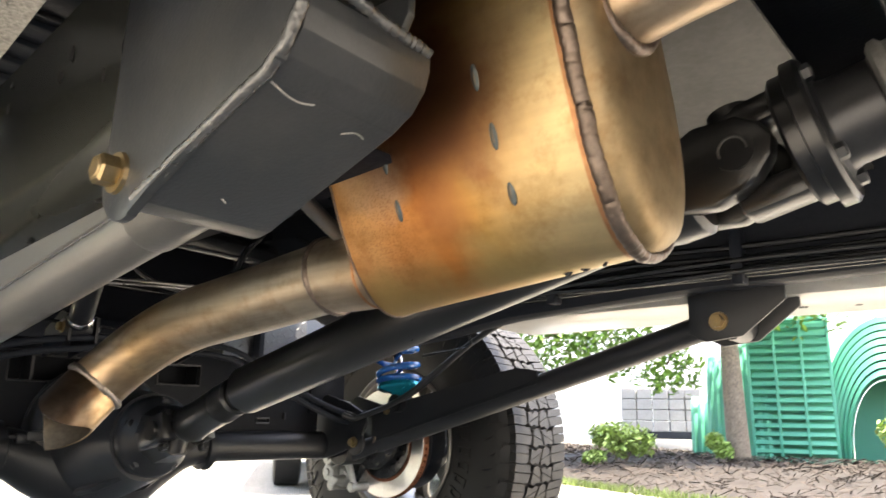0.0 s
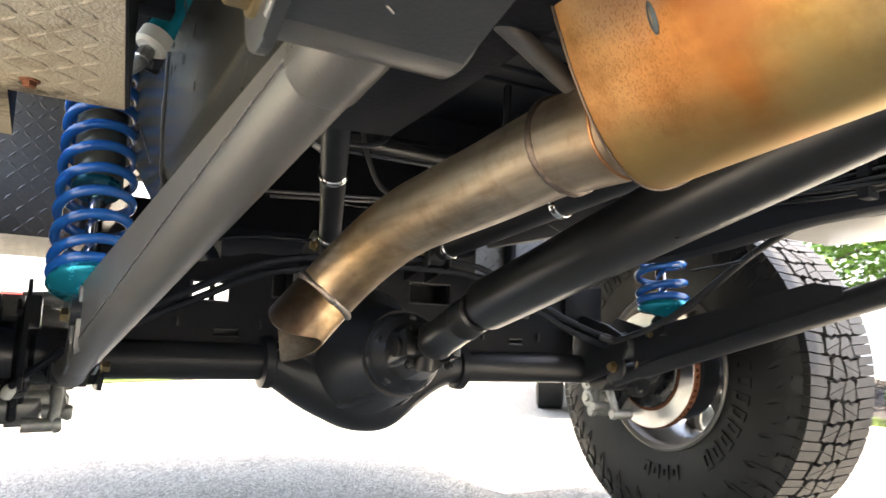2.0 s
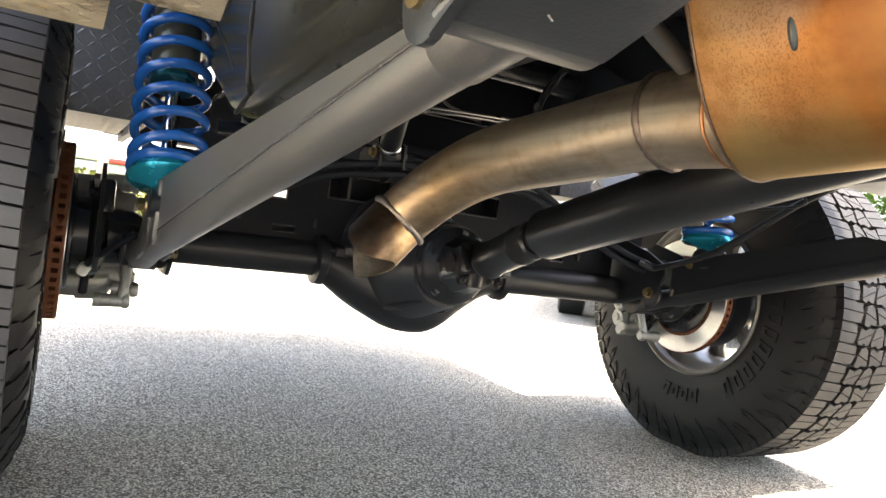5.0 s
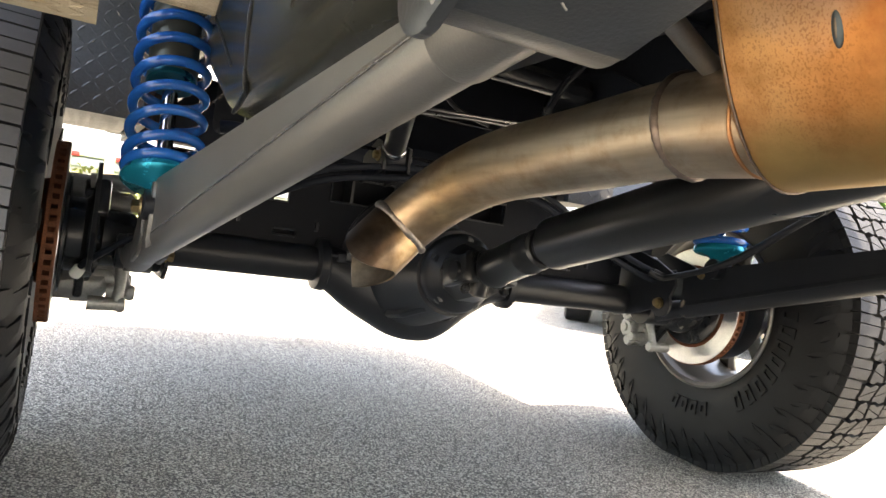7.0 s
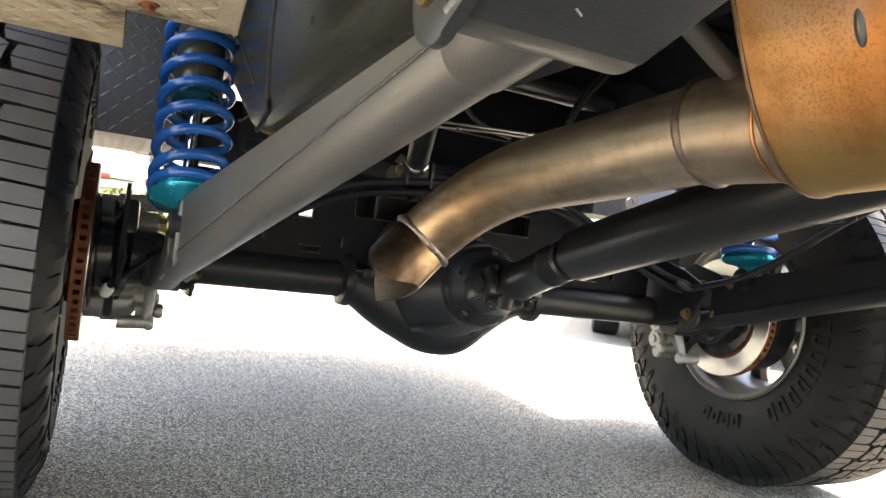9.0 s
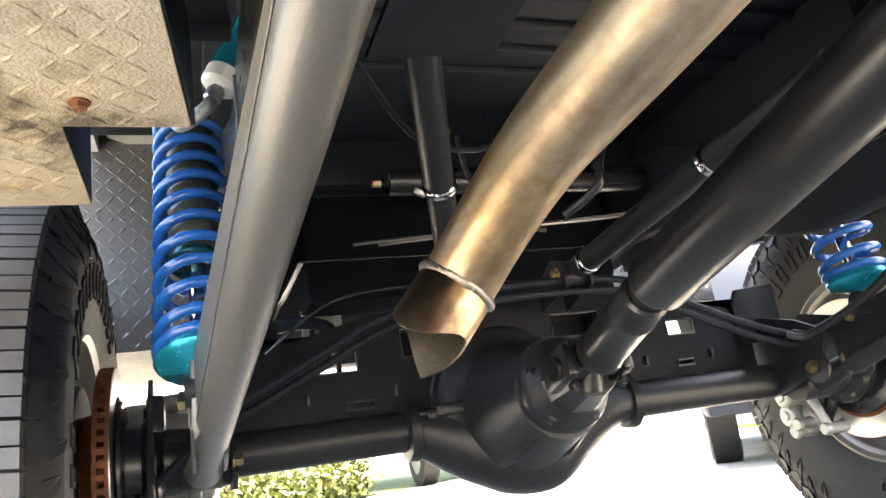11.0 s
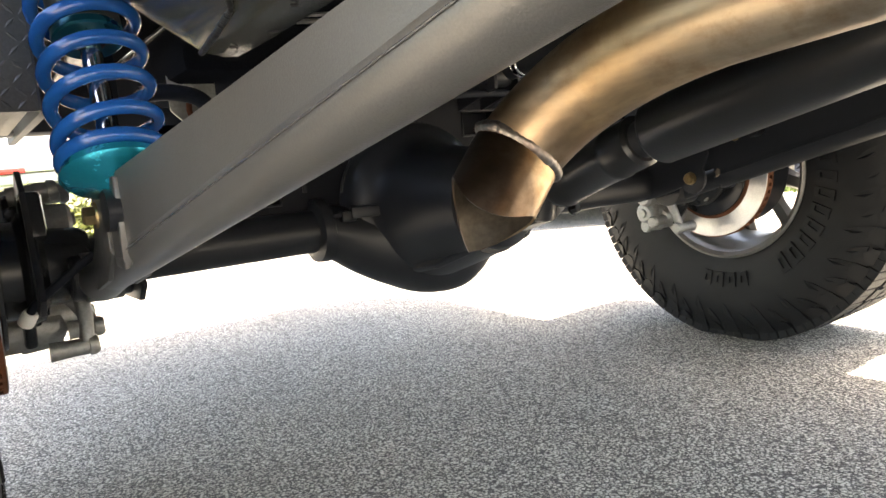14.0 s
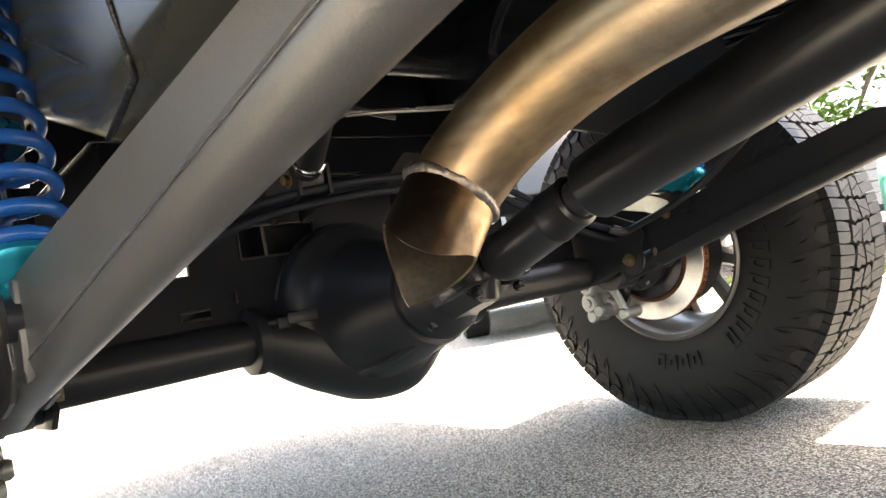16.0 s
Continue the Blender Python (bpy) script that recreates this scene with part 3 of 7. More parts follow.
def move(bm, m):
    bmesh.ops.transform(bm, matrix=m, verts=bm.verts)
    return bm


def hex_bolt(r, h, washer, at, direction):
    """Hexagon head on a round flange, pointing along direction."""
    bm = bmesh.new()
    d = Vector(direction).normalized()
    a, b = frame_at(d)
    p = Vector(at)
    tube([p, p + d * washer], [r * 1.35, r * 1.3], 24, bm)
    tube([p + d * washer, p + d * (washer + h * 0.85), p + d * (washer + h)], [r, r, r * 0.85], 6, bm)
    tube([p + d * (washer + h), p + d * (washer + h + 0.0006)], [r * 0.6, r * 0.55], 12, bm)
    return bm


def bead(pts, r, wob=0.25, step=0.004, segs=8, seed=1):
    """A weld bead along a path: fine regular ripples, slow swelling, slight wander."""
    rnd = random.Random(seed)
    pts = [Vector(p) for p in pts]
    out, rad = [], []
    fine = min(step, 0.0016)
    ph, drift = 0.0, Vector((0, 0, 0))
    for p, q in zip(pts, pts[1:]):
        n = max(1, int((q - p).length / fine))
        for k in range(n):
            ph += 1.9 + rnd.uniform(-0.4, 0.4)
            drift = drift * 0.8 + Vector((rnd.uniform(-1, 1), rnd.uniform(-1, 1), rnd.uniform(-1, 1))) * r * 0.07
            out.append(p.lerp(q, k / n) + drift)
            rad.append(r * (1 + 0.28 * wob * math.sin(ph) + 0.9 * wob * noise.noise(Vector((len(out) * 0.07, seed, 0)))))
    out.append(pts[-1])
    rad.append(r)
    return tube(out, rad, max(segs, 10))


def ring_points(c, d, r, n=40):
    a, b = frame_at(d)
    return [Vector(c) + r * (math.cos(2 * math.pi * k / n) * a + math.sin(2 * math.pi * k / n) * b) for k in range(n + 1)]


def empty(name, parent=None):
    ob = new(name)
    if parent:
        ob.parent = parent
    return ob


# ---- ground ----
gb = bmesh.new()
N_G = 60
for i in range(N_G + 1):
    for j in range(N_G + 1):
        u, v = i / N_G * 2 - 1, j / N_G * 2 - 1
        x, y = 400 * u ** 3 + 6 * u, 400 * v ** 3 + 6 * v
        gb.verts.new((x, y, 0))
gb.verts.ensure_lookup_table()
for i in range(N_G):
    for j in range(N_G):
        k = i * (N_G + 1) + j
        gb.faces.new([gb.verts[q] for q in (k, k + N_G + 1, k + N_G + 2, k + 1)])
part("ground", gb, ASPHALT, None, "pale worn asphalt with coarse light aggregate", 0, dict(category="ground", kind="structure"))

# ---- the truck ----
truck = tagged(empty("truck"), "lifted off-road truck seen from below, black chassis, heat-tinted exhaust", "truck")
AXLE = Vector((0.0, 0.0, 0.455))


# -- wheels --
def tyre_mesh(arcs):
    """Tyre about the x axis; x = 0 is the inboard sidewall, 0.31 the outboard one. arcs: (degrees, count, radius, height) of raised bars."""
    W, R = 0.31, 0.470
    side = [(0.036, 0.224), (0.016, 0.230), (0.006, 0.256), (0.001, 0.300), (0.000, 0.335), (0.001, 0.372), (0.005, 0.402), (0.015, 0.428), (0.030, 0.443), (0.066, 0.449), (0.155, 0.453)]
    prof = side + [(W - x, r) for x, r in reversed(side[:-1])]
    bm = lathe(prof, 120, close=True)
    body_bm = bm
    # fine moulded rib low on the sidewall
    for s in (0.010, W - 0.010):
        lathe([(s - 0.0015, 0.258), (s - 0.0015, 0.261), (s + 0.0015, 0.261), (s + 0.0015, 0.258)], 96, bm=bm, close=True)

    bm = bmesh.new()      # tread blocks and shoulder lugs, joined

    def block(poly, r0, r1, taper=0.86):
        cu = sum(p[0] for p in poly) / len(poly)
        cv = sum(p[1] for p in poly) / len(poly)
        lo, hi = [], []
        for a, x in poly:
            for lst, k, r in ((lo, 1.0, r0), (hi, taper, r1)):
                aa, xx = cu + (a - cu) * k, cv + (x - cv) * k
                lst.append(bm.verts.new((xx, r * math.cos(aa), r * math.sin(aa))))
        bm.faces.new(hi)
        n = len(poly)
        for i in range(n):
            bm.faces.new((lo[i], lo[(i + 1) % n], hi[(i + 1) % n], hi[i]))
    NP = 27
    da = 2 * math.pi / NP
    # one pitch of half the tread: a long and a short shoulder lug, two toothed centre blocks along a zigzag middle groove
    lug_long = [(.005, .009), (.485, .009), (.515, .055), (.535, .093), (.30, .101), (.085, .095), (.045, .055)]
    lug_short = [(.515, .009), (.975, .009), (1.015, .055), (1.01, .078), (.78, .084), (.585, .078), (.555, .055)]
    mid_a = [(.14, .113), (.34, .106), (.56, .103), (.62, .120), (.545, .136), (.58, .1578), (.50, .161), (.16, .1474), (.08, .132)]
    mid_b = [(.64, .092), (.80, .090), (.98, .086), (1.06, .100), (1.00, .116), (1.05, .130), (1.04, .1426), (1.00, .141), (.66, .1546), (.63, .138), (.70, .120)]

    def halves(poly, cut, slant, gap):
        """Two pieces of an outline on either side of a slanted sipe."""
        out = []
        for sign in (-1, 1):
            def off(p):
                return sign * (p[0] - cut - slant * (p[1] - 0.127)) - gap
            piece = []
            for p, q in zip(poly, poly[1:] + poly[:1]):
                a, b = off(p), off(q)
                if a >= 0:
                    piece.append(p)
                if a * b < 0:
                    f = a / (a - b)
                    piece.append((p[0] + f * (q[0] - p[0]), p[1] + f * (q[1] - p[1])))
            out.append(piece)
        return out
    lugs = halves(lug_long, 0.31, 0.7, 0.007) + halves(lug_short, 0.81, 0.7, 0.007)
    siped = halves(mid_a, 0.34, 3.0, 0.006) + halves(mid_b, 0.83, -3.0, 0.006)
    for k in range(NP):
        for s in (0, 1):
            o = (k + 0.5 * s) * da

            def inset(x):
                return x + 0.011 * (1 - x / 0.155)
            for poly in lugs:
                block([(o + a * da, W - inset(x) if s else inset(x)) for a, x in poly], 0.440, R - 0.002, 0.96)
            for poly in siped:
                block([(o + a * da, W - inset(x) if s else inset(x)) for a, x in poly], 0.447, R, 0.95)
            # lugs carried over the shoulder, alternating long and short, with slanted ridges below
            for c0, c1, r0 in ((0.03, 0.46, 0.410), (0.54, 0.95, 0.420)):
                pts = [(o + c0 * da, .448), (o + c1 * da, .448), (o + (c1 - .02) * da, r0 + .012), (o + (c0 + c1) / 2 * da, r0), (o + (c0 + .02) * da, r0 + .012)]
                ex = [0.0205, 0.0205, 0.0100, 0.0060, 0.0100]
                lo = [bm.verts.new((W - e - .007 if s else e + .007, r * math.cos(a), r * math.sin(a))) for (a, r), e in zip(pts, ex)]
                hi = [bm.verts.new((W - e + .0015 if s else e - .0015, r * math.cos(a), r * math.sin(a))) for (a, r), e in zip(pts, ex)]
                bm.faces.new(hi)
                for i in range(5):
                    bm.faces.new((lo[i], lo[(i + 1) % 5], hi[(i + 1) % 5], hi[i]))
            # pointed flutes that run down the sidewall, one long, one short
            for c0, tip in ((0.04, 0.358), (0.54, 0.384)):
                mid = 0.62 * tip + 0.38 * 0.424
                pts = [(o + c0 * da, .424), (o + (c0 + .30) * da, .424), (o + (c0 + .34) * da, mid), (o + (c0 + .36) * da, tip), (o + (c0 + .15) * da, mid)]
                up = [.0015, .0015, .0022, .0002, .0022]
                lo, hi = [], []
                for (a, r), e in zip(pts, up):
                    x = 0.013 * max(0.0, (r - 0.385) / 0.043) ** 1.6
                    lo.append(bm.verts.new((W - x - .006 if s else x + .006, r * math.cos(a), r * math.sin(a))))
                    hi.append(bm.verts.new((W - x + e if s else x - e, r * math.cos(a), r * math.sin(a))))
                ridge = bm.verts.new(sum((hi[i].co for i in (0, 1, 3)), Vector()) / 3 + Vector((0.0022 if s else -0.0022, 0, 0)))
                for i in range(5):
                    bm.faces.new((hi[i], hi[(i + 1) % 5], ridge))
                    bm.faces.new((lo[i], lo[(i + 1) % 5], hi[(i + 1) % 5], hi[i]))
    tread_bm, bm = bm, body_bm
    plain = len(bm.faces)      # faces from here on are lettering
    # raised lettering band: plain outlined bars in arcs on each sidewall
    for s in (0, 1):
        for a0, n, rl, hgt in arcs:
            for i in range(n):
                aa = radians(a0) + i * (0.145 if n > 4 else 0.125)
                r0, r1 = rl, rl + hgt
                pts = [(aa, r0), (aa + 0.085, r0), (aa + 0.095, r1), (aa + 0.012, r1)]
                rings = []
                for inset in (0.0, 0.011):
                    rings.append([(p[0] + (0.022 if j in (0, 3) else -0.022) * (inset > 0), p[1] + (inset if j < 2 else -inset)) for j, p in enumerate(pts)])
                xo, xi = (-0.0030, 0.006) if not s else (W + 0.0030, W - 0.006)
                out_lo = [bm.verts.new((xi, r * math.cos(t), r * math.sin(t))) for t, r in rings[0]]
                out_hi = [bm.verts.new((xo, r * math.cos(t), r * math.sin(t))) for t, r in rings[0]]
                in_hi = [bm.verts.new((xo, r * math.cos(t), r * math.sin(t))) for t, r in rings[1]]
                in_lo = [bm.verts.new((xi, r * math.cos(t), r * math.sin(t))) for t, r in rings[1]]
                for ra, rb in ((out_lo, out_hi), (out_hi, in_hi), (in_hi, in_lo)):
                    for j in range(4):
                        bm.faces.new((ra[j], ra[(j + 1) % 4], rb[(j + 1) % 4], rb[j]))
    return bm, tread_bm, plain


def rim_mesh():
    prof = [(0.014, 0.219), (0.006, 0.229), (0.009, 0.236), (0.030, 0.233), (0.050, 0.224), (0.075, 0.208), (0.150, 0.200), (0.255, 0.205), (0.275, 0.226), (0.288, 0.238),
            (0.282, 0.238), (0.268, 0.222), (0.250, 0.196), (0.150, 0.191), (0.078, 0.199), (0.052, 0.216), (0.040, 0.220)]
    return lathe(prof, 96, close=True)


def spokes_mesh():
    """Broad spokes with bevelled edges joined at a thick hub."""
    bm = lathe([(0.170, 0.05), (0.178, 0.080), (0.225, 0.084), (0.235, 0.05)], 40)
    for k in range(8):
        m = rot(360 * (k + 0.25) / 8, 0, 0)
        prof = [(0.195, 0.030, 0.060), (0.205, 0.022, 0.110), (0.222, 0.024, 0.165), (0.240, 0.040, 0.203)]
        rings = []
        for x, hw, r in prof:
            rings.append([bm.verts.new(m @ Vector(p)) for p in ((x - 0.016, -hw * 0.6, r), (x - 0.016, hw * 0.6, r), (x, hw, r), (x + 0.014, hw * 0.8, r), (x + 0.014, -hw * 0.8, r), (x, -hw, r))])
        for r0, r1 in zip(rings, rings[1:]):
            for i in range(6):
                bm.faces.new((r0[i], r0[(i + 1) % 6], r1[(i + 1) % 6], r1[i]))
        bm.faces.new(rings[0])
        bm.faces.new(rings[-1])
    return bm


def rotor_meshes():
    """Vented disc about x: rusty discs and vanes, bright swept faces."""
    n = 112
    core = lathe([(0.002, 0.112), (0.002, 0.170), (0.0075, 0.1705), (0.0185, 0.1705), (0.025, 0.170), (0.025, 0.10), (0.070, 0.085), (0.070, 0.03), (0.006, 0.03), (0.006, 0.112)], n, close=True)
    core.faces.ensure_lookup_table()
    slots = [f for f in core.faces if abs(sum(v.co.x for v in f.verts) / 4 - 0.013) < 0.002 and f.calc_center_median().yz.length > 0.16]
    slots.sort(key=lambda f: math.atan2(f.calc_center_median().y, f.calc_center_median().z))
    bmesh.ops.inset_individual(core, faces=slots[::2], thickness=0.0012)
    for f in slots[::2]:
        for v in f.verts:
            v.co.y, v.co.z = v.co.y * 0.86, v.co.z * 0.86
    face = lathe([(0.0005, 0.121), (0.0005, 0.1675), (0.0025, 0.1685), (0.0025, 0.120)], 96, close=True)
    return core, face


def caliper_meshes():
    """Cast caliper on the inboard side, behind the hub: (name, mesh) for the bridge over the disc, piston bores, slide pins and lever arms."""
    out = []
    bm = bmesh.new()
    sec = [(u * k, v * k2) for u, v, k, k2 in ((-1, -1, 1, 0.55), (-1, -1, 0.86, 1), (1, -1, 0.86, 1), (1, -1, 1, 0.55), (1, 1, 1, 0.55), (1, 1, 0.86, 1), (-1, 1, 0.86, 1), (-1, 1, 1, 0.55))]
    rings = []
    for a, k in ((-57, 0.5), (-54, 0.85), (-48, 1.0), (-34, 1.0), (-28, 0.92), (-12, 0.92), (-6, 1.02), (6, 1.02), (12, 0.92), (28, 0.92), (36, 1.0), (42, 0.85), (45, 0.5)):
        rings.append([bm.verts.new(rot(a, 0, 0) @ Vector((-0.037 + 0.059 * k * u, 0.149 + 0.0275 * k * v, 0))) for u, v in sec])
    for r0, r1 in zip(rings, rings[1:]):
        for k in range(8):
            bm.faces.new((r0[k], r0[(k + 1) % 8], r1[(k + 1) % 8], r1[k]))
    bm.faces.new(rings[0])
    bm.faces.new(list(reversed(rings[-1])))
    out.append(("caliper", bm))
    for y, z, x0, r in ((0.098, -0.045, -0.150, 0.029), (0.112, -0.092, -0.135, 0.029), (0.100, 0.062, -0.125, 0.028), (0.128, 0.020, -0.118, 0.028)):
        out.append(("piston_bore", tube([(x0 - 0.006, y, z), (x0 - 0.0005, y, z), (x0, y, z), (x0 + 0.006, y, z), (-0.030, y, z)], [0.010, 0.012, r - 0.008, r - 0.002, r], 28)))
    for p, q, r in (((-0.148, 0.074, -0.114), (-0.095, 0.080, -0.114), 0.016), ((-0.128, 0.014, -0.131), (-0.060, 0.014, -0.131), 0.0155), ((-0.092, 0.146, -0.134), (-0.03, 0.146, -0.134), 0.018),
                    ((-0.130, 0.125, 0.105), (-0.04, 0.125, 0.100), 0.0175), ((-0.110, 0.070, 0.112), (-0.04, 0.075, 0.105), 0.0155), ((-0.085, 0.142, 0.075), (-0.03, 0.142, 0.070), 0.018)):
        p, q = Vector(p), Vector(q)
        d = (q - p).normalized()
        out.append(("slide_pin", tube([p, p + d * 0.0055, p + d * 0.014, p + d * 0.0145, q], [r * 0.76, r, r, r * 0.82, r * 0.95], 20)))
    for pts, rads in (([(-0.110, 0.014, -0.131), (-0.115, 0.020, -0.100), (-0.115, 0.040, -0.060), (-0.110, 0.07, -0.03)], [0.012, 0.010, 0.012, 0.014]),
                      ([(-0.130, 0.074, -0.114), (-0.125, 0.085, -0.095), (-0.11, 0.10, -0.07)], [0.011, 0.013, 0.016]),
                      ([(-0.05, 0.142, 0.07), (-0.05, 0.15, 0.02), (-0.05, 0.14, -0.03), (-0.05, 0.146, -0.134)], [0.016, 0.014, 0.018, 0.018])):
        out.append(("caliper_arm", tube(pts, rads, 12, smooth_path=5)))
    out.append(("caliper_arm", box((0.030, 0.075, 0.022), (-0.085, 0.100, 0.108), rot(-8, 0, 0), 0.007)))
    return out


def knuckle_mesh():
    """Bearing housing, backing flange and black caliper bracket on the axle's end, facing inboard (-x)."""
    bm = lathe([(-0.130, 0.045), (-0.120, 0.052), (-0.070, 0.056), (-0.060, 0.078), (-0.044, 0.082), (-0.036, 0.070), (-0.012, 0.072), (-0.008, 0.110), (-0.003, 0.112), (-0.002, 0.06)], 44)
    for a in range(0, 360, 60):
        c = rot(a, 0, 0) @ Vector((0, 0.068, 0))
        tube([(-0.064, c.y, c.z), (-0.050, c.y, c.z)], 0.009, 6, bm)
    for a in (-52, 38):
        c = rot(a, 0, 0) @ Vector((0, 0.105, 0))
        box((0.018, 0.10, 0.040), (-0.042, c.y, c.z), rot(a, 0, 0), 0.006, bm)
        c = rot(a + 5, 0, 0) @ Vector((0, 0.125, 0))
        box((0.030, 0.045, 0.022), (-0.046, c.y, c.z), rot(a + 12, 0, 0), 0.006, bm)
    box((0.02, 0.05, 0.09), (-0.050, 0.085, -0.06), rot(25, 0, 0), 0.008, bm)
    box((0.03, 0.03, 0.07), (-0.060, -0.05, 0.075), rot(-20, 0, 0), 0.008, bm)
    return bm


def wheel(x, side, rotor_in):
    """side = 1: the wheel at +x; -1: the other. x: the place of the inboard sidewall."""
    w = empty("wheel", truck)
    m = Matrix.Translation((x, 0, AXLE.z + 0.004)) @ (Matrix() if side > 0 else Matrix.Rotation(math.pi, 4, "Z"))
    spin = Matrix.Rotation(radians(12 if side > 0 else 200), 4, "X")
    arcs = ((152, 9, 0.268, 0.050), (243, 4, 0.274, 0.040), (0, 8, 0.310, 0.056)) if side > 0 else ((-176, 13, 0.290, 0.060), (-58, 6, 0.300, 0.045), (4, 13, 0.290, 0.060), (122, 6, 0.300, 0.045))
    carcass, blocks, plain = tyre_mesh(arcs)
    if side < 0:      # this tyre bulges more at its inner wall
        for bm in (carcass, blocks):
            for v in bm.verts:
                if v.co.x < 0.06:
                    v.co.x -= 0.010 * max(0.0, 1 - ((v.co.yz.length - 0.34) / 0.085) ** 2)
    ty = part("tyre", move(carcass, m @ spin), RUBBER, w, "black all-terrain tyre with chunky dusty tread", 30)
    if side < 0:
        ty.data.materials.append(DUSTY)
        for f in ty.data.polygons:
            if f.index < plain and f.center.x > x - 0.014 and 0.238 < math.hypot(f.center.y, f.center.z - AXLE.z - 0.004) < 0.385:
                f.material_index = 1
    tr = part("tread", move(blocks, m @ spin), TREAD if side > 0 else TREAD_PALE, w, "chunky siped tread blocks, lightly dusty" if side > 0 else "chunky siped tread blocks, lightly dusty, skylight painted in", 30, dict(kind="stuff"))
    tr.data.materials.append(RUBBER)
    for f in tr.data.polygons:
        c = f.center - Vector((0, 0, AXLE.z + 0.004))
        if math.hypot(c.y, c.z) < 0.4625:
            f.material_index = 1
    part("rim", move(rim_mesh(), m @ spin), RIM, w, "silver alloy rim")
    part("spokes", move(spokes_mesh(), m @ spin), RIM, w)
    part("hub", move(lathe([(0.014, 0.05), (0.018, 0.140), (0.024, 0.146), (0.088, 0.146), (0.096, 0.138), (0.100, 0.105), (0.17, 0.100), (0.178, 0.05)], 56), m), FLOORBLACK, w, "black hub drum behind the disc")
    core, face = rotor_meshes()
    off = Matrix.Translation((rotor_in, 0, 0))
    part("brake_rotor", move(core, m @ off), RUST, w, "vented brake disc with orange rusty edge")
    part("rotor_face", move(face, m @ off), STEEL, w, "bright swept disc face")
    flip = m if side > 0 else m @ Matrix.Diagonal((1, -1, 1, 1))
    for name, bm in caliper_meshes():
        part(name, move(bm, flip @ off), CAST, w, "grey cast aluminium brake caliper" if name == "caliper" else "")
    part("knuckle", move(knuckle_mesh(), flip @ off), GLOSSBLACK, w, "black hub housing and caliper bracket")
    return w


wheel(0.922, 1, -0.044)
wheel(-0.803, -1, -0.037)

# -- rear axle --
axle = empty("rear_axle", truck)
for lo, hi in ((-0.76, -0.25), (0.225, 0.80)):
    part("axle_tube", tube([(lo, 0, .455), (hi, 0, .455)], 0.0385, 40), BLACK, axle)
for x in (-0.258, 0.225):
    part("tube_flange", lathe([(-0.014, 0.044), (-0.010, 0.056), (0.008, 0.058), (0.014, 0.046)], 40, centre=(x, 0, .455)), BLACK, axle)


def housing_mesh():
    """Banjo housing: sections along x with a V-shaped belly below, a level ledge on top and a bulged front."""
    bm = bmesh.new()
    rows = [(-0.262, .409, .501, .046, .046), (-0.235, .396, .500, .052, .050), (-0.200, .372, .493, .062, .060), (-0.160, .349, .488, .078, .070), (-0.120, .330, .486, .098, .080),
            (-0.080, .312, .487, .114, .090), (-0.040, .305, .490, .122, .092), (0.000, .306, .490, .120, .090), (0.035, .319, .490, .108, .085), (0.075, .345, .491, .090, .075),
            (0.120, .373, .493, .072, .062), (0.165, .398, .497, .058, .054), (0.205, .411, .499, .050, .050), (0.228, .409, .501, .046, .046)]
    fine = []
    for i in range(len(rows) - 1):
        q = [rows[min(max(i + d, 0), len(rows) - 1)] for d in (-1, 0, 1, 2)]
        for k in range(3):
            t = k / 3
            fine.append(tuple(0.5 * (2 * b + (c - a) * t + (2 * a - 5 * b + 4 * c - d) * t * t + (3 * b - a - 3 * c + d) * t ** 3) for a, b, c, d in zip(*q)))
    rows = fine + [rows[-1]]
    n = 56
    rings = []
    for x, lo, hi, fr, re in rows:
        cz, hz = (lo + hi) / 2, (hi - lo) / 2
        e = 1.0 - 0.22 * min(1.0, (fr - 0.046) / 0.05)
        ring = []
        for k in range(n):
            a = 2 * math.pi * k / n
            c, q = math.cos(a), math.sin(a)
            ring.append(bm.verts.new((x, (fr if c < 0 else re) * math.copysign(abs(c) ** e, c), cz + hz * math.copysign(abs(q) ** e, q))))
        rings.append(ring)
    for r0, r1 in zip(rings, rings[1:]):
        for k in range(n):
            bm.faces.new((r0[k], r0[(k + 1) % n], r1[(k + 1) % n], r1[k]))
    bm.faces.new(rings[0])
    bm.faces.new(list(reversed(rings[-1])))
    return bm


part("differential_housing", housing_mesh(), BLACK, axle, "black banjo differential housing with a deep belly", 60)
CARRIER = Vector((-0.060, 0, 0.487))
def nose_mesh():
    """Carrier: a shallow round dome, then a nose that narrows to the pinion and swells downwards into the belly."""
    bm = bmesh.new()
    rings = []
    for y, rx, up, down in ((0.008, .149, .149, .149), (-0.034, .149, .149, .149), (-0.046, .144, .145, .149), (-0.055, .132, .134, .148), (-0.064, .120, .121, .147), (-0.078, .112, .112, .144), (-0.100, .107, .106, .139),
                            (-0.130, .103, .101, .130), (-0.165, .099, .097, .119), (-0.205, .094, .092, .106), (-0.245, .088, .088, .092), (-0.264, .086, .086, .087), (-0.268, .050, .050, .050)):
        ring = []
        for k in range(72):
            c, q = math.cos(2 * math.pi * k / 72), math.sin(2 * math.pi * k / 72)
            ring.append(bm.verts.new(CARRIER + Vector((rx * c, y, (up if q > 0 else down) * q))))
        rings.append(ring)
    for r0, r1 in zip(rings, rings[1:]):
        for k in range(72):
            bm.faces.new((r0[k], r0[(k + 1) % 72], r1[(k + 1) % 72], r1[k]))
    bm.faces.new(rings[0])
    bm.faces.new(list(reversed(rings[-1])))
    return bm


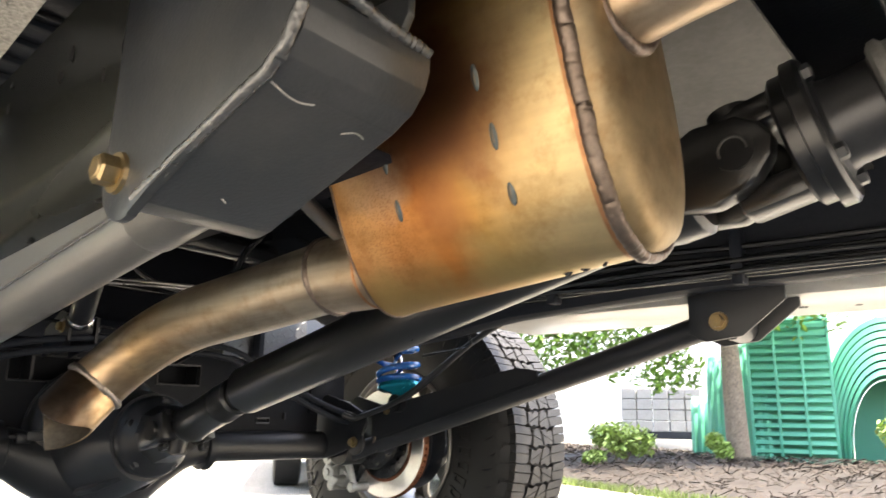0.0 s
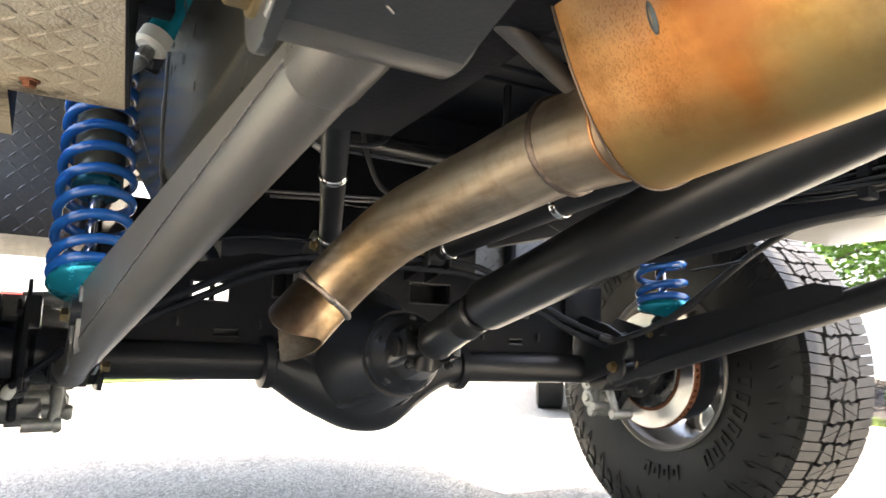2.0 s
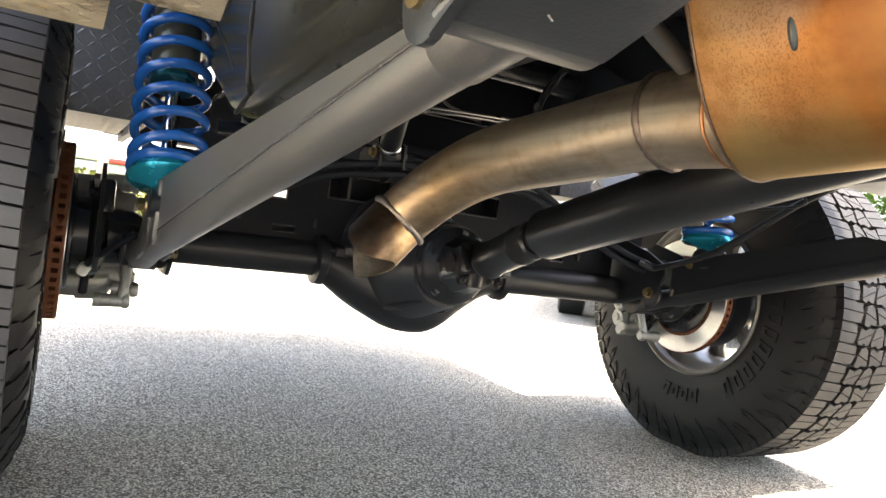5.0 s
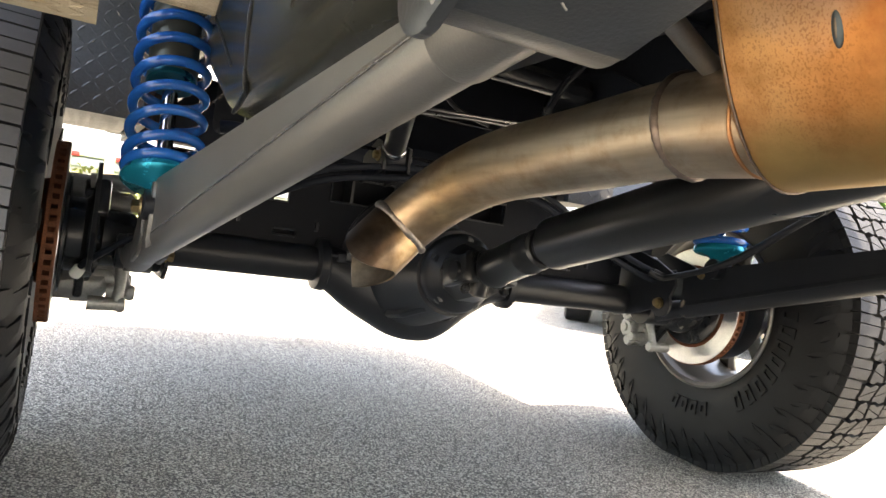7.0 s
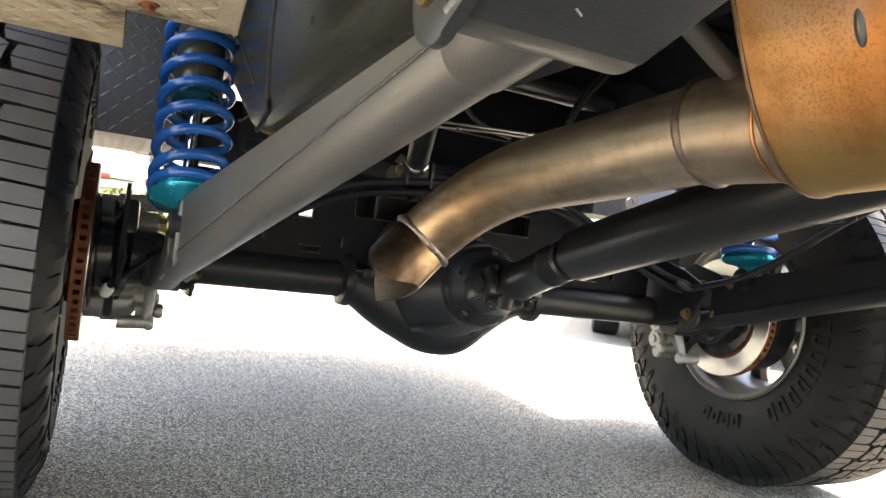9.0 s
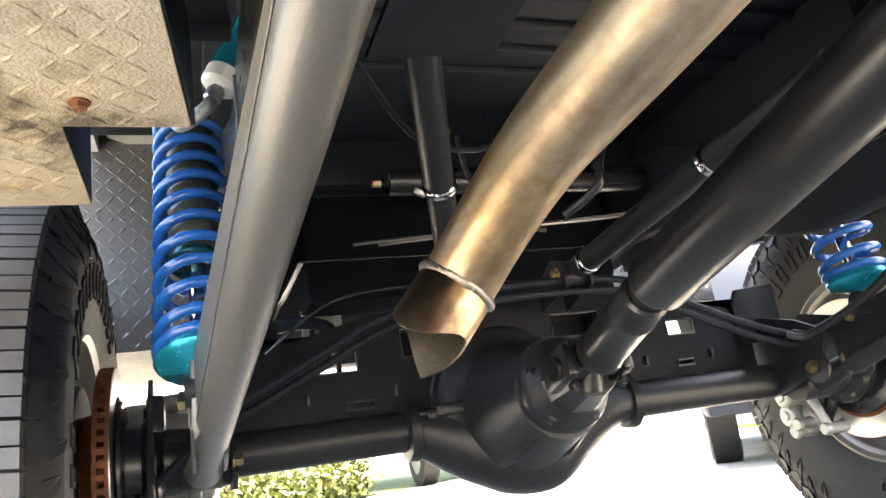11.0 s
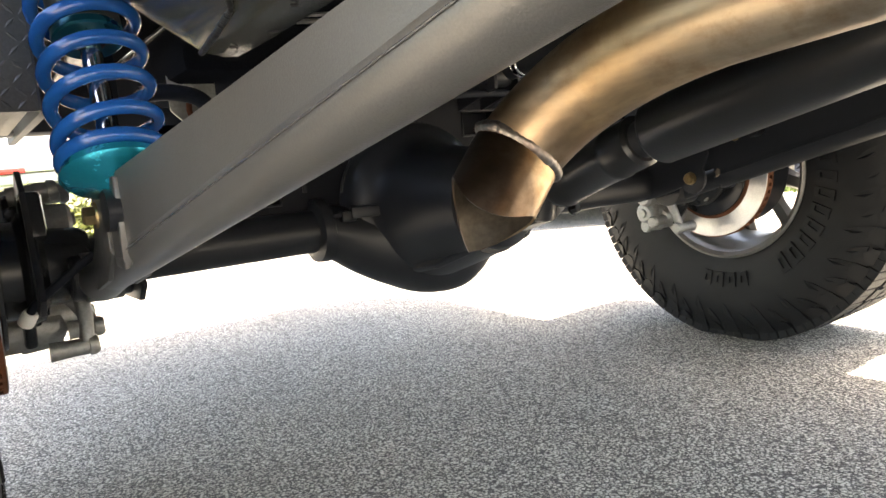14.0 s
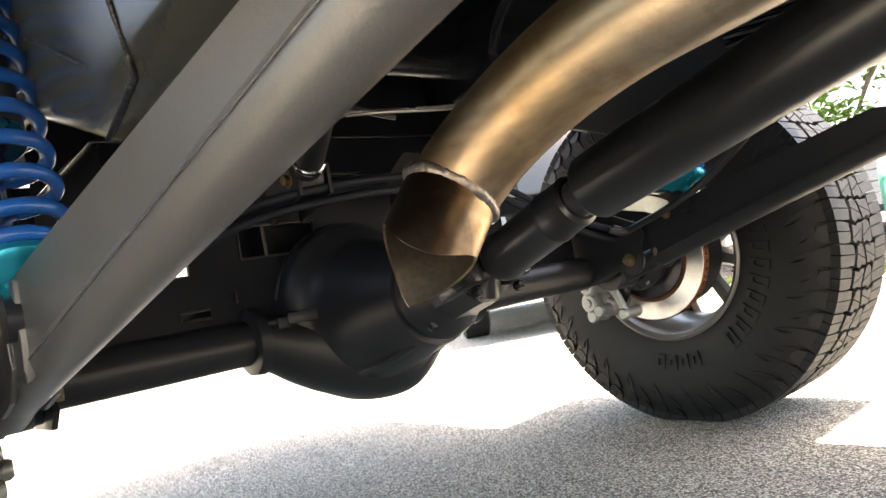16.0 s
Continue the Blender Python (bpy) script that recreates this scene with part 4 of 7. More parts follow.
part("carrier", nose_mesh(), BLACK, axle, "round black third-member carrier tapering to the pinion", 60)
part("carrier_seam", bead([CARRIER + Vector((0.1495 * math.cos(a), -0.004, 0.1495 * math.sin(a))) for a in [radians(12 + 6 * k) for k in range(27)]], 0.0032, 0.35, 0.004, 8, 51), BLACK, axle, "rough weld round the dome")
for ang in (-62, -118):
    rib = prism([(0.084, -0.262), (0.124, -0.160), (0.138, -0.100), (0.085, -0.100), (0.05, -0.255)], "z", -0.008, 0.008, 0.004)
    move(rib, Matrix.Translation(CARRIER) @ Matrix.Rotation(radians(-ang), 4, "Y"))
    part("carrier_rib", rib, BLACK, axle)
part("ledge_lip", tube([(-0.250, -0.050, .482), (-0.200, -0.058, .480), (-0.160, -0.072, .477), (-0.120, -0.092, .476), (-0.080, -0.108, .478), (-0.050, -0.114, .484)], [0.004, 0.006, 0.006, 0.006, 0.005, 0.003], 12, smooth_path=4), BLACK, axle, "raised casting edge")
part("housing_boss", box((0.058, 0.022, 0.020), (-0.190, -0.062, .483), rot(0, 0, -14), 0.003), BLACK, axle)
part("housing_boss", box((0.030, 0.020, 0.020), (-0.222, -0.050, .478), None, 0.004), BLACK, axle)
part("pinion_support", lathe([(-0.265, 0.078), (-0.285, 0.080), (-0.296, 0.074), (-0.310, 0.060), (-0.330, 0.050)], 48, "y", (-0.062, 0, .488)), BLACK, axle)
for k in range(5):
    a = 2 * math.pi * (k + 0.2) / 5
    part("pinion_bolt", hex_bolt(0.0085, 0.009, 0.002, (-0.062 + 0.066 * math.cos(a), -0.292, .488 + 0.066 * math.sin(a)), (0, -1, 0.1)), BLACK, axle, smooth=0)


def holed_plate(xs, zs, windows, y0, thick, warp=None):
    """One sheet in the x-z plane with rectangular windows (x0, x1, z0, z1) left out, given thickness along y."""
    xs = sorted(set(xs) | {w[k] for w in windows for k in (0, 1)})
    zs = sorted(set(zs) | {w[k] for w in windows for k in (2, 3)})
    bm = bmesh.new()
    grid = [[bm.verts.new((x, y0, warp(x, z) if warp else z)) for z in zs] for x in xs]
    fs = []
    for i in range(len(xs) - 1):
        for j in range(len(zs) - 1):
            cx, cz = (xs[i] + xs[i + 1]) / 2, (zs[j] + zs[j + 1]) / 2
            if not any(w[0] < cx < w[1] and w[2] < cz < w[3] for w in windows):
                fs.append(bm.faces.new((grid[i][j], grid[i + 1][j], grid[i + 1][j + 1], grid[i][j + 1])))
    ex = bmesh.ops.extrude_face_region(bm, geom=fs)
    for v in ex["geom"]:
        if isinstance(v, bmesh.types.BMVert):
            v.co.y += thick
    loose = [v for v in bm.verts if not v.link_faces]
    bmesh.ops.delete(bm, geom=loose, context="VERTS")
    return bm


TRUSS_WINDOWS = [(-0.425, -0.345, 0.580, 0.620), (-0.370, -0.320, 0.508, 0.522), (0.372, 0.445, 0.585, 0.618), (0.384, 0.426, 0.515, 0.528), (-0.252, -0.103, 0.597, 0.652), (0.085, 0.200, 0.605, 0.655)]


def truss_mesh():
    def warp(x, z):
        return z if z < 0.9 else max(0.628, 0.690 - max(0, abs(x) - 0.30) * 0.26)
    return holed_plate([-0.60, -0.30, 0.30, 0.60], [0.490, 1.0], TRUSS_WINDOWS, 0.006, 0.008, warp)


part("axle_truss", truss_mesh(), TRUSS, axle, "black plate truss with rectangular windows", 0)
for x0, x1, z0, z1 in TRUSS_WINDOWS:
    loop = [(x0, z0), (x1, z0), (x1, z1), (x0, z1), (x0, z0)]
    part("window_lip", tube([(x, 0.0045, z) for x, z in loop], 0.0022, 8), BRACKET, axle, "folded edge of a truss window")
part("truss_inner_web", box((0.20, 0.006, 0.150), (-0.165, 0.070, 0.605), None, 0.001), TRUSS, axle, "dark grey inner web behind the windows")
part("truss_inner_web", box((0.20, 0.006, 0.150), (0.145, 0.070, 0.605), None, 0.001), TRUSS, axle)
for x in (-0.418, -0.372):
    part("window_strap", box((0.010, 0.016, 0.150), (x, 0.050, 0.600), None, 0.002), TRUSS, axle, "upright strap behind a truss window")
part("truss_end_plate", prism([(0.560, 0.545), (0.690, 0.545), (0.690, 0.682), (0.578, 0.674), (0.560, 0.640)], "y", -0.006, 0.004, 0.001), TRUSS, axle)
part("truss_rear_plate", box((1.16, 0.006, 0.060), (0, 0.085, 0.520), None, 0.001), BLACK, axle)
part("truss_back", prism([(0.02, 0.655), (0.09, 0.655), (0.09, 0.661), (0.02, 0.661)], "x", -0.42, 0.42), BLACK, axle)
for x in (-0.43, -0.20, 0.20, 0.46):
    part("truss_gusset", prism([(0.015, 0.49), (0.05, 0.49), (0.08, 0.655), (0.015, 0.655)], "x", x - 0.003, x + 0.003), BLACK, axle)
for x in (-0.445, -0.275, 0.30, 0.475):
    part("weld_tab", box((0.006, 0.010, 0.020), (x, 0.002, 0.535), None, 0.001), BLACK, axle)
# -- driveshaft --
shaft = empty("driveshaft", truck)
S0, S1 = Vector((-0.106, -0.634, 0.570)), Vector((-0.1225, -1.385, 0.757))
sd = (S1 - S0).normalized()
part("shaft_tube", tube([S0, S0 + sd * 0.006, S0 + sd * 0.012, S1 - sd * 0.012, S1], [0.028, 0.036, 0.0395, 0.0395, 0.034], 48), SHAFT, shaft, "black painted driveshaft tube", 50)
J = Vector((-0.092, -0.425, 0.502))
ud = (S0 - J).normalized()
part("slip_yoke", tube([J + ud * 0.03, J + ud * 0.045, J + ud * 0.055, J + ud * 0.150, J + ud * 0.152, J + ud * 0.160, J + ud * 0.162, J + ud * 0.198, J + ud * 0.202],
                       [0.030, 0.035, 0.0325, 0.0325, 0.0338, 0.0338, 0.0325, 0.0325, 0.028], 40), SHAFT, shaft, "plain black slip yoke sleeve", 35)
part("slip_spline", tube([J + ud * 0.19, S0 + sd * 0.004], 0.0235, 30), HUB, shaft, "dull splined stub")
for s in (-1, 1):
    part("yoke_ear", box((0.020, 0.085, 0.050), J + Vector((s * 0.045, 0.012, 0)), rot(-15, 0, 0), 0.006), SHAFT, shaft)
part("universal_joint", tube([J + Vector((-0.062, 0, 0)), J + Vector((0.062, 0, 0))], 0.018, 24, tube([J + Vector((0, 0.010, -0.036)), J + Vector((0, -0.010, 0.036))], 0.018, 24)), SHAFT, shaft)
part("pinion_yoke", tube([J + Vector((0.012, 0.02, -0.003)), J + Vector((0.022, 0.075, -0.006)), J + Vector((0.026, 0.10, -0.008))], [0.044, 0.054, 0.058], 10), SHAFT, shaft, "", 30)
for s in (-1, 1):
    part("strap", tube(ring_points(J + Vector((s * 0.040, 0, 0)), Vector((1, 0, 0)), 0.0225), 0.0035, 8), SHAFT, shaft)
    for q in (-1, 1):
        part("strap_bolt", hex_bolt(0.0065, 0.010, 0.002, J + Vector((s * 0.040, -0.012, q * 0.030)), (0, -1, 0.3)), SHAFT, shaft, smooth=0)
# front joint and transfer case output
F = S1 + sd * 0.098
fd = Vector((0.0, -0.968, 0.25)).normalized()
fu = Vector((1, 0, 0)).cross(fd).normalized() * -1
part("front_weld_yoke", tube([S1 - sd * 0.030, S1 - sd * 0.012, S1 + sd * 0.010, S1 + sd * 0.040, S1 + sd * 0.046], [0.041, 0.045, 0.050, 0.051, 0.044], 40), SHAFT, shaft, "", 40)
ear = [(-0.075, -0.034), (-0.030, -0.046), (-0.006, -0.040), (0.012, -0.034), (0.030, -0.018), (0.037, 0.0), (0.030, 0.018), (0.012, 0.034), (-0.030, 0.042), (-0.075, 0.030)]
au = sd.cross(Vector((1, 0, 0))).normalized() * -1
if au.z < 0:
    au = -au
for s in (-1, 1):
    x0, x1 = sorted((s * 0.022, s * 0.046))
    e = prism(ear, "x", x0, x1, 0.005)
    move(e, Matrix.Translation(F) @ Matrix((Vector((1, 0, 0)), sd, au)).transposed().to_4x4())
    part("yoke_ear", e, SHAFT, shaft, "forged black yoke ear with a cast mark", 35)
    part("bearing_cap", tube([F + Vector((s * 0.044, 0, 0)), F + Vector((s * 0.0475, 0, 0)), F + Vector((s * 0.048, 0, 0))], [0.020, 0.020, 0.016], 32), SHAFT, shaft, "pressed bearing cap", 30)
    part("snap_ring", tube(ring_points(F + Vector((s * 0.048, 0, 0)), Vector((1, 0, 0)), 0.0135)[:24], 0.0014, 6), ARM, shaft)
part("universal_joint", tube([F - Vector((0.045, 0, 0)), F + Vector((0.045, 0, 0))], 0.0165, 28, tube([F - fu * 0.052, F + fu * 0.052], 0.0165, 28)), SHAFT, shaft, "black universal joint cross")
for s in (-1, 1):
    c = F + fu * (s * 0.042)
    if s > 0:
        part("cap_sleeve", tube([c - fu * 0.014, c + fu * 0.018, c + fu * 0.020], [0.023, 0.023, 0.019], 32), SHAFT, shaft, "", 35)
    bm = box((0.046, 0.080, 0.030), (0, 0.022, 0), None, 0.008)
    move(bm, Matrix.Translation(c) @ Matrix((Vector((1, 0, 0)), fd, fu)).transposed().to_4x4())
    part("flange_ear", bm, SHAFT, shaft)
part("flange_yoke", tube([F + fd * 0.044, F + fd * 0.048, F + fd * 0.060, F + fd * 0.062, F + fd * 0.074, F + fd * 0.078], [0.060, 0.066, 0.066, 0.074, 0.074, 0.070], 48), SHAFT, shaft, "", 35)
for k in range(4):
    a = math.pi * (0.25 + 0.5 * k)
    part("flange_bolt", hex_bolt(0.0085, 0.008, 0.002, F + fd * 0.076 + 0.059 * (math.cos(a) * Vector((1, 0, 0)) + math.sin(a) * fu), fd), BRACKET, shaft, "dark flange bolt", 0)
tcase = empty("transfer_case", truck)
part("output_shaft", tube([F + fd * 0.078, F + fd * 0.082, F + fd * 0.090, F + fd * 0.126, F + fd * 0.130], [0.052, 0.046, 0.0435, 0.0435, 0.047], 44), HUB, tcase, "turned dark grey output hub", 35)
part("output_housing", tube([F + fd * 0.128, F + fd * 0.132, F + fd * 0.138, F + fd * 0.142, F + fd * 0.22, F + fd * 0.40], [0.050, 0.056, 0.057, 0.052, 0.056, 0.075], 48), CAST, tcase, "cast transfer case tail housing", 35)

# -- exhaust --
muffler = empty("muffler", truck)
TILT_M = radians(22)
LONG = Vector((-math.sin(TILT_M), 0, math.cos(TILT_M)))
WIDE = Vector((math.cos(TILT_M), 0, math.sin(TILT_M)))
MF, MR = Vector((-0.409, -1.480, 0.766)), Vector((-0.376, -1.217, 0.749))


def oval(c, hw, hl, n=64):
    """Stadium-shaped ring about c: half width and half length, with slightly bulged flats."""
    out = []
    for k in range(n):
        a = 2 * math.pi * k / n
        ca, sa = math.cos(a), math.sin(a)
        e = 2.6
        r = (abs(ca) ** e + abs(sa) ** e) ** (-1 / e)
        out.append(c + WIDE * (hw * r * ca) + LONG * (hl * r * sa))
    return out


def loft(rings, bm=None, caps=True):
    bm = bm or bmesh.new()
    vs = [[bm.verts.new(p) for p in r] for r in rings]
    n = len(rings[0])
    for r0, r1 in zip(vs, vs[1:]):
        for k in range(n):
            bm.faces.new((r0[k], r0[(k + 1) % n], r1[(k + 1) % n], r1[k]))
    if caps:
        bm.faces.new(vs[0])
        bm.faces.new(list(reversed(vs[-1])))
    return bm


HW, HL = 0.0635, 0.131
md = (MR - MF).normalized()
part("muffler_body", loft([oval(MF.lerp(MR, t), HW, HL) for t in (0, 0.02, 0.2, 0.4, 0.6, 0.8, 0.98, 1)]), MUFF, muffler, "heat-tinted gold and copper stainless can", 50)
part("front_cap", loft([oval(MF - md * d, HW - s, HL - s) for d, s in ((-0.002, 0.000), (0.005, 0.000), (0.013, 0.004), (0.018, 0.014), (0.019, 0.03))]), CAP, muffler, "", 60)
part("rear_cap", loft([oval(MR + md * d, HW - s, HL - s) for d, s in ((-0.002, 0.0005), (0.004, 0.0005), (0.008, 0.004), (0.011, 0.014))]), MUFF, muffler, "", 60)
part("front_seam_weld", bead(oval(MF - md * 0.001, HW, HL) + [oval(MF, HW, HL)[0]], 0.0058, 0.14, 0.005, 12, 3), WELD, muffler, "raised grey weld seam")
part("rear_seam", bead(oval(MR + md * 0.001, HW + 0.0005, HL + 0.0005) + [oval(MR, HW, HL)[0]], 0.0009, 0.1, 0.006, 8, 4), WELD, muffler)
# plug welds on the flat face
for t, h in ((0.27, -0.058), (0.28, -0.017), (0.30, 0.026), (0.71, -0.040), (0.72, 0.000)):
    c = MF.lerp(MR, t) + LONG * h - WIDE * (HW * (1 - abs(h / HL) ** 2.6) ** (1 / 2.6) - 0.0008)
    for size, paint, name in (((0.0023, 0.0036, 0.0105), BLUED, "plug_weld"), ((0.0026, 0.0018, 0.0080), PIPE_IN, "weld_puddle")):
        b2 = bmesh.new()
        bmesh.ops.create_uvsphere(b2, u_segments=20, v_segments=10, radius=1)
        move(b2, Matrix.Translation(c) @ Matrix((WIDE, md, LONG)).transposed().to_4x4() @ Matrix.Diagonal((*size, 1)))
        part(name, b2, paint, muffler, "blued oval plug weld" if name == "plug_weld" else "")
for t0, t1 in ((0.012, 0.034),):
    part("heat_band", loft([oval(MF.lerp(MR, t), HW + 0.0003, HL + 0.0003) for t in (t0, t1)], caps=False), HALO, muffler, "burnt orange band along the weld", 50)
rs = random.Random(41)
scr = [MF.lerp(MR, 0.10 + 0.016 * k) - LONG * (HL * 0.952 + 0.0035 * math.sin(k * 1.7)) - WIDE * (0.022 + 0.004 * math.sin(k * 2.3 + 1)) for k in range(11)]
part("burn_mark", tube(scr, [0.0012 + 0.0008 * rs.random() for q in scr], 8, smooth_path=4), DARKHOLE, muffler, "dark squiggle of burnt plastic")
ic = MF - md * 0.014 + WIDE * 0.000 + LONG * 0.042
INL = [ic, ic - md * 0.05 + Vector((0.010, 0, 0.008)), ic - md * 0.11 + Vector((0.05, 0, 0.03)), ic - md * 0.20 + Vector((0.16, 0, 0.07)), ic - md * 0.30 + Vector((0.30, 0, 0.10))]
part("inlet_pipe", tube(INL, 0.0345, 44, smooth_path=6), PIPE, muffler)
part("inlet_weld", bead(ring_points(INL[0] - md * 0.004, md, 0.0365), 0.0050, 0.2, 0.005, 8, 5), WELD, muffler)

tail = empty("tailpipe", truck)
def hermite(p, q, tp, tq, n):
    """Points on a smooth bend from p to q with the given end tangents."""
    out = []
    for k in range(1, n + 1):
        t = k / n
        out.append(p * (2 * t ** 3 - 3 * t * t + 1) + tp * (t ** 3 - 2 * t * t + t) + q * (3 * t * t - 2 * t ** 3) + tq * (t ** 3 - t * t))
    return out


BEND0 = Vector((-0.366, -0.925, 0.645))
TP = [Vector(p) for p in ((-0.357, -1.215, 0.669), (-0.358, -1.136, 0.6685), (-0.362, -1.03, 0.656))] + [BEND0] + hermite(BEND0, Vector((-0.402, -0.738, 0.5635)), Vector((-0.008, 0.200, -0.020)), Vector((-0.095, 0.100, -0.150)), 7)
TD = Vector((-0.65, -0.02, -0.76)).normalized()
TN = (TD + (TP[-1] - TP[-2]).normalized() * 0.5).normalized()   # plane of the mitred weld
part("bent_pipe", tube(TP + [TP[-1] + TN * 0.006], 0.0370, 48, smooth_path=4), PIPE, tail, "bronze heat-tinted stainless pipe", 60)
part("outlet_stub", tube([MR + md * 0.004 + Vector((0.019, 0, -0.080)), TP[1]], 0.0385, 48), PIPE, tail, "", 60)
part("stub_weld", bead(ring_points(TP[0] + Vector((0, 0.0125, 0)), TP[1] - TP[0], 0.0385), 0.0016, 0.15, 0.005, 8, 6), HALO, tail)
part("joint_weld", bead(ring_points(TP[1], TP[2] - TP[1], 0.0372), 0.0040, 0.22, 0.004, 8, 7), WELD, tail)


def tip_mesh():
    """Slash-cut tip: a thin-walled tube whose lower rear wall is the longest."""
    bm = bmesh.new()
    c = TP[-1]
    far = (Vector((-0.441, -0.710, 0.483)) - c)
    far = (far - TD * far.dot(TD)).normalized()
    side = TD.cross(far)
    n = 56
    rings = []
    for ro, kind in ((0.0376, 0), (0.0376, 1), (0.0356, 2), (0.0356, 3)):
        ring = []
        for k in range(n):
            a = 2 * math.pi * k / n
            rad = far * math.cos(a) + side * math.sin(a)
            cut = 0.048 + (0.0385 * (1 - abs(math.sin(a)) ** 1.15) if math.cos(a) > 0 else 0.026 * (1 - abs(math.sin(a)) ** 2.2))
            ring.append(bm.verts.new(c + rad * ro + TD * (-rad.dot(TN) * ro / TD.dot(TN) if kind in (0, 3) else cut)))
        rings.append(ring)
    for r0, r1 in zip(rings, rings[1:]):
        for k in range(n):
            bm.faces.new((r0[k], r0[(k + 1) % n], r1[(k + 1) % n], r1[k]))
    return bm


tip = part("tip", tip_mesh(), TIP, tail, "beak-cut turndown tip, brown heat stains, painted-in golden highlight", 40)
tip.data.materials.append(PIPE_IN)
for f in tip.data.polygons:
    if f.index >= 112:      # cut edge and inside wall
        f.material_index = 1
part("tip_weld", bead(ring_points(TP[-1], TN, 0.0368), 0.0052, 0.20, 0.003, 10, 8), TIPWELD, tail, "rough silver weld bead")
part("hanger_rod", tube([(-0.372, -1.165, 0.703), (-0.392, -1.17, 0.706), (-0.452, -1.17, 0.738), (-0.50, -1.17, 0.764)], 0.008, 12, smooth_path=4), ARM, tail)


# -- trailing arms --
def trailing_arm(side):
    """Tube with upright plates welded along its sides, tallest at the axle and tapering forward."""
    a = empty("trailing_arm", truck)
    near = side < 0
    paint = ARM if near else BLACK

    def S(x):
        return x if near else 0.024 - x
    axis0, step, rad = (Vector((-0.6346, -0.10, 0.4388)), Vector((0.0688, -1.0, 0.2269)), 0.0255) if near else (Vector((-0.648, -0.10, 0.443)), Vector((0.066, -1.0, 0.262)), 0.0265)

    def at(y, dx=0.0, dz=0.0):
        p = axis0 + step * (-0.10 - y)
        return Vector((S(p.x + dx), p.y, p.z + dz))
    part("arm_tube", tube([at(-0.125), at(-1.245)] if near else [at(-0.185), at(-1.225)], rad, 44), paint, a, "satin black steel tube, ground sheen painted into the near one", 50)
    if near:
        ys = [-0.300, -0.55, -0.80, -1.05, -1.22]
        hs = [0.5755 - 0.1359 * (y + 0.30) - at(y).z for y in ys]
    else:
        ys = [-0.185, -0.30, -0.50, -0.70, -0.76]
        hs = [0.090, 0.083, 0.070, 0.056, 0.030]
    for name, sx in (("arm_side_plate", -1), ("arm_inner_plate", 1)):
        bm = bmesh.new()
        rows = []
        for y, h in zip(ys, hs):
            tx, lo_x, lo_z = sx * 0.0215, sx * 0.0245, 0.003
            h = max(h, lo_z + 0.002)
            rows.append([bm.verts.new(at(y, px, pz)) for px, pz in ((lo_x, lo_z), (tx + sx * 0.004, h), (tx, h), (lo_x - sx * 0.008, lo_z + 0.004))])
        for r0, r1 in zip(rows, rows[1:]):
            for k in range(4):
                bm.faces.new((r0[k], r0[(k + 1) % 4], r1[(k + 1) % 4], r1[k]))
        bm.faces.new(rows[0])
        bm.faces.new(rows[-1])
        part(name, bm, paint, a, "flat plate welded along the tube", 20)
    if near:
        part("plate_weld", bead([at(y, -0.0262, 0.0005) for y in ys], 0.0009, 0.12, 0.003, 8, 21), WELDBLACK, a, "thin dark weld line")
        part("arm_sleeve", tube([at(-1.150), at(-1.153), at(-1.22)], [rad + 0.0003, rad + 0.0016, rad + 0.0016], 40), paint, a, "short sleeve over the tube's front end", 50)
        part("crimp_weld", bead([(-0.5745, -1.150, 0.6590), (-0.5729, -1.1561, 0.6607), (-0.5692, -1.1942, 0.6767)], 0.0032, 0.25, 0.003, 10, 24), paint, a, "short painted weld near the front")
        # end bracket: cheeks carrying the shock bolt, joined to the tube and the bushing
        cheek = [(-0.302, 0.488), (-0.302, 0.572), (-0.255, 0.578), (-0.222, 0.566), (-0.208, 0.535), (-0.196, 0.500), (-0.13, 0.455), (-0.10, 0.430), (-0.16, 0.432), (-0.25, 0.452)]
        for x0 in (-0.6490, -0.604):
            part("arm_end_plate", prism(cheek, "x", x0 - 0.003, x0 + 0.003, 0.001), paint, a)
        part("end_cap", prism([(-0.6485, 0.486), (-0.6485, 0.5770), (-0.628, 0.5770), (-0.628, 0.500), (-0.640, 0.476), (-0.648, 0.472)], "y", -0.350, -0.300, 0.003), paint, a, "plate closing the end bracket", 40)
        part("end_weld", bead([(-0.652, -0.302, 0.575), (-0.652, -0.302, 0.535), (-0.652, -0.304, 0.494)], 0.0018, 0.3, 0.005, 8, 22), paint, a)
        part("bushing", tube([(-0.672, -0.050, 0.440), (-0.668, -0.050, 0.440), (-0.594, -0.050, 0.440), (-0.590, -0.050, 0.440)], [0.030, 0.033, 0.033, 0.030], 36), BLACK, a, "black rubber bushing sleeve", 30)
        part("bushing_collar", tube([(-0.655, -0.062, 0.440), (-0.607, -0.062, 0.440)], 0.036, 36), paint, a)
        part("end_neck", tube([at(-0.17), at(-0.09)], [rad, 0.030], 36), paint, a)
        part("shock_bolt", hex_bolt(0.0125, 0.012, 0.003, (-0.6522, -0.238, 0.533), (-1, 0, 0)), ZINC, a, "yellow zinc bolt", 0)
    else:
        part("end_cap", prism([(S(-0.672), 0.442), (S(-0.672), 0.556), (S(-0.624), 0.556), (S(-0.624), 0.442)], "y", -0.196, -0.186, 0.002), paint, a, "plate closing the arm's end")
        part("end_neck", tube([at(-0.186), at(-0.070)], [0.022, 0.026], 28), paint, a)
        part("arm_weld", bead([at(y, 0.0262, 0.0005) for y in ys], 0.0012, 0.2, 0.003, 8, 23), paint, a)
        bx = S(-0.650)
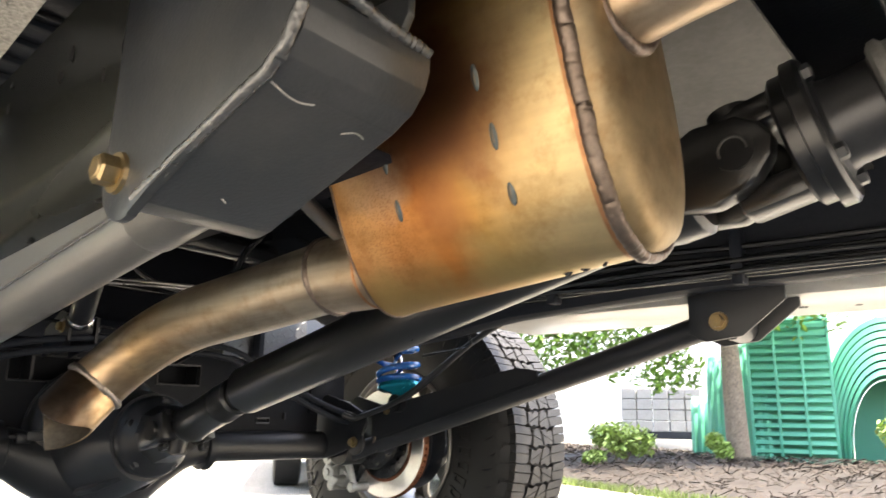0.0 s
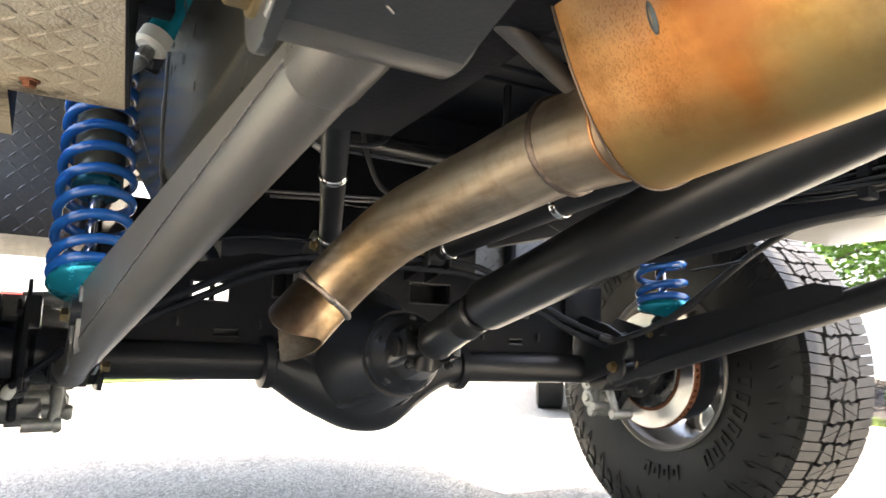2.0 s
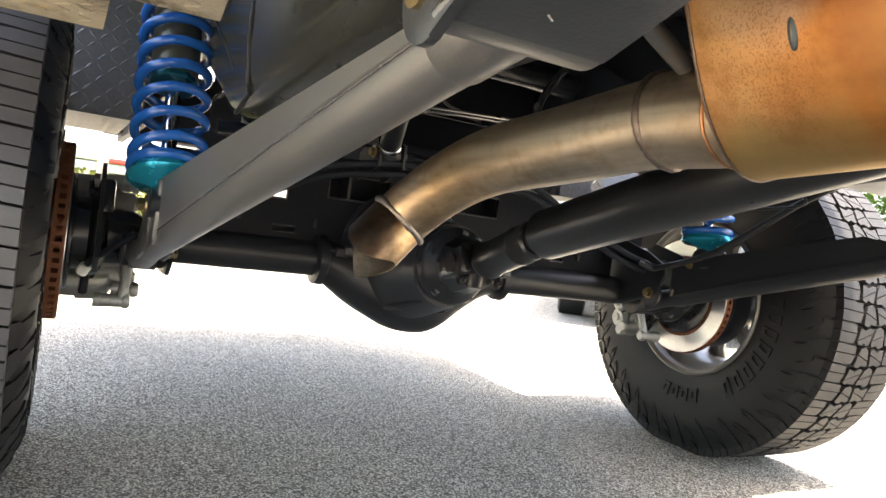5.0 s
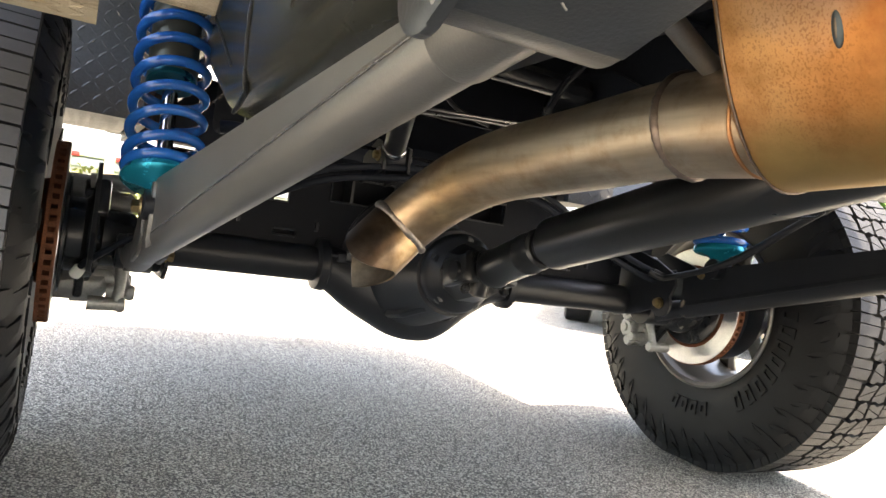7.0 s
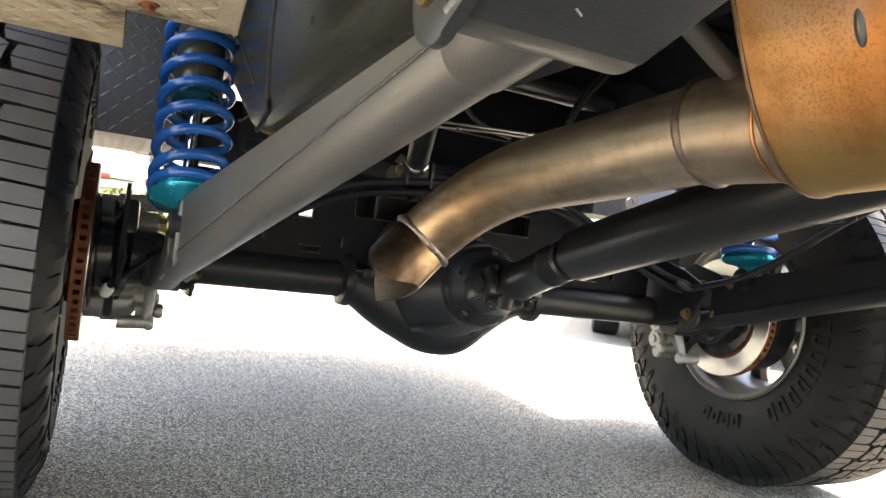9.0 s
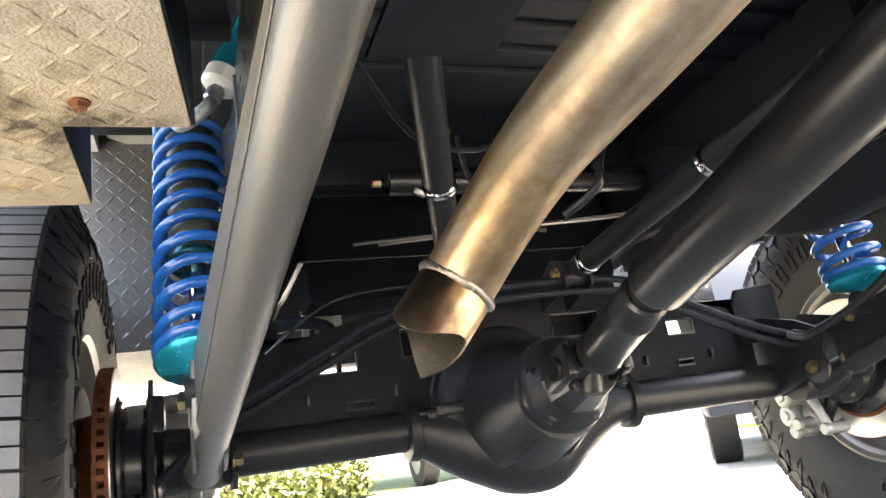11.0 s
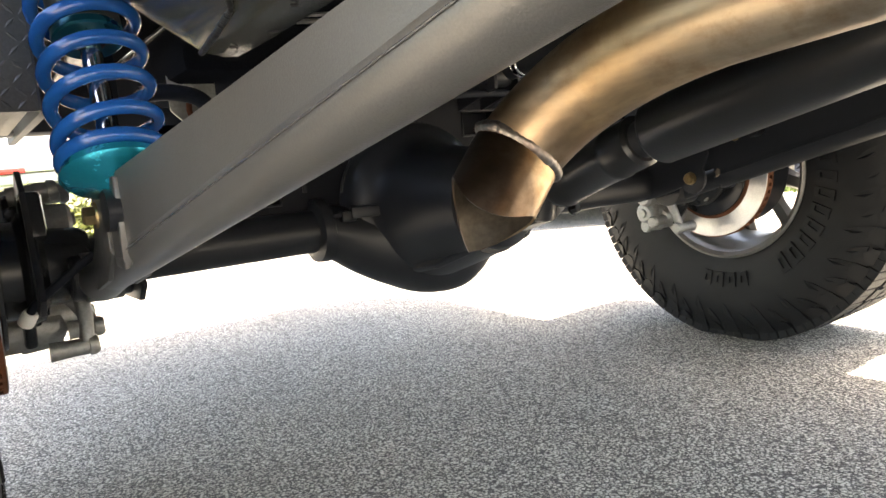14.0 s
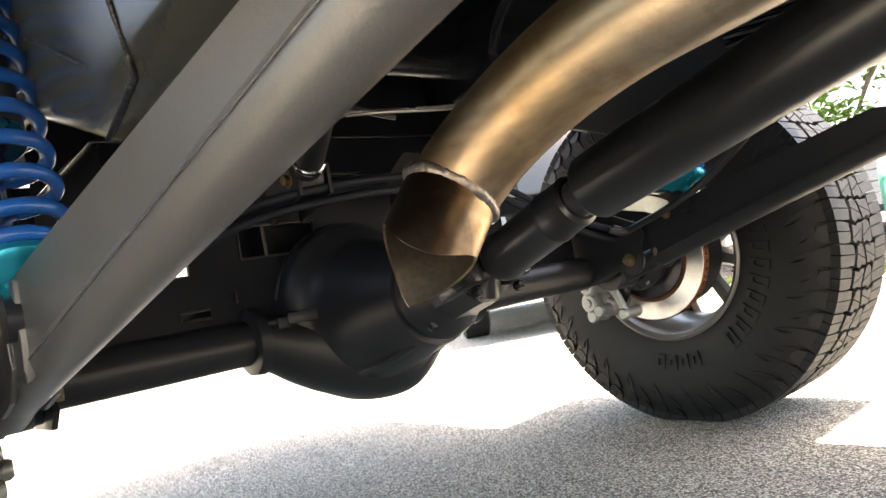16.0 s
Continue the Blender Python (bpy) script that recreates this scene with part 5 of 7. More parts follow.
        part("shock_bolt", hex_bolt(0.0085, 0.008, 0.002, (0.6370, -0.244, 0.555), (-1, 0, 0)), ZINC, a, "small yellow zinc bolt", 0)
        part("bushing", tube([(bx - 0.040, -0.055, 0.440), (bx + 0.040, -0.055, 0.440)], 0.040, 32), BLACK, a, "black rubber bushing sleeve")
        part("bushing_ring", tube([(0.640, -0.192, 0.476), (0.652, -0.196, 0.474)], [0.010, 0.012], 16), BARK, a, "small tan bushing end")
    if near:
        part("front_bushing", tube([(-0.612, -1.222, 0.699), (-0.512, -1.222, 0.699), (-0.508, -1.222, 0.699), (-0.507, -1.222, 0.699)], [0.036, 0.036, 0.033, 0.016], 36), paint, a, "steel bushing sleeve", 40)
    else:
        part("front_bushing", tube([(0.560, -1.222, 0.718), (0.630, -1.222, 0.718)], 0.030, 32), BLACK, a)
    part("lower_bolt", hex_bolt(0.011, 0.012, 0.003, (-0.590 if near else 0.606, -0.115 if near else -0.147, 0.445 if near else 0.467), (-side, -0.1, 0.0)), ZINC, a, "yellow zinc bolt", 0)
    plate = [(-0.132, 0.425), (-0.10, 0.400), (0.02, 0.396), (0.045, 0.45), (0.035, 0.57), (-0.02, 0.60), (-0.06, 0.57), (-0.09, 0.47)]
    if not near:
        plate = [(-0.150 + 0.034 * math.cos(radians(q)), 0.466 + 0.034 * math.sin(radians(q))) for q in range(-30, -221, -19)] + [(-0.192, 0.520), (-0.185, 0.545), (-0.12, 0.575), (-0.02, 0.60), (0.035, 0.57), (0.045, 0.45), (0.02, 0.41), (-0.07, 0.428)]
    for dx in (-0.064, 0.062):
        x0 = S(-0.650 + dx)
        part("axle_bracket", prism(plate, "x", x0 - 0.004, x0 + 0.004, 0.001), BLACK, a, "black bracket plate on the axle")
    return a


trailing_arm(-1)
trailing_arm(1)


# -- coilovers --
def coilover(side):
    c = empty("coilover", truck)
    s = side
    P0, P1 = (Vector((-0.634, -0.311, 0.580)), Vector((-0.627, -0.08, 1.08))) if s < 0 else (Vector((0.633, -0.291, 0.618)), Vector((0.658, -0.219, 1.118)))
    d = (P1 - P0).normalized()
    a, b = frame_at(d, (0, 1, 0))

    def axis(h, r=0.0, ang=0.0):
        return P0 + d * h + r * (math.cos(ang) * a + math.sin(ang) * b)
    part("lower_eye", tube([axis(-0.045) + Vector((-0.022, 0, 0)), axis(-0.045) + Vector((0.022, 0, 0))], 0.024, 24), BLACK, c)
    part("lower_stem", tube([axis(-0.05), axis(-0.028)], 0.015, 20), BLACK, c)
    part("shock_shaft", tube([axis(-0.03), axis(0.30)], 0.0125, 24), CHROME, c, "bright chrome rod")
    part("spring_seat", tube([axis(-0.030), axis(-0.022), axis(-0.015), axis(-0.008), axis(-0.003), axis(0.000), axis(0.009)], [0.017, 0.019, 0.026, 0.054, 0.0600, 0.0615, 0.058], 44), CYAN, c, "teal anodised spring seat", 40)
    part("wiper_cap", tube([axis(0.176), axis(0.178), axis(0.186), axis(0.188)], [0.038, 0.0405, 0.0405, 0.039], 40), CAPTEAL, c, "flat teal end cap", 30)
    part("shaft_seal", tube([axis(0.170), axis(0.172), axis(0.178)], [0.0145, 0.0175, 0.0175], 28), FLOORBLACK, c)
    part("lock_ring", tube([axis(0.010), axis(0.016), axis(0.032), axis(0.036)], [0.022, 0.024, 0.022, 0.016], 32), CYAN, c)
    part("shock_body", tube([axis(0.186), axis(0.190), axis(0.58)], [0.037, 0.040, 0.040], 36), SHOCK, c, "olive grey shock body")
    for k in range(14):
        h = 0.32 + k * 0.006
        part("thread_ring", tube([axis(h), axis(h + 0.002), axis(h + 0.004)], [0.0402, 0.0415, 0.0402], 32), SHOCK, c) if k % 2 == 0 else None
    turns = 11.4
    pts = []
    steps = int(turns * 28)
    h = 0.0185
    for k in range(steps + 1):
        t = k / 28
        pitch = 0.002 if t < 0.7 else (0.050 if t < 1.0 else 0.0455)
        pts.append(axis(h, 0.0555, -2 * math.pi * t + 1.0))
        h += pitch / 28
    part("coil_spring", tube(pts, 0.0086, 14), BLUE, c, "bright blue coil spring", 60)
    return c


coilover(-1)
coilover(1)

# -- frame rails, brackets --
frame_ob = empty("chassis_frame", truck)


def rail_mesh(side):
    """Boxed rail: rounded lower outer edge, kicked up over the axle."""
    bm = bmesh.new()
    prof = [(0.000, 0.205), (0.000, 0.040), (0.003, 0.026), (0.010, 0.012), (0.022, 0.003), (0.036, 0.0), (0.052, 0.0), (0.058, 0.005), (0.060, 0.016), (0.060, 0.205)]
    st = [(-4.4, 0.800), (-1.60, 0.800), (-1.34, 0.798), (-1.22, 0.770), (-1.05, 0.735), (-0.80, 0.697), (-0.52, 0.688), (-0.445, 0.688), (-0.42, 0.695), (-0.32, 0.733), (-0.19, 0.782), (0.02, 0.855), (0.25, 0.87), (0.50, 0.82), (1.15, 0.82)]
    if side > 0:
        st = [(-4.4, 0.78), (-1.60, 0.78), (-1.20, 0.775), (-0.76, 0.752), (-0.665, 0.740), (-0.56, 0.724), (-0.47, 0.715), (-0.40, 0.711), (-0.344, 0.712), (-0.30, 0.718), (-0.254, 0.730), (-0.15, 0.772), (0.02, 0.855), (0.25, 0.87), (0.50, 0.82), (1.15, 0.82)]
    rings = []
    for y, z in st:
        lift = 0.0
        rings.append([bm.verts.new((side * (0.578 - u * (1.0 if side < 0 else 1.6)), y, z + v + lift)) for u, v in prof])
    for r0, r1 in zip(rings, rings[1:]):
        for k in range(len(prof)):
            bm.faces.new((r0[k], r0[(k + 1) % len(prof)], r1[(k + 1) % len(prof)], r1[k]))
    bm.faces.new(rings[0])
    bm.faces.new(list(reversed(rings[-1])))
    return bm


for s in (-1, 1):
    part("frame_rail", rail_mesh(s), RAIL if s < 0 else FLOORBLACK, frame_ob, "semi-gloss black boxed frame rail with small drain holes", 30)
    part("rail_weld", bead([(s * 0.5785, -0.553, 0.89), (s * 0.5785, -0.562, 0.777), (s * 0.578, -0.586, 0.716), (s * 0.573, -0.575, 0.706), (s * 0.567, -0.51, 0.699), (s * 0.562, -0.44, 0.692)], 0.0030, 0.5, 0.0024, 8, 11), SHAFT, frame_ob, "rough weld across the rail")
    part("rail_crease", bead([(s * 0.5785, -0.24, 0.868), (s * 0.5785, -0.35, 0.815), (s * 0.5785, -0.467, 0.753)], 0.0016, 0.5, 0.003, 8, 12), SHAFT, frame_ob)
rnd = random.Random(5)
for k in range(36):
    y = -1.75 + 0.033 * k + rnd.uniform(-.01, .01)
    z0 = 0.80 if y < -1.1 else 0.76
    for j in range(2):
        z = z0 + 0.022 + rnd.choice((0, 0.028, 0.06, 0.09))
        hb = tube([(0.0, 0, 0), (-0.0006, 0, 0)], 0.0042, 14)
        if rnd.random() < 0.45:
            continue
        move(hb, Matrix.Translation((-0.5782, y + rnd.uniform(-0.012, 0.012), z + rnd.uniform(-0.008, 0.05))) @ Matrix.Diagonal((1, rnd.uniform(0.7, 1.1), rnd.uniform(1.0, 2.2), 1)))
        part("drain_hole", hb, DARKHOLE, frame_ob)


for y, x, z, r in ((-0.50, -0.548, 0.688, 1.0), (-0.57, -0.535, 0.690, 1.2), (-0.66, -0.552, 0.692, 0.8), (-0.72, -0.538, 0.694, 1.1), (-0.86, -0.547, 0.705, 0.8), (-1.00, -0.540, 0.727, 1.1), (-1.06, -0.536, 0.737, 0.9)):
    part("drain_hole", tube([(x, y, z - 0.0005), (x, y, z + 0.001)], 0.0042 * r, 14), DARKHOLE, frame_ob)


def arm_bracket(side):
    """Welded box that carries the arm's front bolt under the rail."""
    b = empty("arm_bracket", truck)
    xo, xi = side * 0.622, side * 0.527
    out = [(-1.222 + 0.030 * math.cos(radians(a)), 0.682 + 0.030 * math.sin(radians(a))) for a in range(0, -126, -14)] + [(-1.252, 0.667), (-1.385, 0.718), (-1.398, 0.740), (-1.402, 0.90), (-1.195, 0.90), (-1.195, 0.75)]
    lo, hi = sorted((xo, xo - side * 0.007))
    part("outer_plate", prism(out, "x", lo, hi, 0.0012), BRACKET, b, "satin black bracket plate")
    lo, hi = sorted((xi, xi + side * 0.007))
    part("inner_plate", prism([(y, min(z + 0.042, 0.90)) for y, z in out], "x", lo, hi, 0.0012), BRACKET, b)
    x0, x1 = sorted((xo - side * 0.0075, xi - side * 0.014))
    bot = [(-1.238, 0.664), (-1.368, 0.7125), (-1.385, 0.7215), (-1.396, 0.735), (-1.400, 0.748), (-1.400, 0.760), (-1.394, 0.760), (-1.394, 0.750), (-1.390, 0.741), (-1.381, 0.7275), (-1.366, 0.7195), (-1.236, 0.671)]
    part("bottom_plate", prism(bot, "x", x0, x1, 0.001), BRACKET, b, "bent black plate with scratched paint", 40)
    part("weld_seam", bead([(xo - side * 0.003, -1.236, 0.666), (xo - side * 0.003, -1.372, 0.715), (xo - side * 0.003, -1.389, 0.727), (xo - side * 0.003, -1.400, 0.745), (xo - side * 0.003, -1.402, 0.80)], 0.0042, 0.16, 0.003, 10, 12), WELDBLACK, b, "rippled painted weld bead")
    part("lip_weld", bead([(xo - side * 0.006, -1.400, 0.770), (xo - side * 0.05, -1.400, 0.764), (xi - side * 0.012, -1.399, 0.760)], 0.0045, 0.35, 0.005, 8, 13), WELDBLACK, b)
    for scr in ([(-0.612, -1.3674), (-0.5967, -1.3627), (-0.5865, -1.3618), (-0.578, -1.3644)], [(-0.545, -1.352), (-0.537, -1.357), (-0.528, -1.355)], [(-0.571, -1.262), (-0.566, -1.259)]):
        part("paint_scratch", tube([(-side * x, y, 0.664 + 0.373 * (-1.238 - y) - 0.0002) for x, y in scr], 0.0007, 6, smooth_path=3), CAST, b, "fine pale scratch")
    for y, z in ((-1.150, 0.842), (-1.166, 0.828)):
        part("clip_bolt", hex_bolt(0.0055, 0.008, 0.002, (side * 0.5785, y, z), (side, 0, 0)), ZINC, b, "small brass-coloured bolt", 0)
    part("pivot_bolt", hex_bolt(0.0112, 0.013, 0.003, (xo, -1.214, 0.687), (side, 0, 0)), ZINC, b, "yellow zinc hex bolt with washer", 0)
    return b


arm_bracket(-1)
br = empty("arm_bracket", truck)
for x in (0.545, 0.640):
    part("bracket_plate", prism([(-1.15, 0.700), (-1.15, 0.82), (-1.33, 0.84), (-1.33, 0.755), (-1.25, 0.692), (-1.18, 0.684)], "x", x - 0.0035, x + 0.0035, 0.001), BLACK, br, "satin black bracket plate")
part("pivot_bolt", hex_bolt(0.0135, 0.012, 0.003, (0.541, -1.207, 0.722), (-1, 0, 0)), ZINC, br, "yellow zinc hex bolt with washer", 0)

# -- upper links --
for pts, name in ((((-0.168, -0.110, 0.706), (-0.400, -0.735, 0.870)), 0), (((0.080, -0.125, 0.712), (0.095, -0.80, 0.790)), 1)):
    l = empty("upper_link", truck)
    p, q = Vector(pts[0]), Vector(pts[1])
    d = (q - p).normalized()
    part("link_tube", tube([p + d * 0.04, q], 0.0225, 30), BLACK, l, "black steel link tube")
    for h in (0.062, 0.345) if name == 0 else (0.065, 0.440):
        part("clamp_band", tube([p + d * h, p + d * (h + 0.002), p + d * (h + 0.004), p + d * (h + 0.011), p + d * (h + 0.013), p + d * (h + 0.015)], [0.0235, 0.0258, 0.0245, 0.0245, 0.0258, 0.0235], 36), CHROME, l, "bright steel band")
    part("rod_end", tube([p + Vector((-0.02, 0, 0)), p + Vector((0.02, 0, 0))], 0.026, 24), BLACK, l)
    for s in (-1, 1):
        part("link_bolt", hex_bolt(0.010, 0.009, 0.002, p + Vector((s * 0.032, 0, 0)), (s, 0, 0)), ZINC if s < 0 else STEEL, l, "", 0)
        part("link_tab", prism([(p.y - 0.03, p.z - 0.03), (p.y + 0.09, p.z - 0.06), (p.y + 0.09, p.z + 0.0), (p.y + 0.02, p.z + 0.035), (p.y - 0.03, p.z + 0.02)], "x", p.x + s * 0.028 - 0.003, p.x + s * 0.028 + 0.003), BLACK, l)

# -- floor, crossmembers, tank --
under = empty("floor_pan", truck)
part("floor_sheet", box((1.20, 5.8, 0.02), (0, -1.55, 1.15), None, 0.003), FLOORBLACK, under, "black undercoated floor")
for y in (-1.62, -1.30, -1.02, -0.78, 0.20):
    part("floor_rib", prism([(y - 0.03, 1.03), (y + 0.03, 1.03), (y + 0.03, 1.14), (y - 0.03, 1.14)], "x", -0.90 if y < 0 else -0.52, 0.90 if y < 0 else 0.52, 0.004), FLOORBLACK, under)
    part("rib_lip", box((1.7 if y < 0 else 1.0, 0.004, 0.012), (0, y + 0.034, 1.031), None, 0.001), BLACK, under)
for k in range(13):
    y = -1.16 + 0.082 * k
    part("floor_bead", prism([(y - 0.012, 1.139), (y - 0.007, 1.131), (y + 0.007, 1.131), (y + 0.012, 1.139)], "x", -0.50, 0.52, 0.001), FLOORBLACK, under)
part("crossmember_plate", prism([(-0.50, -0.865), (-0.392, -0.885), (-0.40, -1.00), (-0.42, -1.30), (-0.50, -1.30)], "z", 0.728, 0.735, 0.001), FLOORBLACK, frame_ob, "flat black crossmember plate")
part("skid_sheet", box((0.72, 0.34, 0.006), (0.16, -1.33, 0.95), None, 0.001), SHEET, frame_ob, "dusty bare grey sheet over the driveshaft")
part("coil_tower", box((0.02, 0.87, 0.34), (0.520, -0.11, 0.98), None, 0.004), FLOORBLACK, frame_ob, "black coil tower plate")
part("crossmember_tube", tube([(-0.215, 0.10, 1.005), (-0.21, 0.10, 1.005), (0.46, 0.10, 1.005)], [0.026, 0.034, 0.034], 32), GLOSSBLACK, frame_ob)
tank = empty("fuel_tank", truck)
part("tank_shell", box((0.84, 0.66, 0.32), (0.03, 0.59, 0.93), None, 0.03), TANK, tank, "black plastic fuel tank", 40)
part("tank_seam", box((0.865, 0.685, 0.008), (0.03, 0.59, 0.873), None, 0.003), GLOSSBLACK, tank)

# -- body sides --
body = empty("truck_body", truck)
for s in (-1, 1):
    xf = 0.99 if s < 0 else 0.90      # outer skin ahead of the wheel
    part("rocker_panel", prism([(s * xf, 0.835), (s * (xf - 0.04), 0.800), (s * (xf - 0.08), 0.805), (s * (xf - 0.08), 1.03), (s * xf, 1.2)], "y", -4.4, -0.57, 0.004), BODY, body, "pale grey painted rocker panel")
    part("cab_side", prism([(-0.57, 0.98), (-0.52, 1.10), (-0.45, 1.20), (-0.45, 1.74), (-4.4, 1.74), (-4.4, 0.98)], "x", s * (xf - 0.02) - 0.015, s * (xf - 0.02) + 0.015, 0.003), BODY, body)
    part("bed_side", prism([(-0.45, 1.22), (0.41, 1.22), (0.41, 0.725), (1.09, 0.725), (1.09, 1.74), (-0.45, 1.74)], "x", s * 0.845 - 0.012, s * 0.845 + 0.012, 0.003), BODY, body)
    part("wheel_arch", prism([(-0.60, 0.93), (-0.45, 1.20), (-0.40, 1.24), (0.29, 1.24), (0.29, 1.21), (-0.38, 1.21), (-0.42, 1.18), (-0.56, 0.93)], "x", s * 0.805 - 0.225, s * 0.805 + 0.225, 0.004), FLOORBLACK, body)
part("front_panel", box((1.80, 0.06, 0.95), (0, -4.40, 1.10), None, 0.02), BODY, body)
part("tailgate", box((1.66, 0.04, 0.72), (0, 1.08, 1.38), None, 0.01), BODY, body)
part("rear_bumper", box((1.40, 0.10, 0.24), (0, 1.13, 0.85), None, 0.02), FLOORBLACK, body)
part("cabin", box((1.66, 5.45, 0.50), (0, -1.65, 1.49), None, 0.06), BODY, body)
part("rocker_step", box((0.285, 2.40, 0.05), (0.7625, -1.745, 0.797), None, 0.006), BODY, body, "pale painted step underside")

for x, y, r in ((0.775, -1.30, 0.012), (0.80, -1.40, 0.007), (0.765, -1.50, 0.016), (0.83, -1.55, 0.010), (0.79, -1.68, 0.012)):
    part("drain_hole", tube([(x, y, 0.7712), (x, y, 0.7725)], r, 20), DARKHOLE, body)


def diamond_plate(name, u_len, v_len, m, material, label, thick=0.004, rise=0.0010):
    """Sheet in its own x-y plane with crossed raised lozenges on +z, placed by m."""
    bm = box((u_len, v_len, thick), (0, 0, -thick / 2), None, 0.0004)
    step = 0.0255
    nu, nv = int(u_len / step), int(v_len / step)
    for i in range(nu):
        for j in range(nv):
            cx, cy = -u_len / 2 + (i + 0.5) * step, -v_len / 2 + (j + 0.5) * step
            ang = radians(45 if (i + j) % 2 else -45)
            c, s = math.cos(ang), math.sin(ang)
            L2, W2, H = 0.0135, 0.0040, rise
            vs = [bm.verts.new((cx + c * a - s * b, cy + s * a + c * b, 0)) for a, b in ((-L2, 0), (0, -W2), (L2, 0), (0, W2))]
            tp = [bm.verts.new((cx + c * a, cy + s * a, H)) for a in (-L2 * 0.45, L2 * 0.45)]
            bm.faces.new((vs[0], vs[1], tp[0]))
            bm.faces.new((vs[1], vs[2], tp[1]))
            bm.faces.new((vs[1], tp[1], tp[0]))
            bm.faces.new((vs[2], vs[3], tp[1]))
            bm.faces.new((vs[3], vs[0], tp[0]))
            bm.faces.new((vs[3], tp[0], tp[1]))
    return part(name, move(bm, m), material, body, label, 0)


def on(c, u, v):
    u, v = Vector(u).normalized(), Vector(v).normalized()
    w = u.cross(v)
    m = Matrix((u, v, w)).transposed().to_4x4()
    return Matrix.Translation(c) @ m


diamond_plate("box_front_plate", 0.34, 0.54, on((-0.78, 0.40, 0.994), (1, 0, 0), (0, 0, 1)), DPLATE_DARK, "dark diamond tread plate behind the wheel", rise=0.0016)
diamond_plate("box_front_plate", 0.34, 0.54, on((0.69, 0.40, 0.994), (1, 0, 0), (0, 0, 1)), DPLATE_DARK, "dark diamond tread plate behind the wheel", rise=0.0016)
diamond_plate("box_underside", 0.30, 0.60, on((-0.80, 0.705, 0.724), (0, 1, 0), (1, 0, 0)) @ Matrix.Rotation(math.pi / 2, 4, "Z"), DPLATE, "mud-stained tread plate underside")
diamond_plate("box_underside", 0.30, 0.60, on((0.705, 0.705, 0.724), (0, 1, 0), (1, 0, 0)) @ Matrix.Rotation(math.pi / 2, 4, "Z"), DPLATE, "mud-stained tread plate underside")
part("inner_bed_wall", box((0.02, 1.0, 0.46), (-0.62, 0.86, 0.95), None, 0.003), FLOORBLACK, body)
part("inner_bed_wall", box((0.02, 1.0, 0.46), (0.64, 0.86, 0.95), None, 0.003), FLOORBLACK, body)
# box ahead of the wheel: a long underside with a rear extension outboard
inner_step = diamond_plate("step_underside", 1.15, 0.1245, on((-0.6958, -1.225, 0.772), (0, 1, 0), (1, 0, 0)), DPLATE, "mud-stained diamond tread plate, narrowing forwards", rise=0.0013)
for v in inner_step.data.vertices:
    v.co.x = -0.758 + (v.co.x + 0.758) * (1 + 0.80 * (v.co.y + 0.65))
diamond_plate("step_underside", 2.42, 0.266, on((-0.887, -1.64, 0.7723), (0, 1, 0), (1, 0, 0)), DPLATE, "mud-stained diamond tread plate", rise=0.0013)
part("rusty_bolt", hex_bolt(0.0075, 0.006, 0.002, (-0.732, -0.702, 0.772), (0, 0, -1)), RUST, body, "rusty bolt head", 0)
part("step_inner_wall", box((0.004, 0.225, 0.12), (-0.756, -0.540, 0.834), None, 0.001), FLOORBLACK, body)
part("step_side_wall", prism([(-0.6335, -0.652), (-0.6295, -0.652), (-0.752, -1.80), (-0.752, -2.80), (-0.756, -2.80), (-0.756, -1.80)], "z", 0.774, 0.894), FLOORBLACK, body)
part("step_rear_wall", box((0.1245, 0.004, 0.12), (-0.6958, -0.648, 0.834), None, 0.001), FLOORBLACK, body)

# -- hoses over the axle, remote reservoir, cables along the far rail --
lines = empty("brake_lines", truck)
for dz, dy in ((0.0, 0.0), (-0.022, 0.006)):
    part("hose", tube([(-0.60, -0.12 + dy, 0.530 + dz), (-0.56, -0.12 + dy, 0.540 + dz), (-0.45, -0.12 + dy, 0.592 + dz), (-0.30, -0.12 + dy, 0.660 + dz), (-0.12, -0.13 + dy, 0.690 + dz), (0.05, -0.13 + dy, 0.698 + dz),
                       (0.20, -0.13 + dy, 0.690 + dz), (0.33, -0.12 + dy, 0.640 + dz), (0.47, -0.12 + dy, 0.583 + dz), (0.60, -0.12 + dy, 0.545 + dz), (0.65, -0.15 + dy, 0.550 + dz)], 0.0075, 12, smooth_path=5), FLOORBLACK, lines, "black rubber hose")
for dx, dz in ((0.0, 0.0), (0.016, 0.004)):
    part("hose", tube([(0.570 + dx, -0.135, 0.542 + dz), (0.592 + dx, -0.155, 0.532 + dz), (0.600 + dx, -0.180, 0.538 + dz), (0.600 + dx, -0.290, 0.569 + dz), (0.600 + dx, -0.388, 0.613 + dz), (0.600 + dx, -0.565, 0.720 + dz * 2), (0.585 + dx, -0.75, 0.80)],
                      0.0075, 12, smooth_path=6), HOSEBLACK, lines, "black rubber hose beside the arm")
part("hose", tube([(-0.600, -0.120, 0.500), (-0.657, -0.100, 0.466), (-0.703, -0.080, 0.429), (-0.722, -0.068, 0.412), (-0.730, -0.058, 0.396)], 0.0062, 10, smooth_path=6), FLOORBLACK, lines)
part("hose_grommet", tube([(-0.726, -0.064, 0.404), (-0.728, -0.060, 0.400), (-0.734, -0.050, 0.388)], [0.008, 0.011, 0.011], 18), WHITEPL, lines, "pale plastic grommet")
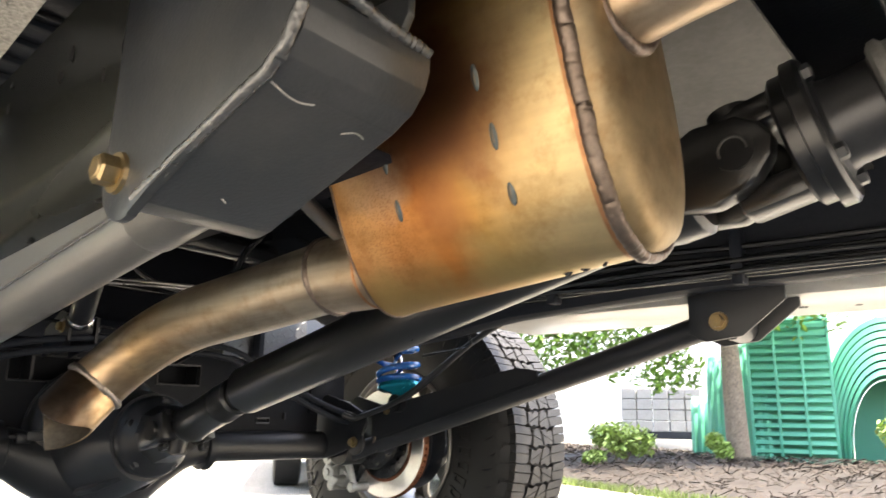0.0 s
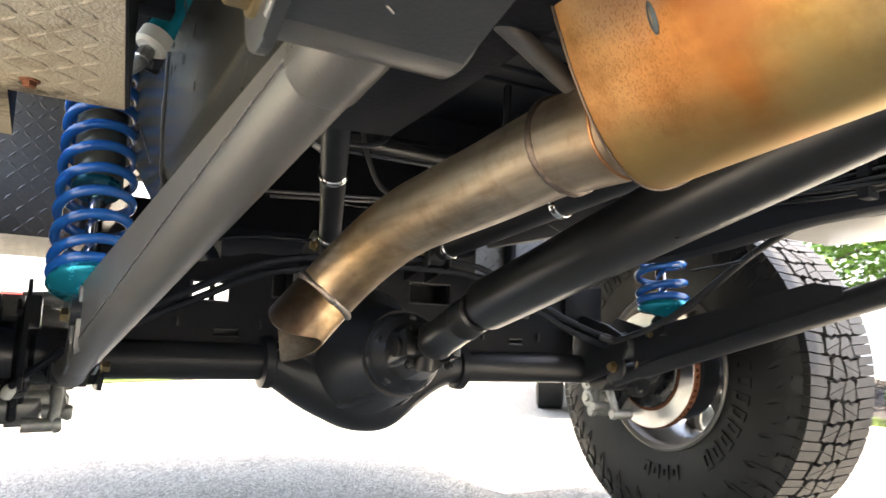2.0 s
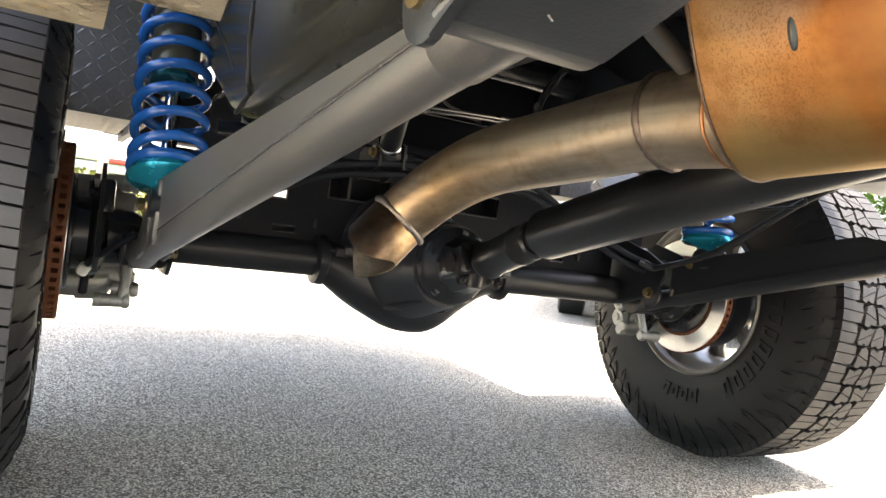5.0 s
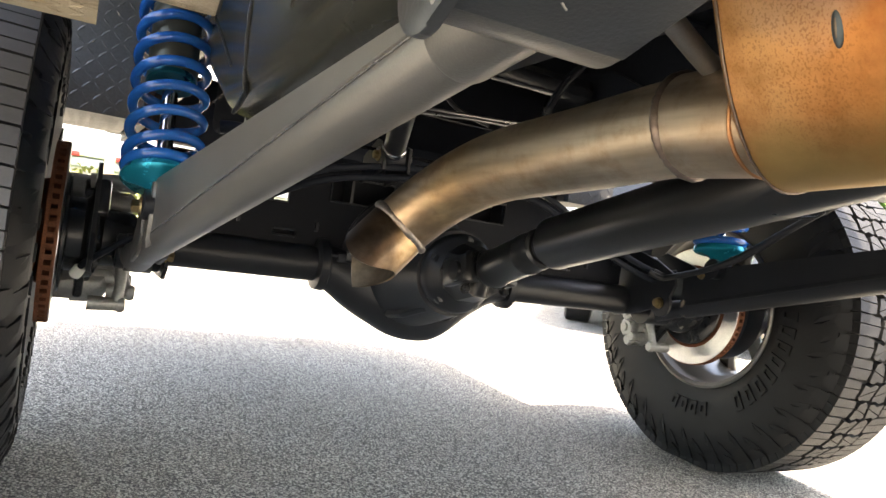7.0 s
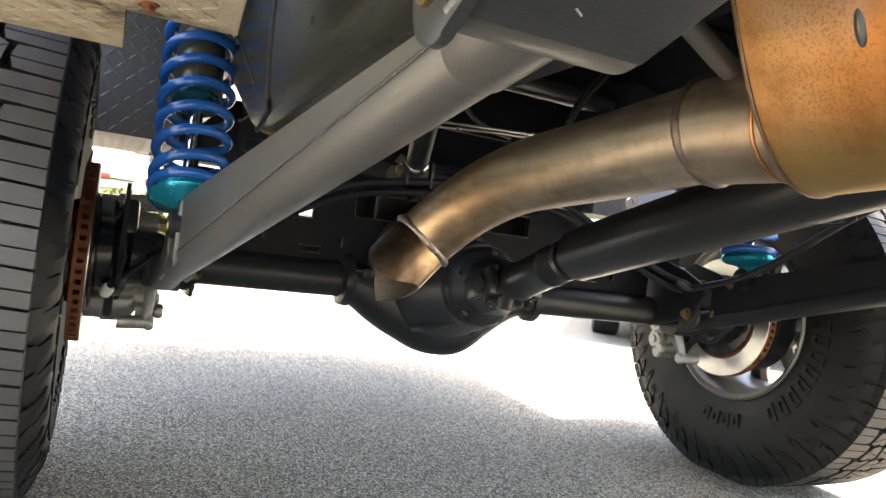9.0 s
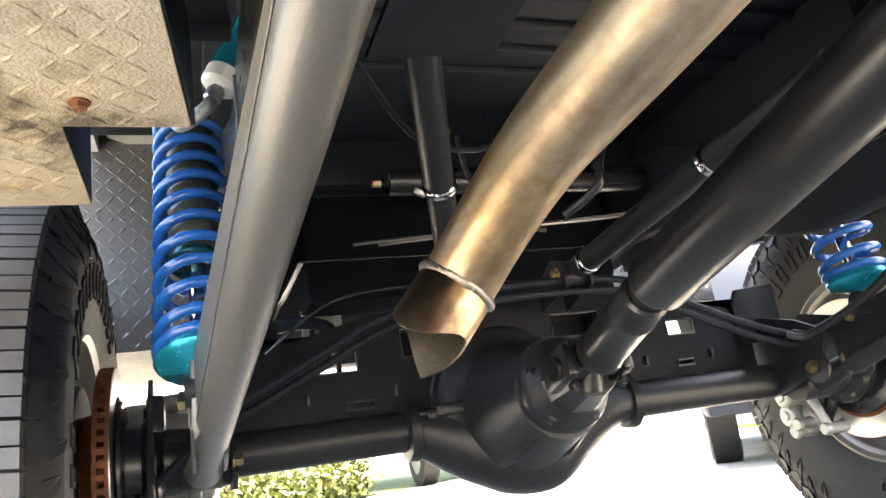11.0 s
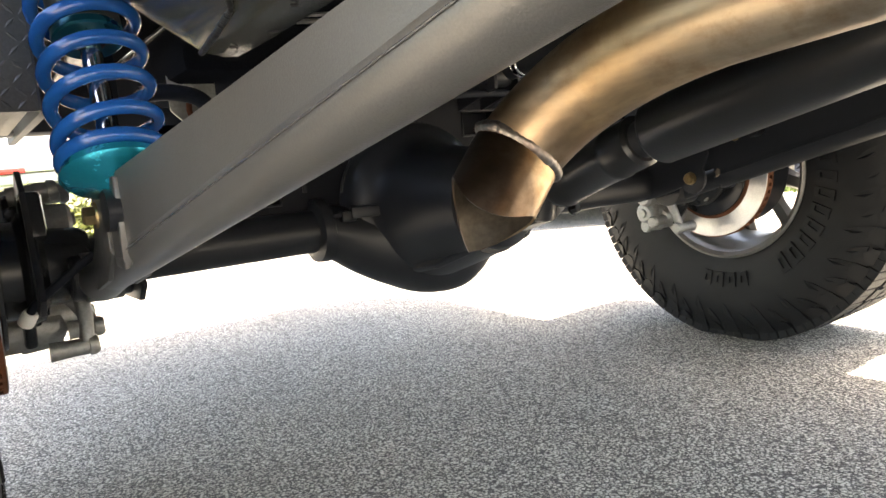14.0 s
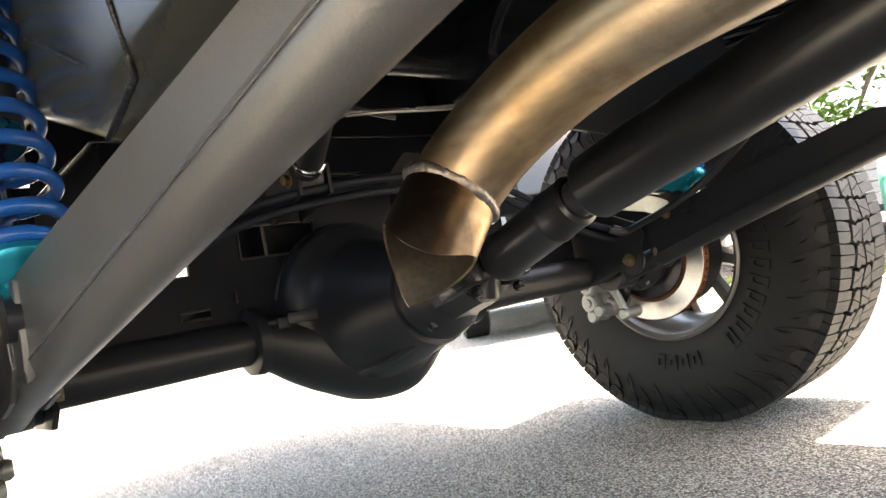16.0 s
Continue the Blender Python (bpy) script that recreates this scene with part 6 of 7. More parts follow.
part("hard_line", tube([(-0.52, -0.05, 0.62), (-0.40, -0.08, 0.70), (-0.25, -0.10, 0.716), (-0.05, -0.10, 0.712), (0.06, -0.10, 0.70)], 0.0035, 8, smooth_path=6), GLOSSBLACK, lines, "thin black brake pipe")
res = empty("remote_reservoir", truck)
ra, rb = Vector((-0.594, -0.455, 0.926)), Vector((-0.535, -0.440, 1.045))
rdv = (rb - ra).normalized()
part("reservoir_body", tube([ra + rdv * 0.022, rb], 0.0245, 32), CYAN, res, "blue anodised reservoir cylinder")
part("reservoir_cap", tube([ra, ra + rdv * 0.005, ra + rdv * 0.026], [0.020, 0.0255, 0.026], 32), WHITEPL, res, "white end cap")
part("hose_nut", tube([ra - rdv * 0.022, ra - rdv * 0.020, ra - rdv * 0.004, ra], [0.0105, 0.012, 0.012, 0.010], 8), STEEL, res, "knurled silver hose nut", 20)
part("hose_fitting", tube([ra - rdv * 0.018, ra - rdv * 0.032, ra + Vector((-0.034, 0.012, -0.040)), ra + Vector((-0.050, 0.04, -0.036)), ra + Vector((-0.055, 0.10, 0.0)), ra + Vector((-0.052, 0.20, 0.07))], [0.009, 0.0095, 0.0095, 0.0095, 0.0095, 0.0095], 16, smooth_path=6), HOSE, res, "braided hose with silver fitting")
loom = empty("cable_loom", truck)
rc = random.Random(3)
for k in range(6):
    z, x = 0.79 + 0.016 * (k % 4), 0.462 - 0.012 * (k // 4)
    part("cable", tube([(x, -0.55, z + 0.02), (x - 0.012, -0.80, z + rc.uniform(-.01, .01)), (x, -1.05, z + rc.uniform(-.012, .012)), (x - 0.01, -1.32, z + rc.uniform(-.008, .008)), (x, -1.75, z)], 0.006, 10, smooth_path=6), GLOSSBLACK, loom, "glossy black corrugated cable")
for y in (-0.9, -1.28):
    part("cable_clip", box((0.03, 0.022, 0.10), (0.455, y, 0.82), None, 0.004), FLOORBLACK, loom)
fl = empty("floor_fittings", truck)
part("brass_tee", tube([(-0.16, -0.02, 1.075), (-0.09, -0.02, 1.075)], 0.009, 12, tube([(-0.125, -0.02, 1.075), (-0.125, -0.02, 1.055)], 0.007, 10)), ZINC, fl, "small brass tee fitting")
part("plug", tube([(-0.245, 0.10, 1.005), (-0.225, 0.10, 1.005)], 0.010, 8), ZINC, fl, "yellow plug")
part("clip", box((0.03, 0.02, 0.015), (-0.15, 0.06, 0.965), rot(20, 30, 0), 0.003), STEEL, fl)

hang = empty("rear_hanger", truck)
part("hanger_plate", prism([(-0.385, 0.80), (-0.385, 0.715), (-0.36, 0.690), (-0.30, 0.690), (-0.285, 0.715), (-0.285, 0.80)], "y", 0.400, 0.406, 0.001), CAST, hang, "pale steel hanger plate")
part("hanger_bolt", hex_bolt(0.010, 0.010, 0.002, (-0.345, 0.399, 0.760), (0, -1, 0)), STEEL, hang, "", 0)
part("hanger_rod", tube([(-0.345, 0.392, 0.755), (-0.350, 0.388, 0.715), (-0.345, 0.388, 0.685)], 0.006, 10), RUST, hang)
part("rubber_hose", tube([(-0.45, 0.36, 0.745), (-0.40, 0.35, 0.748), (-0.34, 0.35, 0.735), (-0.31, 0.36, 0.70), (-0.305, 0.38, 0.66)], 0.017, 16, smooth_path=6), FLOORBLACK, hang, "black bent rubber hose")

clut = empty("underbody_lines", truck)
part("vent_hose", tube([(-0.07, -0.40, 0.745), (-0.03, -0.45, 0.775), (-0.020, -0.45, 0.815), (0.005, -0.45, 0.865), (0.05, -0.44, 0.92), (0.07, -0.42, 1.02)], 0.008, 14, smooth_path=6), GLOSSBLACK, clut, "glossy black vent hose")
part("hose_clip", hex_bolt(0.005, 0.005, 0.001, (-0.032, -0.456, 0.806), (-0.4, -1, 0)), GLOSSBLACK, clut, "", 0)
part("brake_pipe", tube([(-0.30, -0.10, 0.800), (-0.095, -0.10, 0.816), (0.02, -0.10, 0.826), (0.18, -0.10, 0.834), (0.40, -0.08, 0.86)], 0.0035, 8, smooth_path=4), PIPESTEEL, clut, "thin steel brake pipe")
part("brake_pipe", tube([(-0.34, -0.06, 0.815), (-0.10, -0.06, 0.832), (0.16, -0.06, 0.848), (0.40, -0.05, 0.87)], 0.0035, 8, smooth_path=4), PIPESTEEL, clut, "thin steel brake pipe")
part("sensor_wire", tube([(-0.085, -0.05, 1.05), (-0.080, -0.05, 0.985), (-0.062, -0.05, 0.925), (-0.032, -0.045, 0.873), (0.012, -0.05, 0.845), (0.08, -0.06, 0.828)], 0.0055, 12, smooth_path=6), HOSEBLACK, clut, "black rubber hose")
part("sensor_wire", tube([(-0.42, -0.55, 0.92), (-0.36, -0.50, 0.86), (-0.30, -0.46, 0.84), (-0.20, -0.40, 0.86), (-0.12, -0.30, 0.93), (-0.08, -0.2, 1.03)], 0.0045, 10, smooth_path=6), FLOORBLACK, clut)
part("cable_ferrule", tube([(-0.205, -0.11, 0.716), (-0.200, -0.11, 0.717), (-0.165, -0.11, 0.720), (-0.160, -0.11, 0.720)], [0.004, 0.0065, 0.0065, 0.004], 14), STEEL, clut, "bright cable ferrule")

# ---- surroundings ----
def leaf_cloud(centres, n, size, seed, squash=1.0, flat=0.0):
    """Many small folded leaves scattered in blobs: centres are (x, y, z, radius)."""
    r = random.Random(seed)
    bm = bmesh.new()
    tot = sum(c[3] ** 2 for c in centres)
    for cx, cy, cz, rad in centres:
        for k in range(int(n * rad ** 2 / tot)):
            while True:
                p = Vector((r.uniform(-1, 1), r.uniform(-1, 1), r.uniform(-1, 1)))
                if 0.25 < p.length < 1:
                    break
            p = Vector((cx, cy, cz)) + Vector((p.x, p.y, p.z * squash)) * rad * r.uniform(0.7, 1.12)
            e = Euler((r.uniform(-0.9, 0.9), r.uniform(-0.9, 0.9), r.uniform(0, 6.3))).to_matrix()
            s = size * r.uniform(0.6, 1.3)
            pts = [(-1, 0, 0), (-0.25, -0.42, 0.10), (0.45, -0.34, 0.08), (1, 0, -0.05), (0.45, 0.34, 0.08), (-0.25, 0.42, 0.10)]
            vs = [bm.verts.new(p + e @ (Vector(q) * s)) for q in pts]
            bm.faces.new((vs[0], vs[1], vs[2], vs[3]))
            bm.faces.new((vs[0], vs[3], vs[4], vs[5]))
    return bm


def leaf_material(name, a, b):
    m = mat(name, a, 0.5, 0, b, 1.7, 0.9, 0.15, 0, 30)
    nt, N, L, p = nodes_of(m)
    g = N("ShaderNodeNewGeometry")
    hv = N("ShaderNodeHueSaturation")
    mr = N("ShaderNodeMapRange")
    mr.inputs["To Min"].default_value, mr.inputs["To Max"].default_value = 0.6, 1.5
    L(g.outputs["Random Per Island"], mr.inputs["Value"])
    src = p.inputs["Base Color"].links[0].from_socket
    L(src, hv.inputs["Color"])
    L(mr.outputs["Result"], hv.inputs["Value"])
    L(hv.outputs["Color"], p.inputs["Base Color"])
    p.inputs["Transmission Weight"].default_value = 0.0
    p.inputs["Subsurface Weight"].default_value = 0.0
    return m


LEAF_T = leaf_material("tree_leaf", (0.11, 0.22, 0.035), (0.16, 0.30, 0.045))
LEAF_S = leaf_material("shrub_leaf", (0.20, 0.31, 0.07), (0.27, 0.36, 0.10))
LEAF_D = leaf_material("hedge_leaf", (0.10, 0.125, 0.028), (0.15, 0.155, 0.04))
LITTER = mat("dry_litter", (0.034, 0.025, 0.0185), 0.95, 0, (0.018, 0.0135, 0.010), 9, 0.9, 0.3)
STRAW = mat("dry_stems", (0.30, 0.24, 0.16), 0.9, 0, (0.22, 0.17, 0.11), 20, 0.8, 0.2)


def bed_edge(y):
    return max(3.3, 4.50 + 0.40 * (y - 0.2))


def bed_mesh():
    """Mulched bed with a soft raised profile beyond the drive; one sheet with an uneven edge."""
    bm = bmesh.new()
    nx, ny = 60, 70
    grid = []
    for i in range(nx + 1):
        row = []
        for j in range(ny + 1):
            v = j / ny
            y = -3.5 + 16 * v
            edge = bed_edge(y) + 0.06 * noise.noise(Vector((y * 1.3, 4, 0)))
            u = (i / nx) ** 1.5
            x = edge + u * 6.0
            z = 0.012 + 0.16 * min(1, u * 4) * (1 - 0.3 * u) + 0.03 * noise.noise(Vector((x * 2.2, y * 2.2, 1))) * min(1, u * 6) + 0.05 * noise.noise(Vector((x * 0.6, y * 0.6, 7)))* min(1, u * 6)
            row.append(bm.verts.new((x, y, z)))
        grid.append(row)
    for i in range(nx):
        for j in range(ny):
            bm.faces.new((grid[i][j], grid[i + 1][j], grid[i + 1][j + 1], grid[i][j + 1]))
    return bm


part("mulch_bed", bed_mesh(), MULCH, None, "brown pine-straw mulch bed, gently mounded", 60, dict(category="garden bed", kind="structure"))


def litter():
    r = random.Random(31)
    bm = bmesh.new()
    for k in range(7500):
        y = r.uniform(-2.5, 6)
        x = bed_edge(y) + r.uniform(0.05, 4.5)
        u = (x - bed_edge(y)) / 6.0
        z = 0.03 + 0.16 * min(1, u * 4)
        e = Euler((r.uniform(-.5, .5), r.uniform(-.5, .5), r.uniform(0, 6.3))).to_matrix()
        l = r.uniform(0.03, 0.09)
        vs = [bm.verts.new(Vector((x, y, z)) + e @ Vector(q)) for q in ((-l, -.004, 0), (l, -.004, 0), (l, .004, .004), (-l, .004, .004))]
        bm.faces.new(vs)
    return bm


part("mulch_litter", litter(), LITTER, None, "loose dry needles and bark on the bed", 0, dict(category="mulch", kind="stuff"))


def grass_strip(x_of, y0, y1, width, n, seed, h=0.05):
    r = random.Random(seed)
    bm = bmesh.new()
    for k in range(n):
        y = r.uniform(y0, y1)
        x = x_of(y) + r.uniform(0, width)
        a = r.uniform(0, 6.3)
        hh = h * r.uniform(0.5, 1.4)
        dx, dy = 0.006 * math.cos(a), 0.006 * math.sin(a)
        lean = Vector((r.uniform(-.5, .5) * hh, r.uniform(-.5, .5) * hh, hh))
        b = Vector((x, y, 0.0))
        bm.faces.new([bm.verts.new(p) for p in (b + Vector((dx, dy, 0)), b - Vector((dx, dy, 0)), b + lean)])
    return bm


part("grass_edge", grass_strip(lambda y: bed_edge(y) - 0.12, -3, 9, 0.26, 9000, 5), GRASS, None, "thin strip of bright lawn along the bed", 0, dict(category="grass", kind="stuff"))


def tree(at, height, crown, seed, name_label, leaf=LEAF_T, trunk_r=0.13, leaves=15000, size=0.055):
    t = tagged(empty("tree"), name_label, "tree")
    x, y, z = at
    r = random.Random(seed)
    part("trunk", tube([(x, y, z - 0.1), (x + .01, y, z + 0.05), (x + 0.02, y + .02, z + height * 0.4), (x, y + .03, z + height)], [trunk_r * 1.25, trunk_r, trunk_r * 0.85, trunk_r * 0.5], 18, smooth_path=6), BARK, t, "pale grey-brown trunk")
    for c in crown:
        b = Vector((x, y, z + height * r.uniform(0.75, 1.0)))
        e = Vector(c[:3])
        m = b.lerp(e, 0.5) + Vector((0, 0, 0.25))
        part("limb", tube([b, m, e], [0.05, 0.03, 0.012], 8, smooth_path=4), BARK, t)
    part("crown", leaf_cloud(crown, leaves, size, seed), leaf, t, "airy light green leaves", 0)
    return t


TX, TY = 7.75, 1.18
tree((TX, TY, 0.15), 2.3, [(7.3, 2.5, 1.75, 0.75), (7.2, 3.4, 1.6, 0.7), (7.6, 1.9, 1.25, 0.42), (8.2, 0.4, 2.6, 1.0), (7.2, 0.6, 2.5, 0.9), (8.6, 1.9, 2.9, 1.1), (7.6, 3.0, 2.5, 1.0), (7.0, 1.6, 2.7, 0.9)], 4,
     "young street tree with low light green branches")


def shrub(at, blobs, seed, label, leaf=LEAF_S, leaves=1500, size=0.035):
    s = tagged(empty("shrub"), label, "shrub", "shrubs in the mulch bed")
    x, y, z = at
    r = random.Random(seed)
    for k in range(6):
        c = blobs[k % len(blobs)]
        part("stem", tube([(x + r.uniform(-.04, .04), y + r.uniform(-.04, .04), z - 0.03), (x + c[0] * 0.5, y + c[1] * 0.5, z + c[2] * 0.6), (x + c[0], y + c[1], z + c[2])], [0.010, 0.007, 0.004], 6), BARK, s)
    part("foliage", leaf_cloud([(x + c[0], y + c[1], z + c[2], c[3]) for c in blobs], leaves, size, seed), leaf, s, "", 0)
    return s


shrub((6.55, 2.02, 0.12), [(0, 0, .26, .20), (.05, -.22, .24, .16), (-.02, .2, .30, .15)], 11, "low yellow-green leafy shrub in the mulch")
shrub((6.45, 2.25, 0.10), [(0, 0, .07, .10), (.02, .1, .06, .08)], 12, "small tuft of bright new leaves")
shrub((7.2, -0.45, 0.15), [(0, 0, .35, .16), (.1, -.3, .50, .25), (0, -.2, .65, .16)], 13, "tall yellow-green shrub beside the green chambers")
shrub((7.5, 1.25, 0.15), [(0, 0, .12, .10), (0, .1, .22, .10)], 14, "weed at the foot of the tree")


# green plastic drainage chambers stacked on end beyond the bed
def arch_chamber(at, turn, radius, length, ribs, label, closed=False):
    """Corrugated half-pipe: alternating high and low arch bands and flanged feet."""
    ob = tagged(empty("drainage_chamber"), label, "chamber", "green drainage chambers")
    m = Matrix.Translation(at) @ Matrix.Rotation(radians(turn), 4, "Z")
    bm = bmesh.new()
    n = 28
    prev = None
    for k in range(ribs * 4 + 1):
        y = length * k / (ribs * 4)
        r = radius + (0.035 if k % 4 in (1, 2) else 0)
        ring = [bm.verts.new((r * math.cos(math.pi * i / n), y, 0.15 + (1.95) * r * math.sin(math.pi * i / n))) for i in range(n + 1)]
        ring = [bm.verts.new((r, y, 0))] + ring + [bm.verts.new((-r, y, 0))]
        if prev:
            for i in range(len(ring) - 1):
                bm.faces.new((prev[i], prev[i + 1], ring[i + 1], ring[i]))
        prev = ring
    part("chamber_shell", move(bm, m), GREENPL, ob, "", 25)
    for s in (-1, 1):
        part("foot_flange", move(box((0.12, length, 0.02), (s * (radius + 0.05), length / 2, 0.01), None, 0.004), m), GREENPL, ob)
    if closed:
        back = [(radius * 0.98 * math.cos(math.pi * i / 24), 0.15 + 1.95 * radius * 0.98 * math.sin(math.pi * i / 24)) for i in range(25)]
        part("end_wall", move(prism([(radius * 0.98, 0.0)] + back + [(-radius * 0.98, 0.0)], "y", length * 0.9, length * 0.9 + 0.02), m), GREENPL, ob, "closed green end wall")
    return ob


for k in range(8):
    arch_chamber((9.05 + 0.04 * k, -0.16, 0.12), -81, 0.46 + 0.048 * k, 0.9 - 0.06 * k, 5, "green corrugated plastic drainage arch in a nested row", k == 0)


def louvre_panel(at, turn, w, h, rows, cols, label):
    """Side wall of a chamber: a frame with slotted louvres."""
    ob = tagged(empty("louvred_panel"), label, "panel", "green drainage chambers")
    m = Matrix.Translation(at) @ Matrix.Rotation(radians(turn), 4, "Z")
    for k in range(cols + 1):
        part("upright", move(box((0.035, 0.05, h), (w * k / cols - w / 2, 0, h / 2), None, 0.006), m), GREENPL, ob)
    for k in range(rows + 1):
        part("louvre", move(box((w, 0.06, h / rows * 0.52), (0, 0.012, h * k / rows), rot(-25, 0, 0), 0.005), m), GREENPL, ob)
    part("back_sheet", move(box((w, 0.01, h), (0, 0.10, h / 2), None, 0.002), m), GREENPL, ob)
    return ob


louvre_panel((8.85, 0.86, 0.15), -76, 0.92, 1.72, 17, 3, "green slotted chamber wall standing upright")
louvre_panel((9.3, 1.42, 0.15), -76, 0.30, 0.62, 6, 1, "short green slotted wall piece")


def curved_half(at, turn, r, h, label):
    ob = tagged(empty("curved_section"), label, "chamber", "green drainage chambers")
    bm = bmesh.new()
    prev = None
    for k in range(9):
        rr = r + (0.03 if k % 2 else 0)
        a = math.pi * k / 16
        col = [bm.verts.new((rr * math.cos(math.pi * 0.5 * i / 14) * 0.9 * (1 + 0.25 * k / 8), k * 0.045, h * math.sin(math.pi * 0.5 * i / 14))) for i in range(15)]
        if prev:
            for i in range(14):
                bm.faces.new((prev[i], prev[i + 1], col[i + 1], col[i]))
        prev = col
    part("shell", move(bm, Matrix.Translation(at) @ Matrix.Rotation(radians(turn), 4, "Z")), GREENPL, ob, "", 25)
    return ob


curved_half((9.15, 1.62, 0.15), 200, 0.45, 1.55, "green plastic quarter arch standing on its end")
curved_half((9.4, 2.05, 0.15), 190, 0.40, 1.35, "green plastic quarter arch standing on its end")
curved_half((9.6, 2.40, 0.15), 195, 0.35, 0.80, "pale sunlit green arch section")

# pallet of concrete blocks
pal = tagged(empty("block_pallet"), "grey concrete blocks wrapped in film on a dark pallet", "pallet")
PX, PY = 12.6, 4.2
M_P = Matrix.Translation((PX, PY, 0.0)) @ Matrix.Rotation(radians(-66), 4, "Z")
part("base_slab", move(box((1.7, 1.3, 0.30), (0, 0, 0.15), None, 0.02), M_P), BLOCK, pal)
for k in range(3):
    part("pallet_runner", move(box((1.45, 0.09, 0.10), (0, -0.5 + 0.5 * k, 0.36), None, 0.005), M_P), FLOORBLACK, pal)
part("pallet_deck", move(box((1.45, 1.1, 0.02), (0, 0, 0.42), None, 0.003), M_P), FLOORBLACK, pal)
rb = random.Random(8)
for layer in range(4):
    for i in range(5):
        for j in range(2):
            part("block", move(box((0.27, 0.53, 0.185), (-0.57 + 0.285 * i, -0.27 + 0.55 * j, 0.53 + 0.195 * layer), rot(0, 0, rb.uniform(-1, 1)), 0.012), M_P), BLOCK, pal, smooth=0)

# white ribbed building far behind
bld = tagged(empty("building"), "white metal-clad building with fine vertical ribs", "building")
part("wall", box((0.3, 60, 6.0), (26, 6, 3.0), None, 0.02), WALLW, bld)
for k in range(120):
    part("rib", box((0.05, 0.05, 6.0), (25.83, -20 + 0.4 * k, 3.0), None, 0.01), WALLW, bld, smooth=0)
part("roof", box((14, 61, 0.3), (32.7, 6, 6.15), None, 0.05), WALLW, bld)
for k, y in enumerate((9.0, 2.0, 16.0)):
    part("door", box((0.08, 1.1, 2.2), (25.82, y, 1.1), None, 0.02), BODY, bld)

# verge and hedge behind the truck
def verge():
    bm = bmesh.new()
    n = 40
    a = [bm.verts.new((-14 + 26 * k / n, max(5.1, 6.0 + 0.72 * (-14 + 26 * k / n)) + 0.05 * noise.noise(Vector((k * 0.7, 0, 0))), 0.012)) for k in range(n + 1)]
    b = [bm.verts.new((-14 + 26 * k / n, max(8.4, 7.4 + 0.72 * (-14 + 26 * k / n)), 0.05)) for k in range(n + 1)]
    c = [bm.verts.new((-14 + 26 * k / n, max(11.5, 10 + 0.72 * (-14 + 26 * k / n)), 0.1)) for k in range(n + 1)]
    for r0, r1 in ((a, b), (b, c)):
        for k in range(n):
            bm.faces.new((r0[k], r0[k + 1], r1[k + 1], r1[k]))
    return bm


part("verge", verge(), GRASS, None, "yellow-green grass verge behind the truck", 60, dict(category="grass", kind="structure"))
rh = random.Random(17)
hedge = tagged(empty("hedge"), "loose green hedge along the grass verge", "hedge")
part("hedge_foliage", leaf_cloud([(-4.6 + 0.36 * k + rh.uniform(-.1, .1), max(5.35, 6.3 + 0.72 * (-4.6 + 0.36 * k)) + rh.uniform(-.1, .2), 0.28 + rh.uniform(-.05, .12), rh.uniform(.30, .42)) for k in range(16)], 16000, 0.04, 18), LEAF_D, hedge, "", 0)
for k in range(12):
    part("stem", tube([(-4.4 + 0.45 * k, max(5.4, 6.35 + 0.72 * (-4.4 + 0.45 * k)), 0.0), (-4.4 + 0.45 * k + rh.uniform(-.1, .1), max(5.4, 6.35 + 0.72 * (-4.4 + 0.45 * k)), 0.5)], [0.02, 0.008], 6), BARK, hedge)
post = tagged(empty("marker_post"), "weathered tan wooden post on the verge", "post")
part("post_shaft", box((0.09, 0.09, 0.9), (-0.52, 5.45, 0.45), None, 0.008), STRAW, post)
part("post_base", box((0.2, 0.2, 0.05), (-0.52, 5.45, 0.03), None, 0.01), STRAW, post)

# white box trailer parked behind
trl = tagged(empty("box_trailer"), "white box trailer with red reflective tape along its skirt", "trailer")
M_T = Matrix.Translation((0.6, 7.0, 0))
part("trailer_box", move(box((6.0, 2.4, 2.3), (0, 1.2, 1.95), None, 0.04), M_T), WALLW, trl)
part("skirt", move(box((6.0, 2.3, 0.10), (0, 1.2, 0.74), None, 0.01), M_T), BODY, trl)
RED = mat("red_tape", (0.45, 0.03, 0.02), 0.4, 0, (0.38, 0.03, 0.02), 20)
for k in range(6):
    part("tape", move(box((0.28, 0.006, 0.05), (-2.7 + 0.6 * k, -0.003, 0.82), None, 0.001), M_T), RED, trl, "red reflective tape")


def simple_wheel(parent, at, r=0.34, w=0.22, turn=0):
    wh = empty("wheel", parent)
    m = Matrix.Translation(at) @ Matrix.Rotation(radians(turn), 4, "Z")
    part("tyre", move(lathe([(-w / 2, r * .62), (-w / 2, r * .9), (-w * .42, r), (w * .42, r), (w / 2, r * .9), (w / 2, r * .62)], 40, close=True), m), RUBBER, wh)
    part("rim", move(lathe([(-w * .40, r * .3), (-w * .46, r * .63), (w * .46, r * .63), (w * .36, r * .3)], 32), m), RIM, wh)
    return wh


for x in (0.9, 1.75):
    simple_wheel(trl, (x + 0.15, 7.2, 0.36), 0.36)
simple_wheel(trl, (0.9, 9.0, 0.36), 0.36)
part("trailer_axle", box((1.2, 0.3, 0.15), (1.4, 7.5, 0.55), None, 0.02), BLACK, trl)


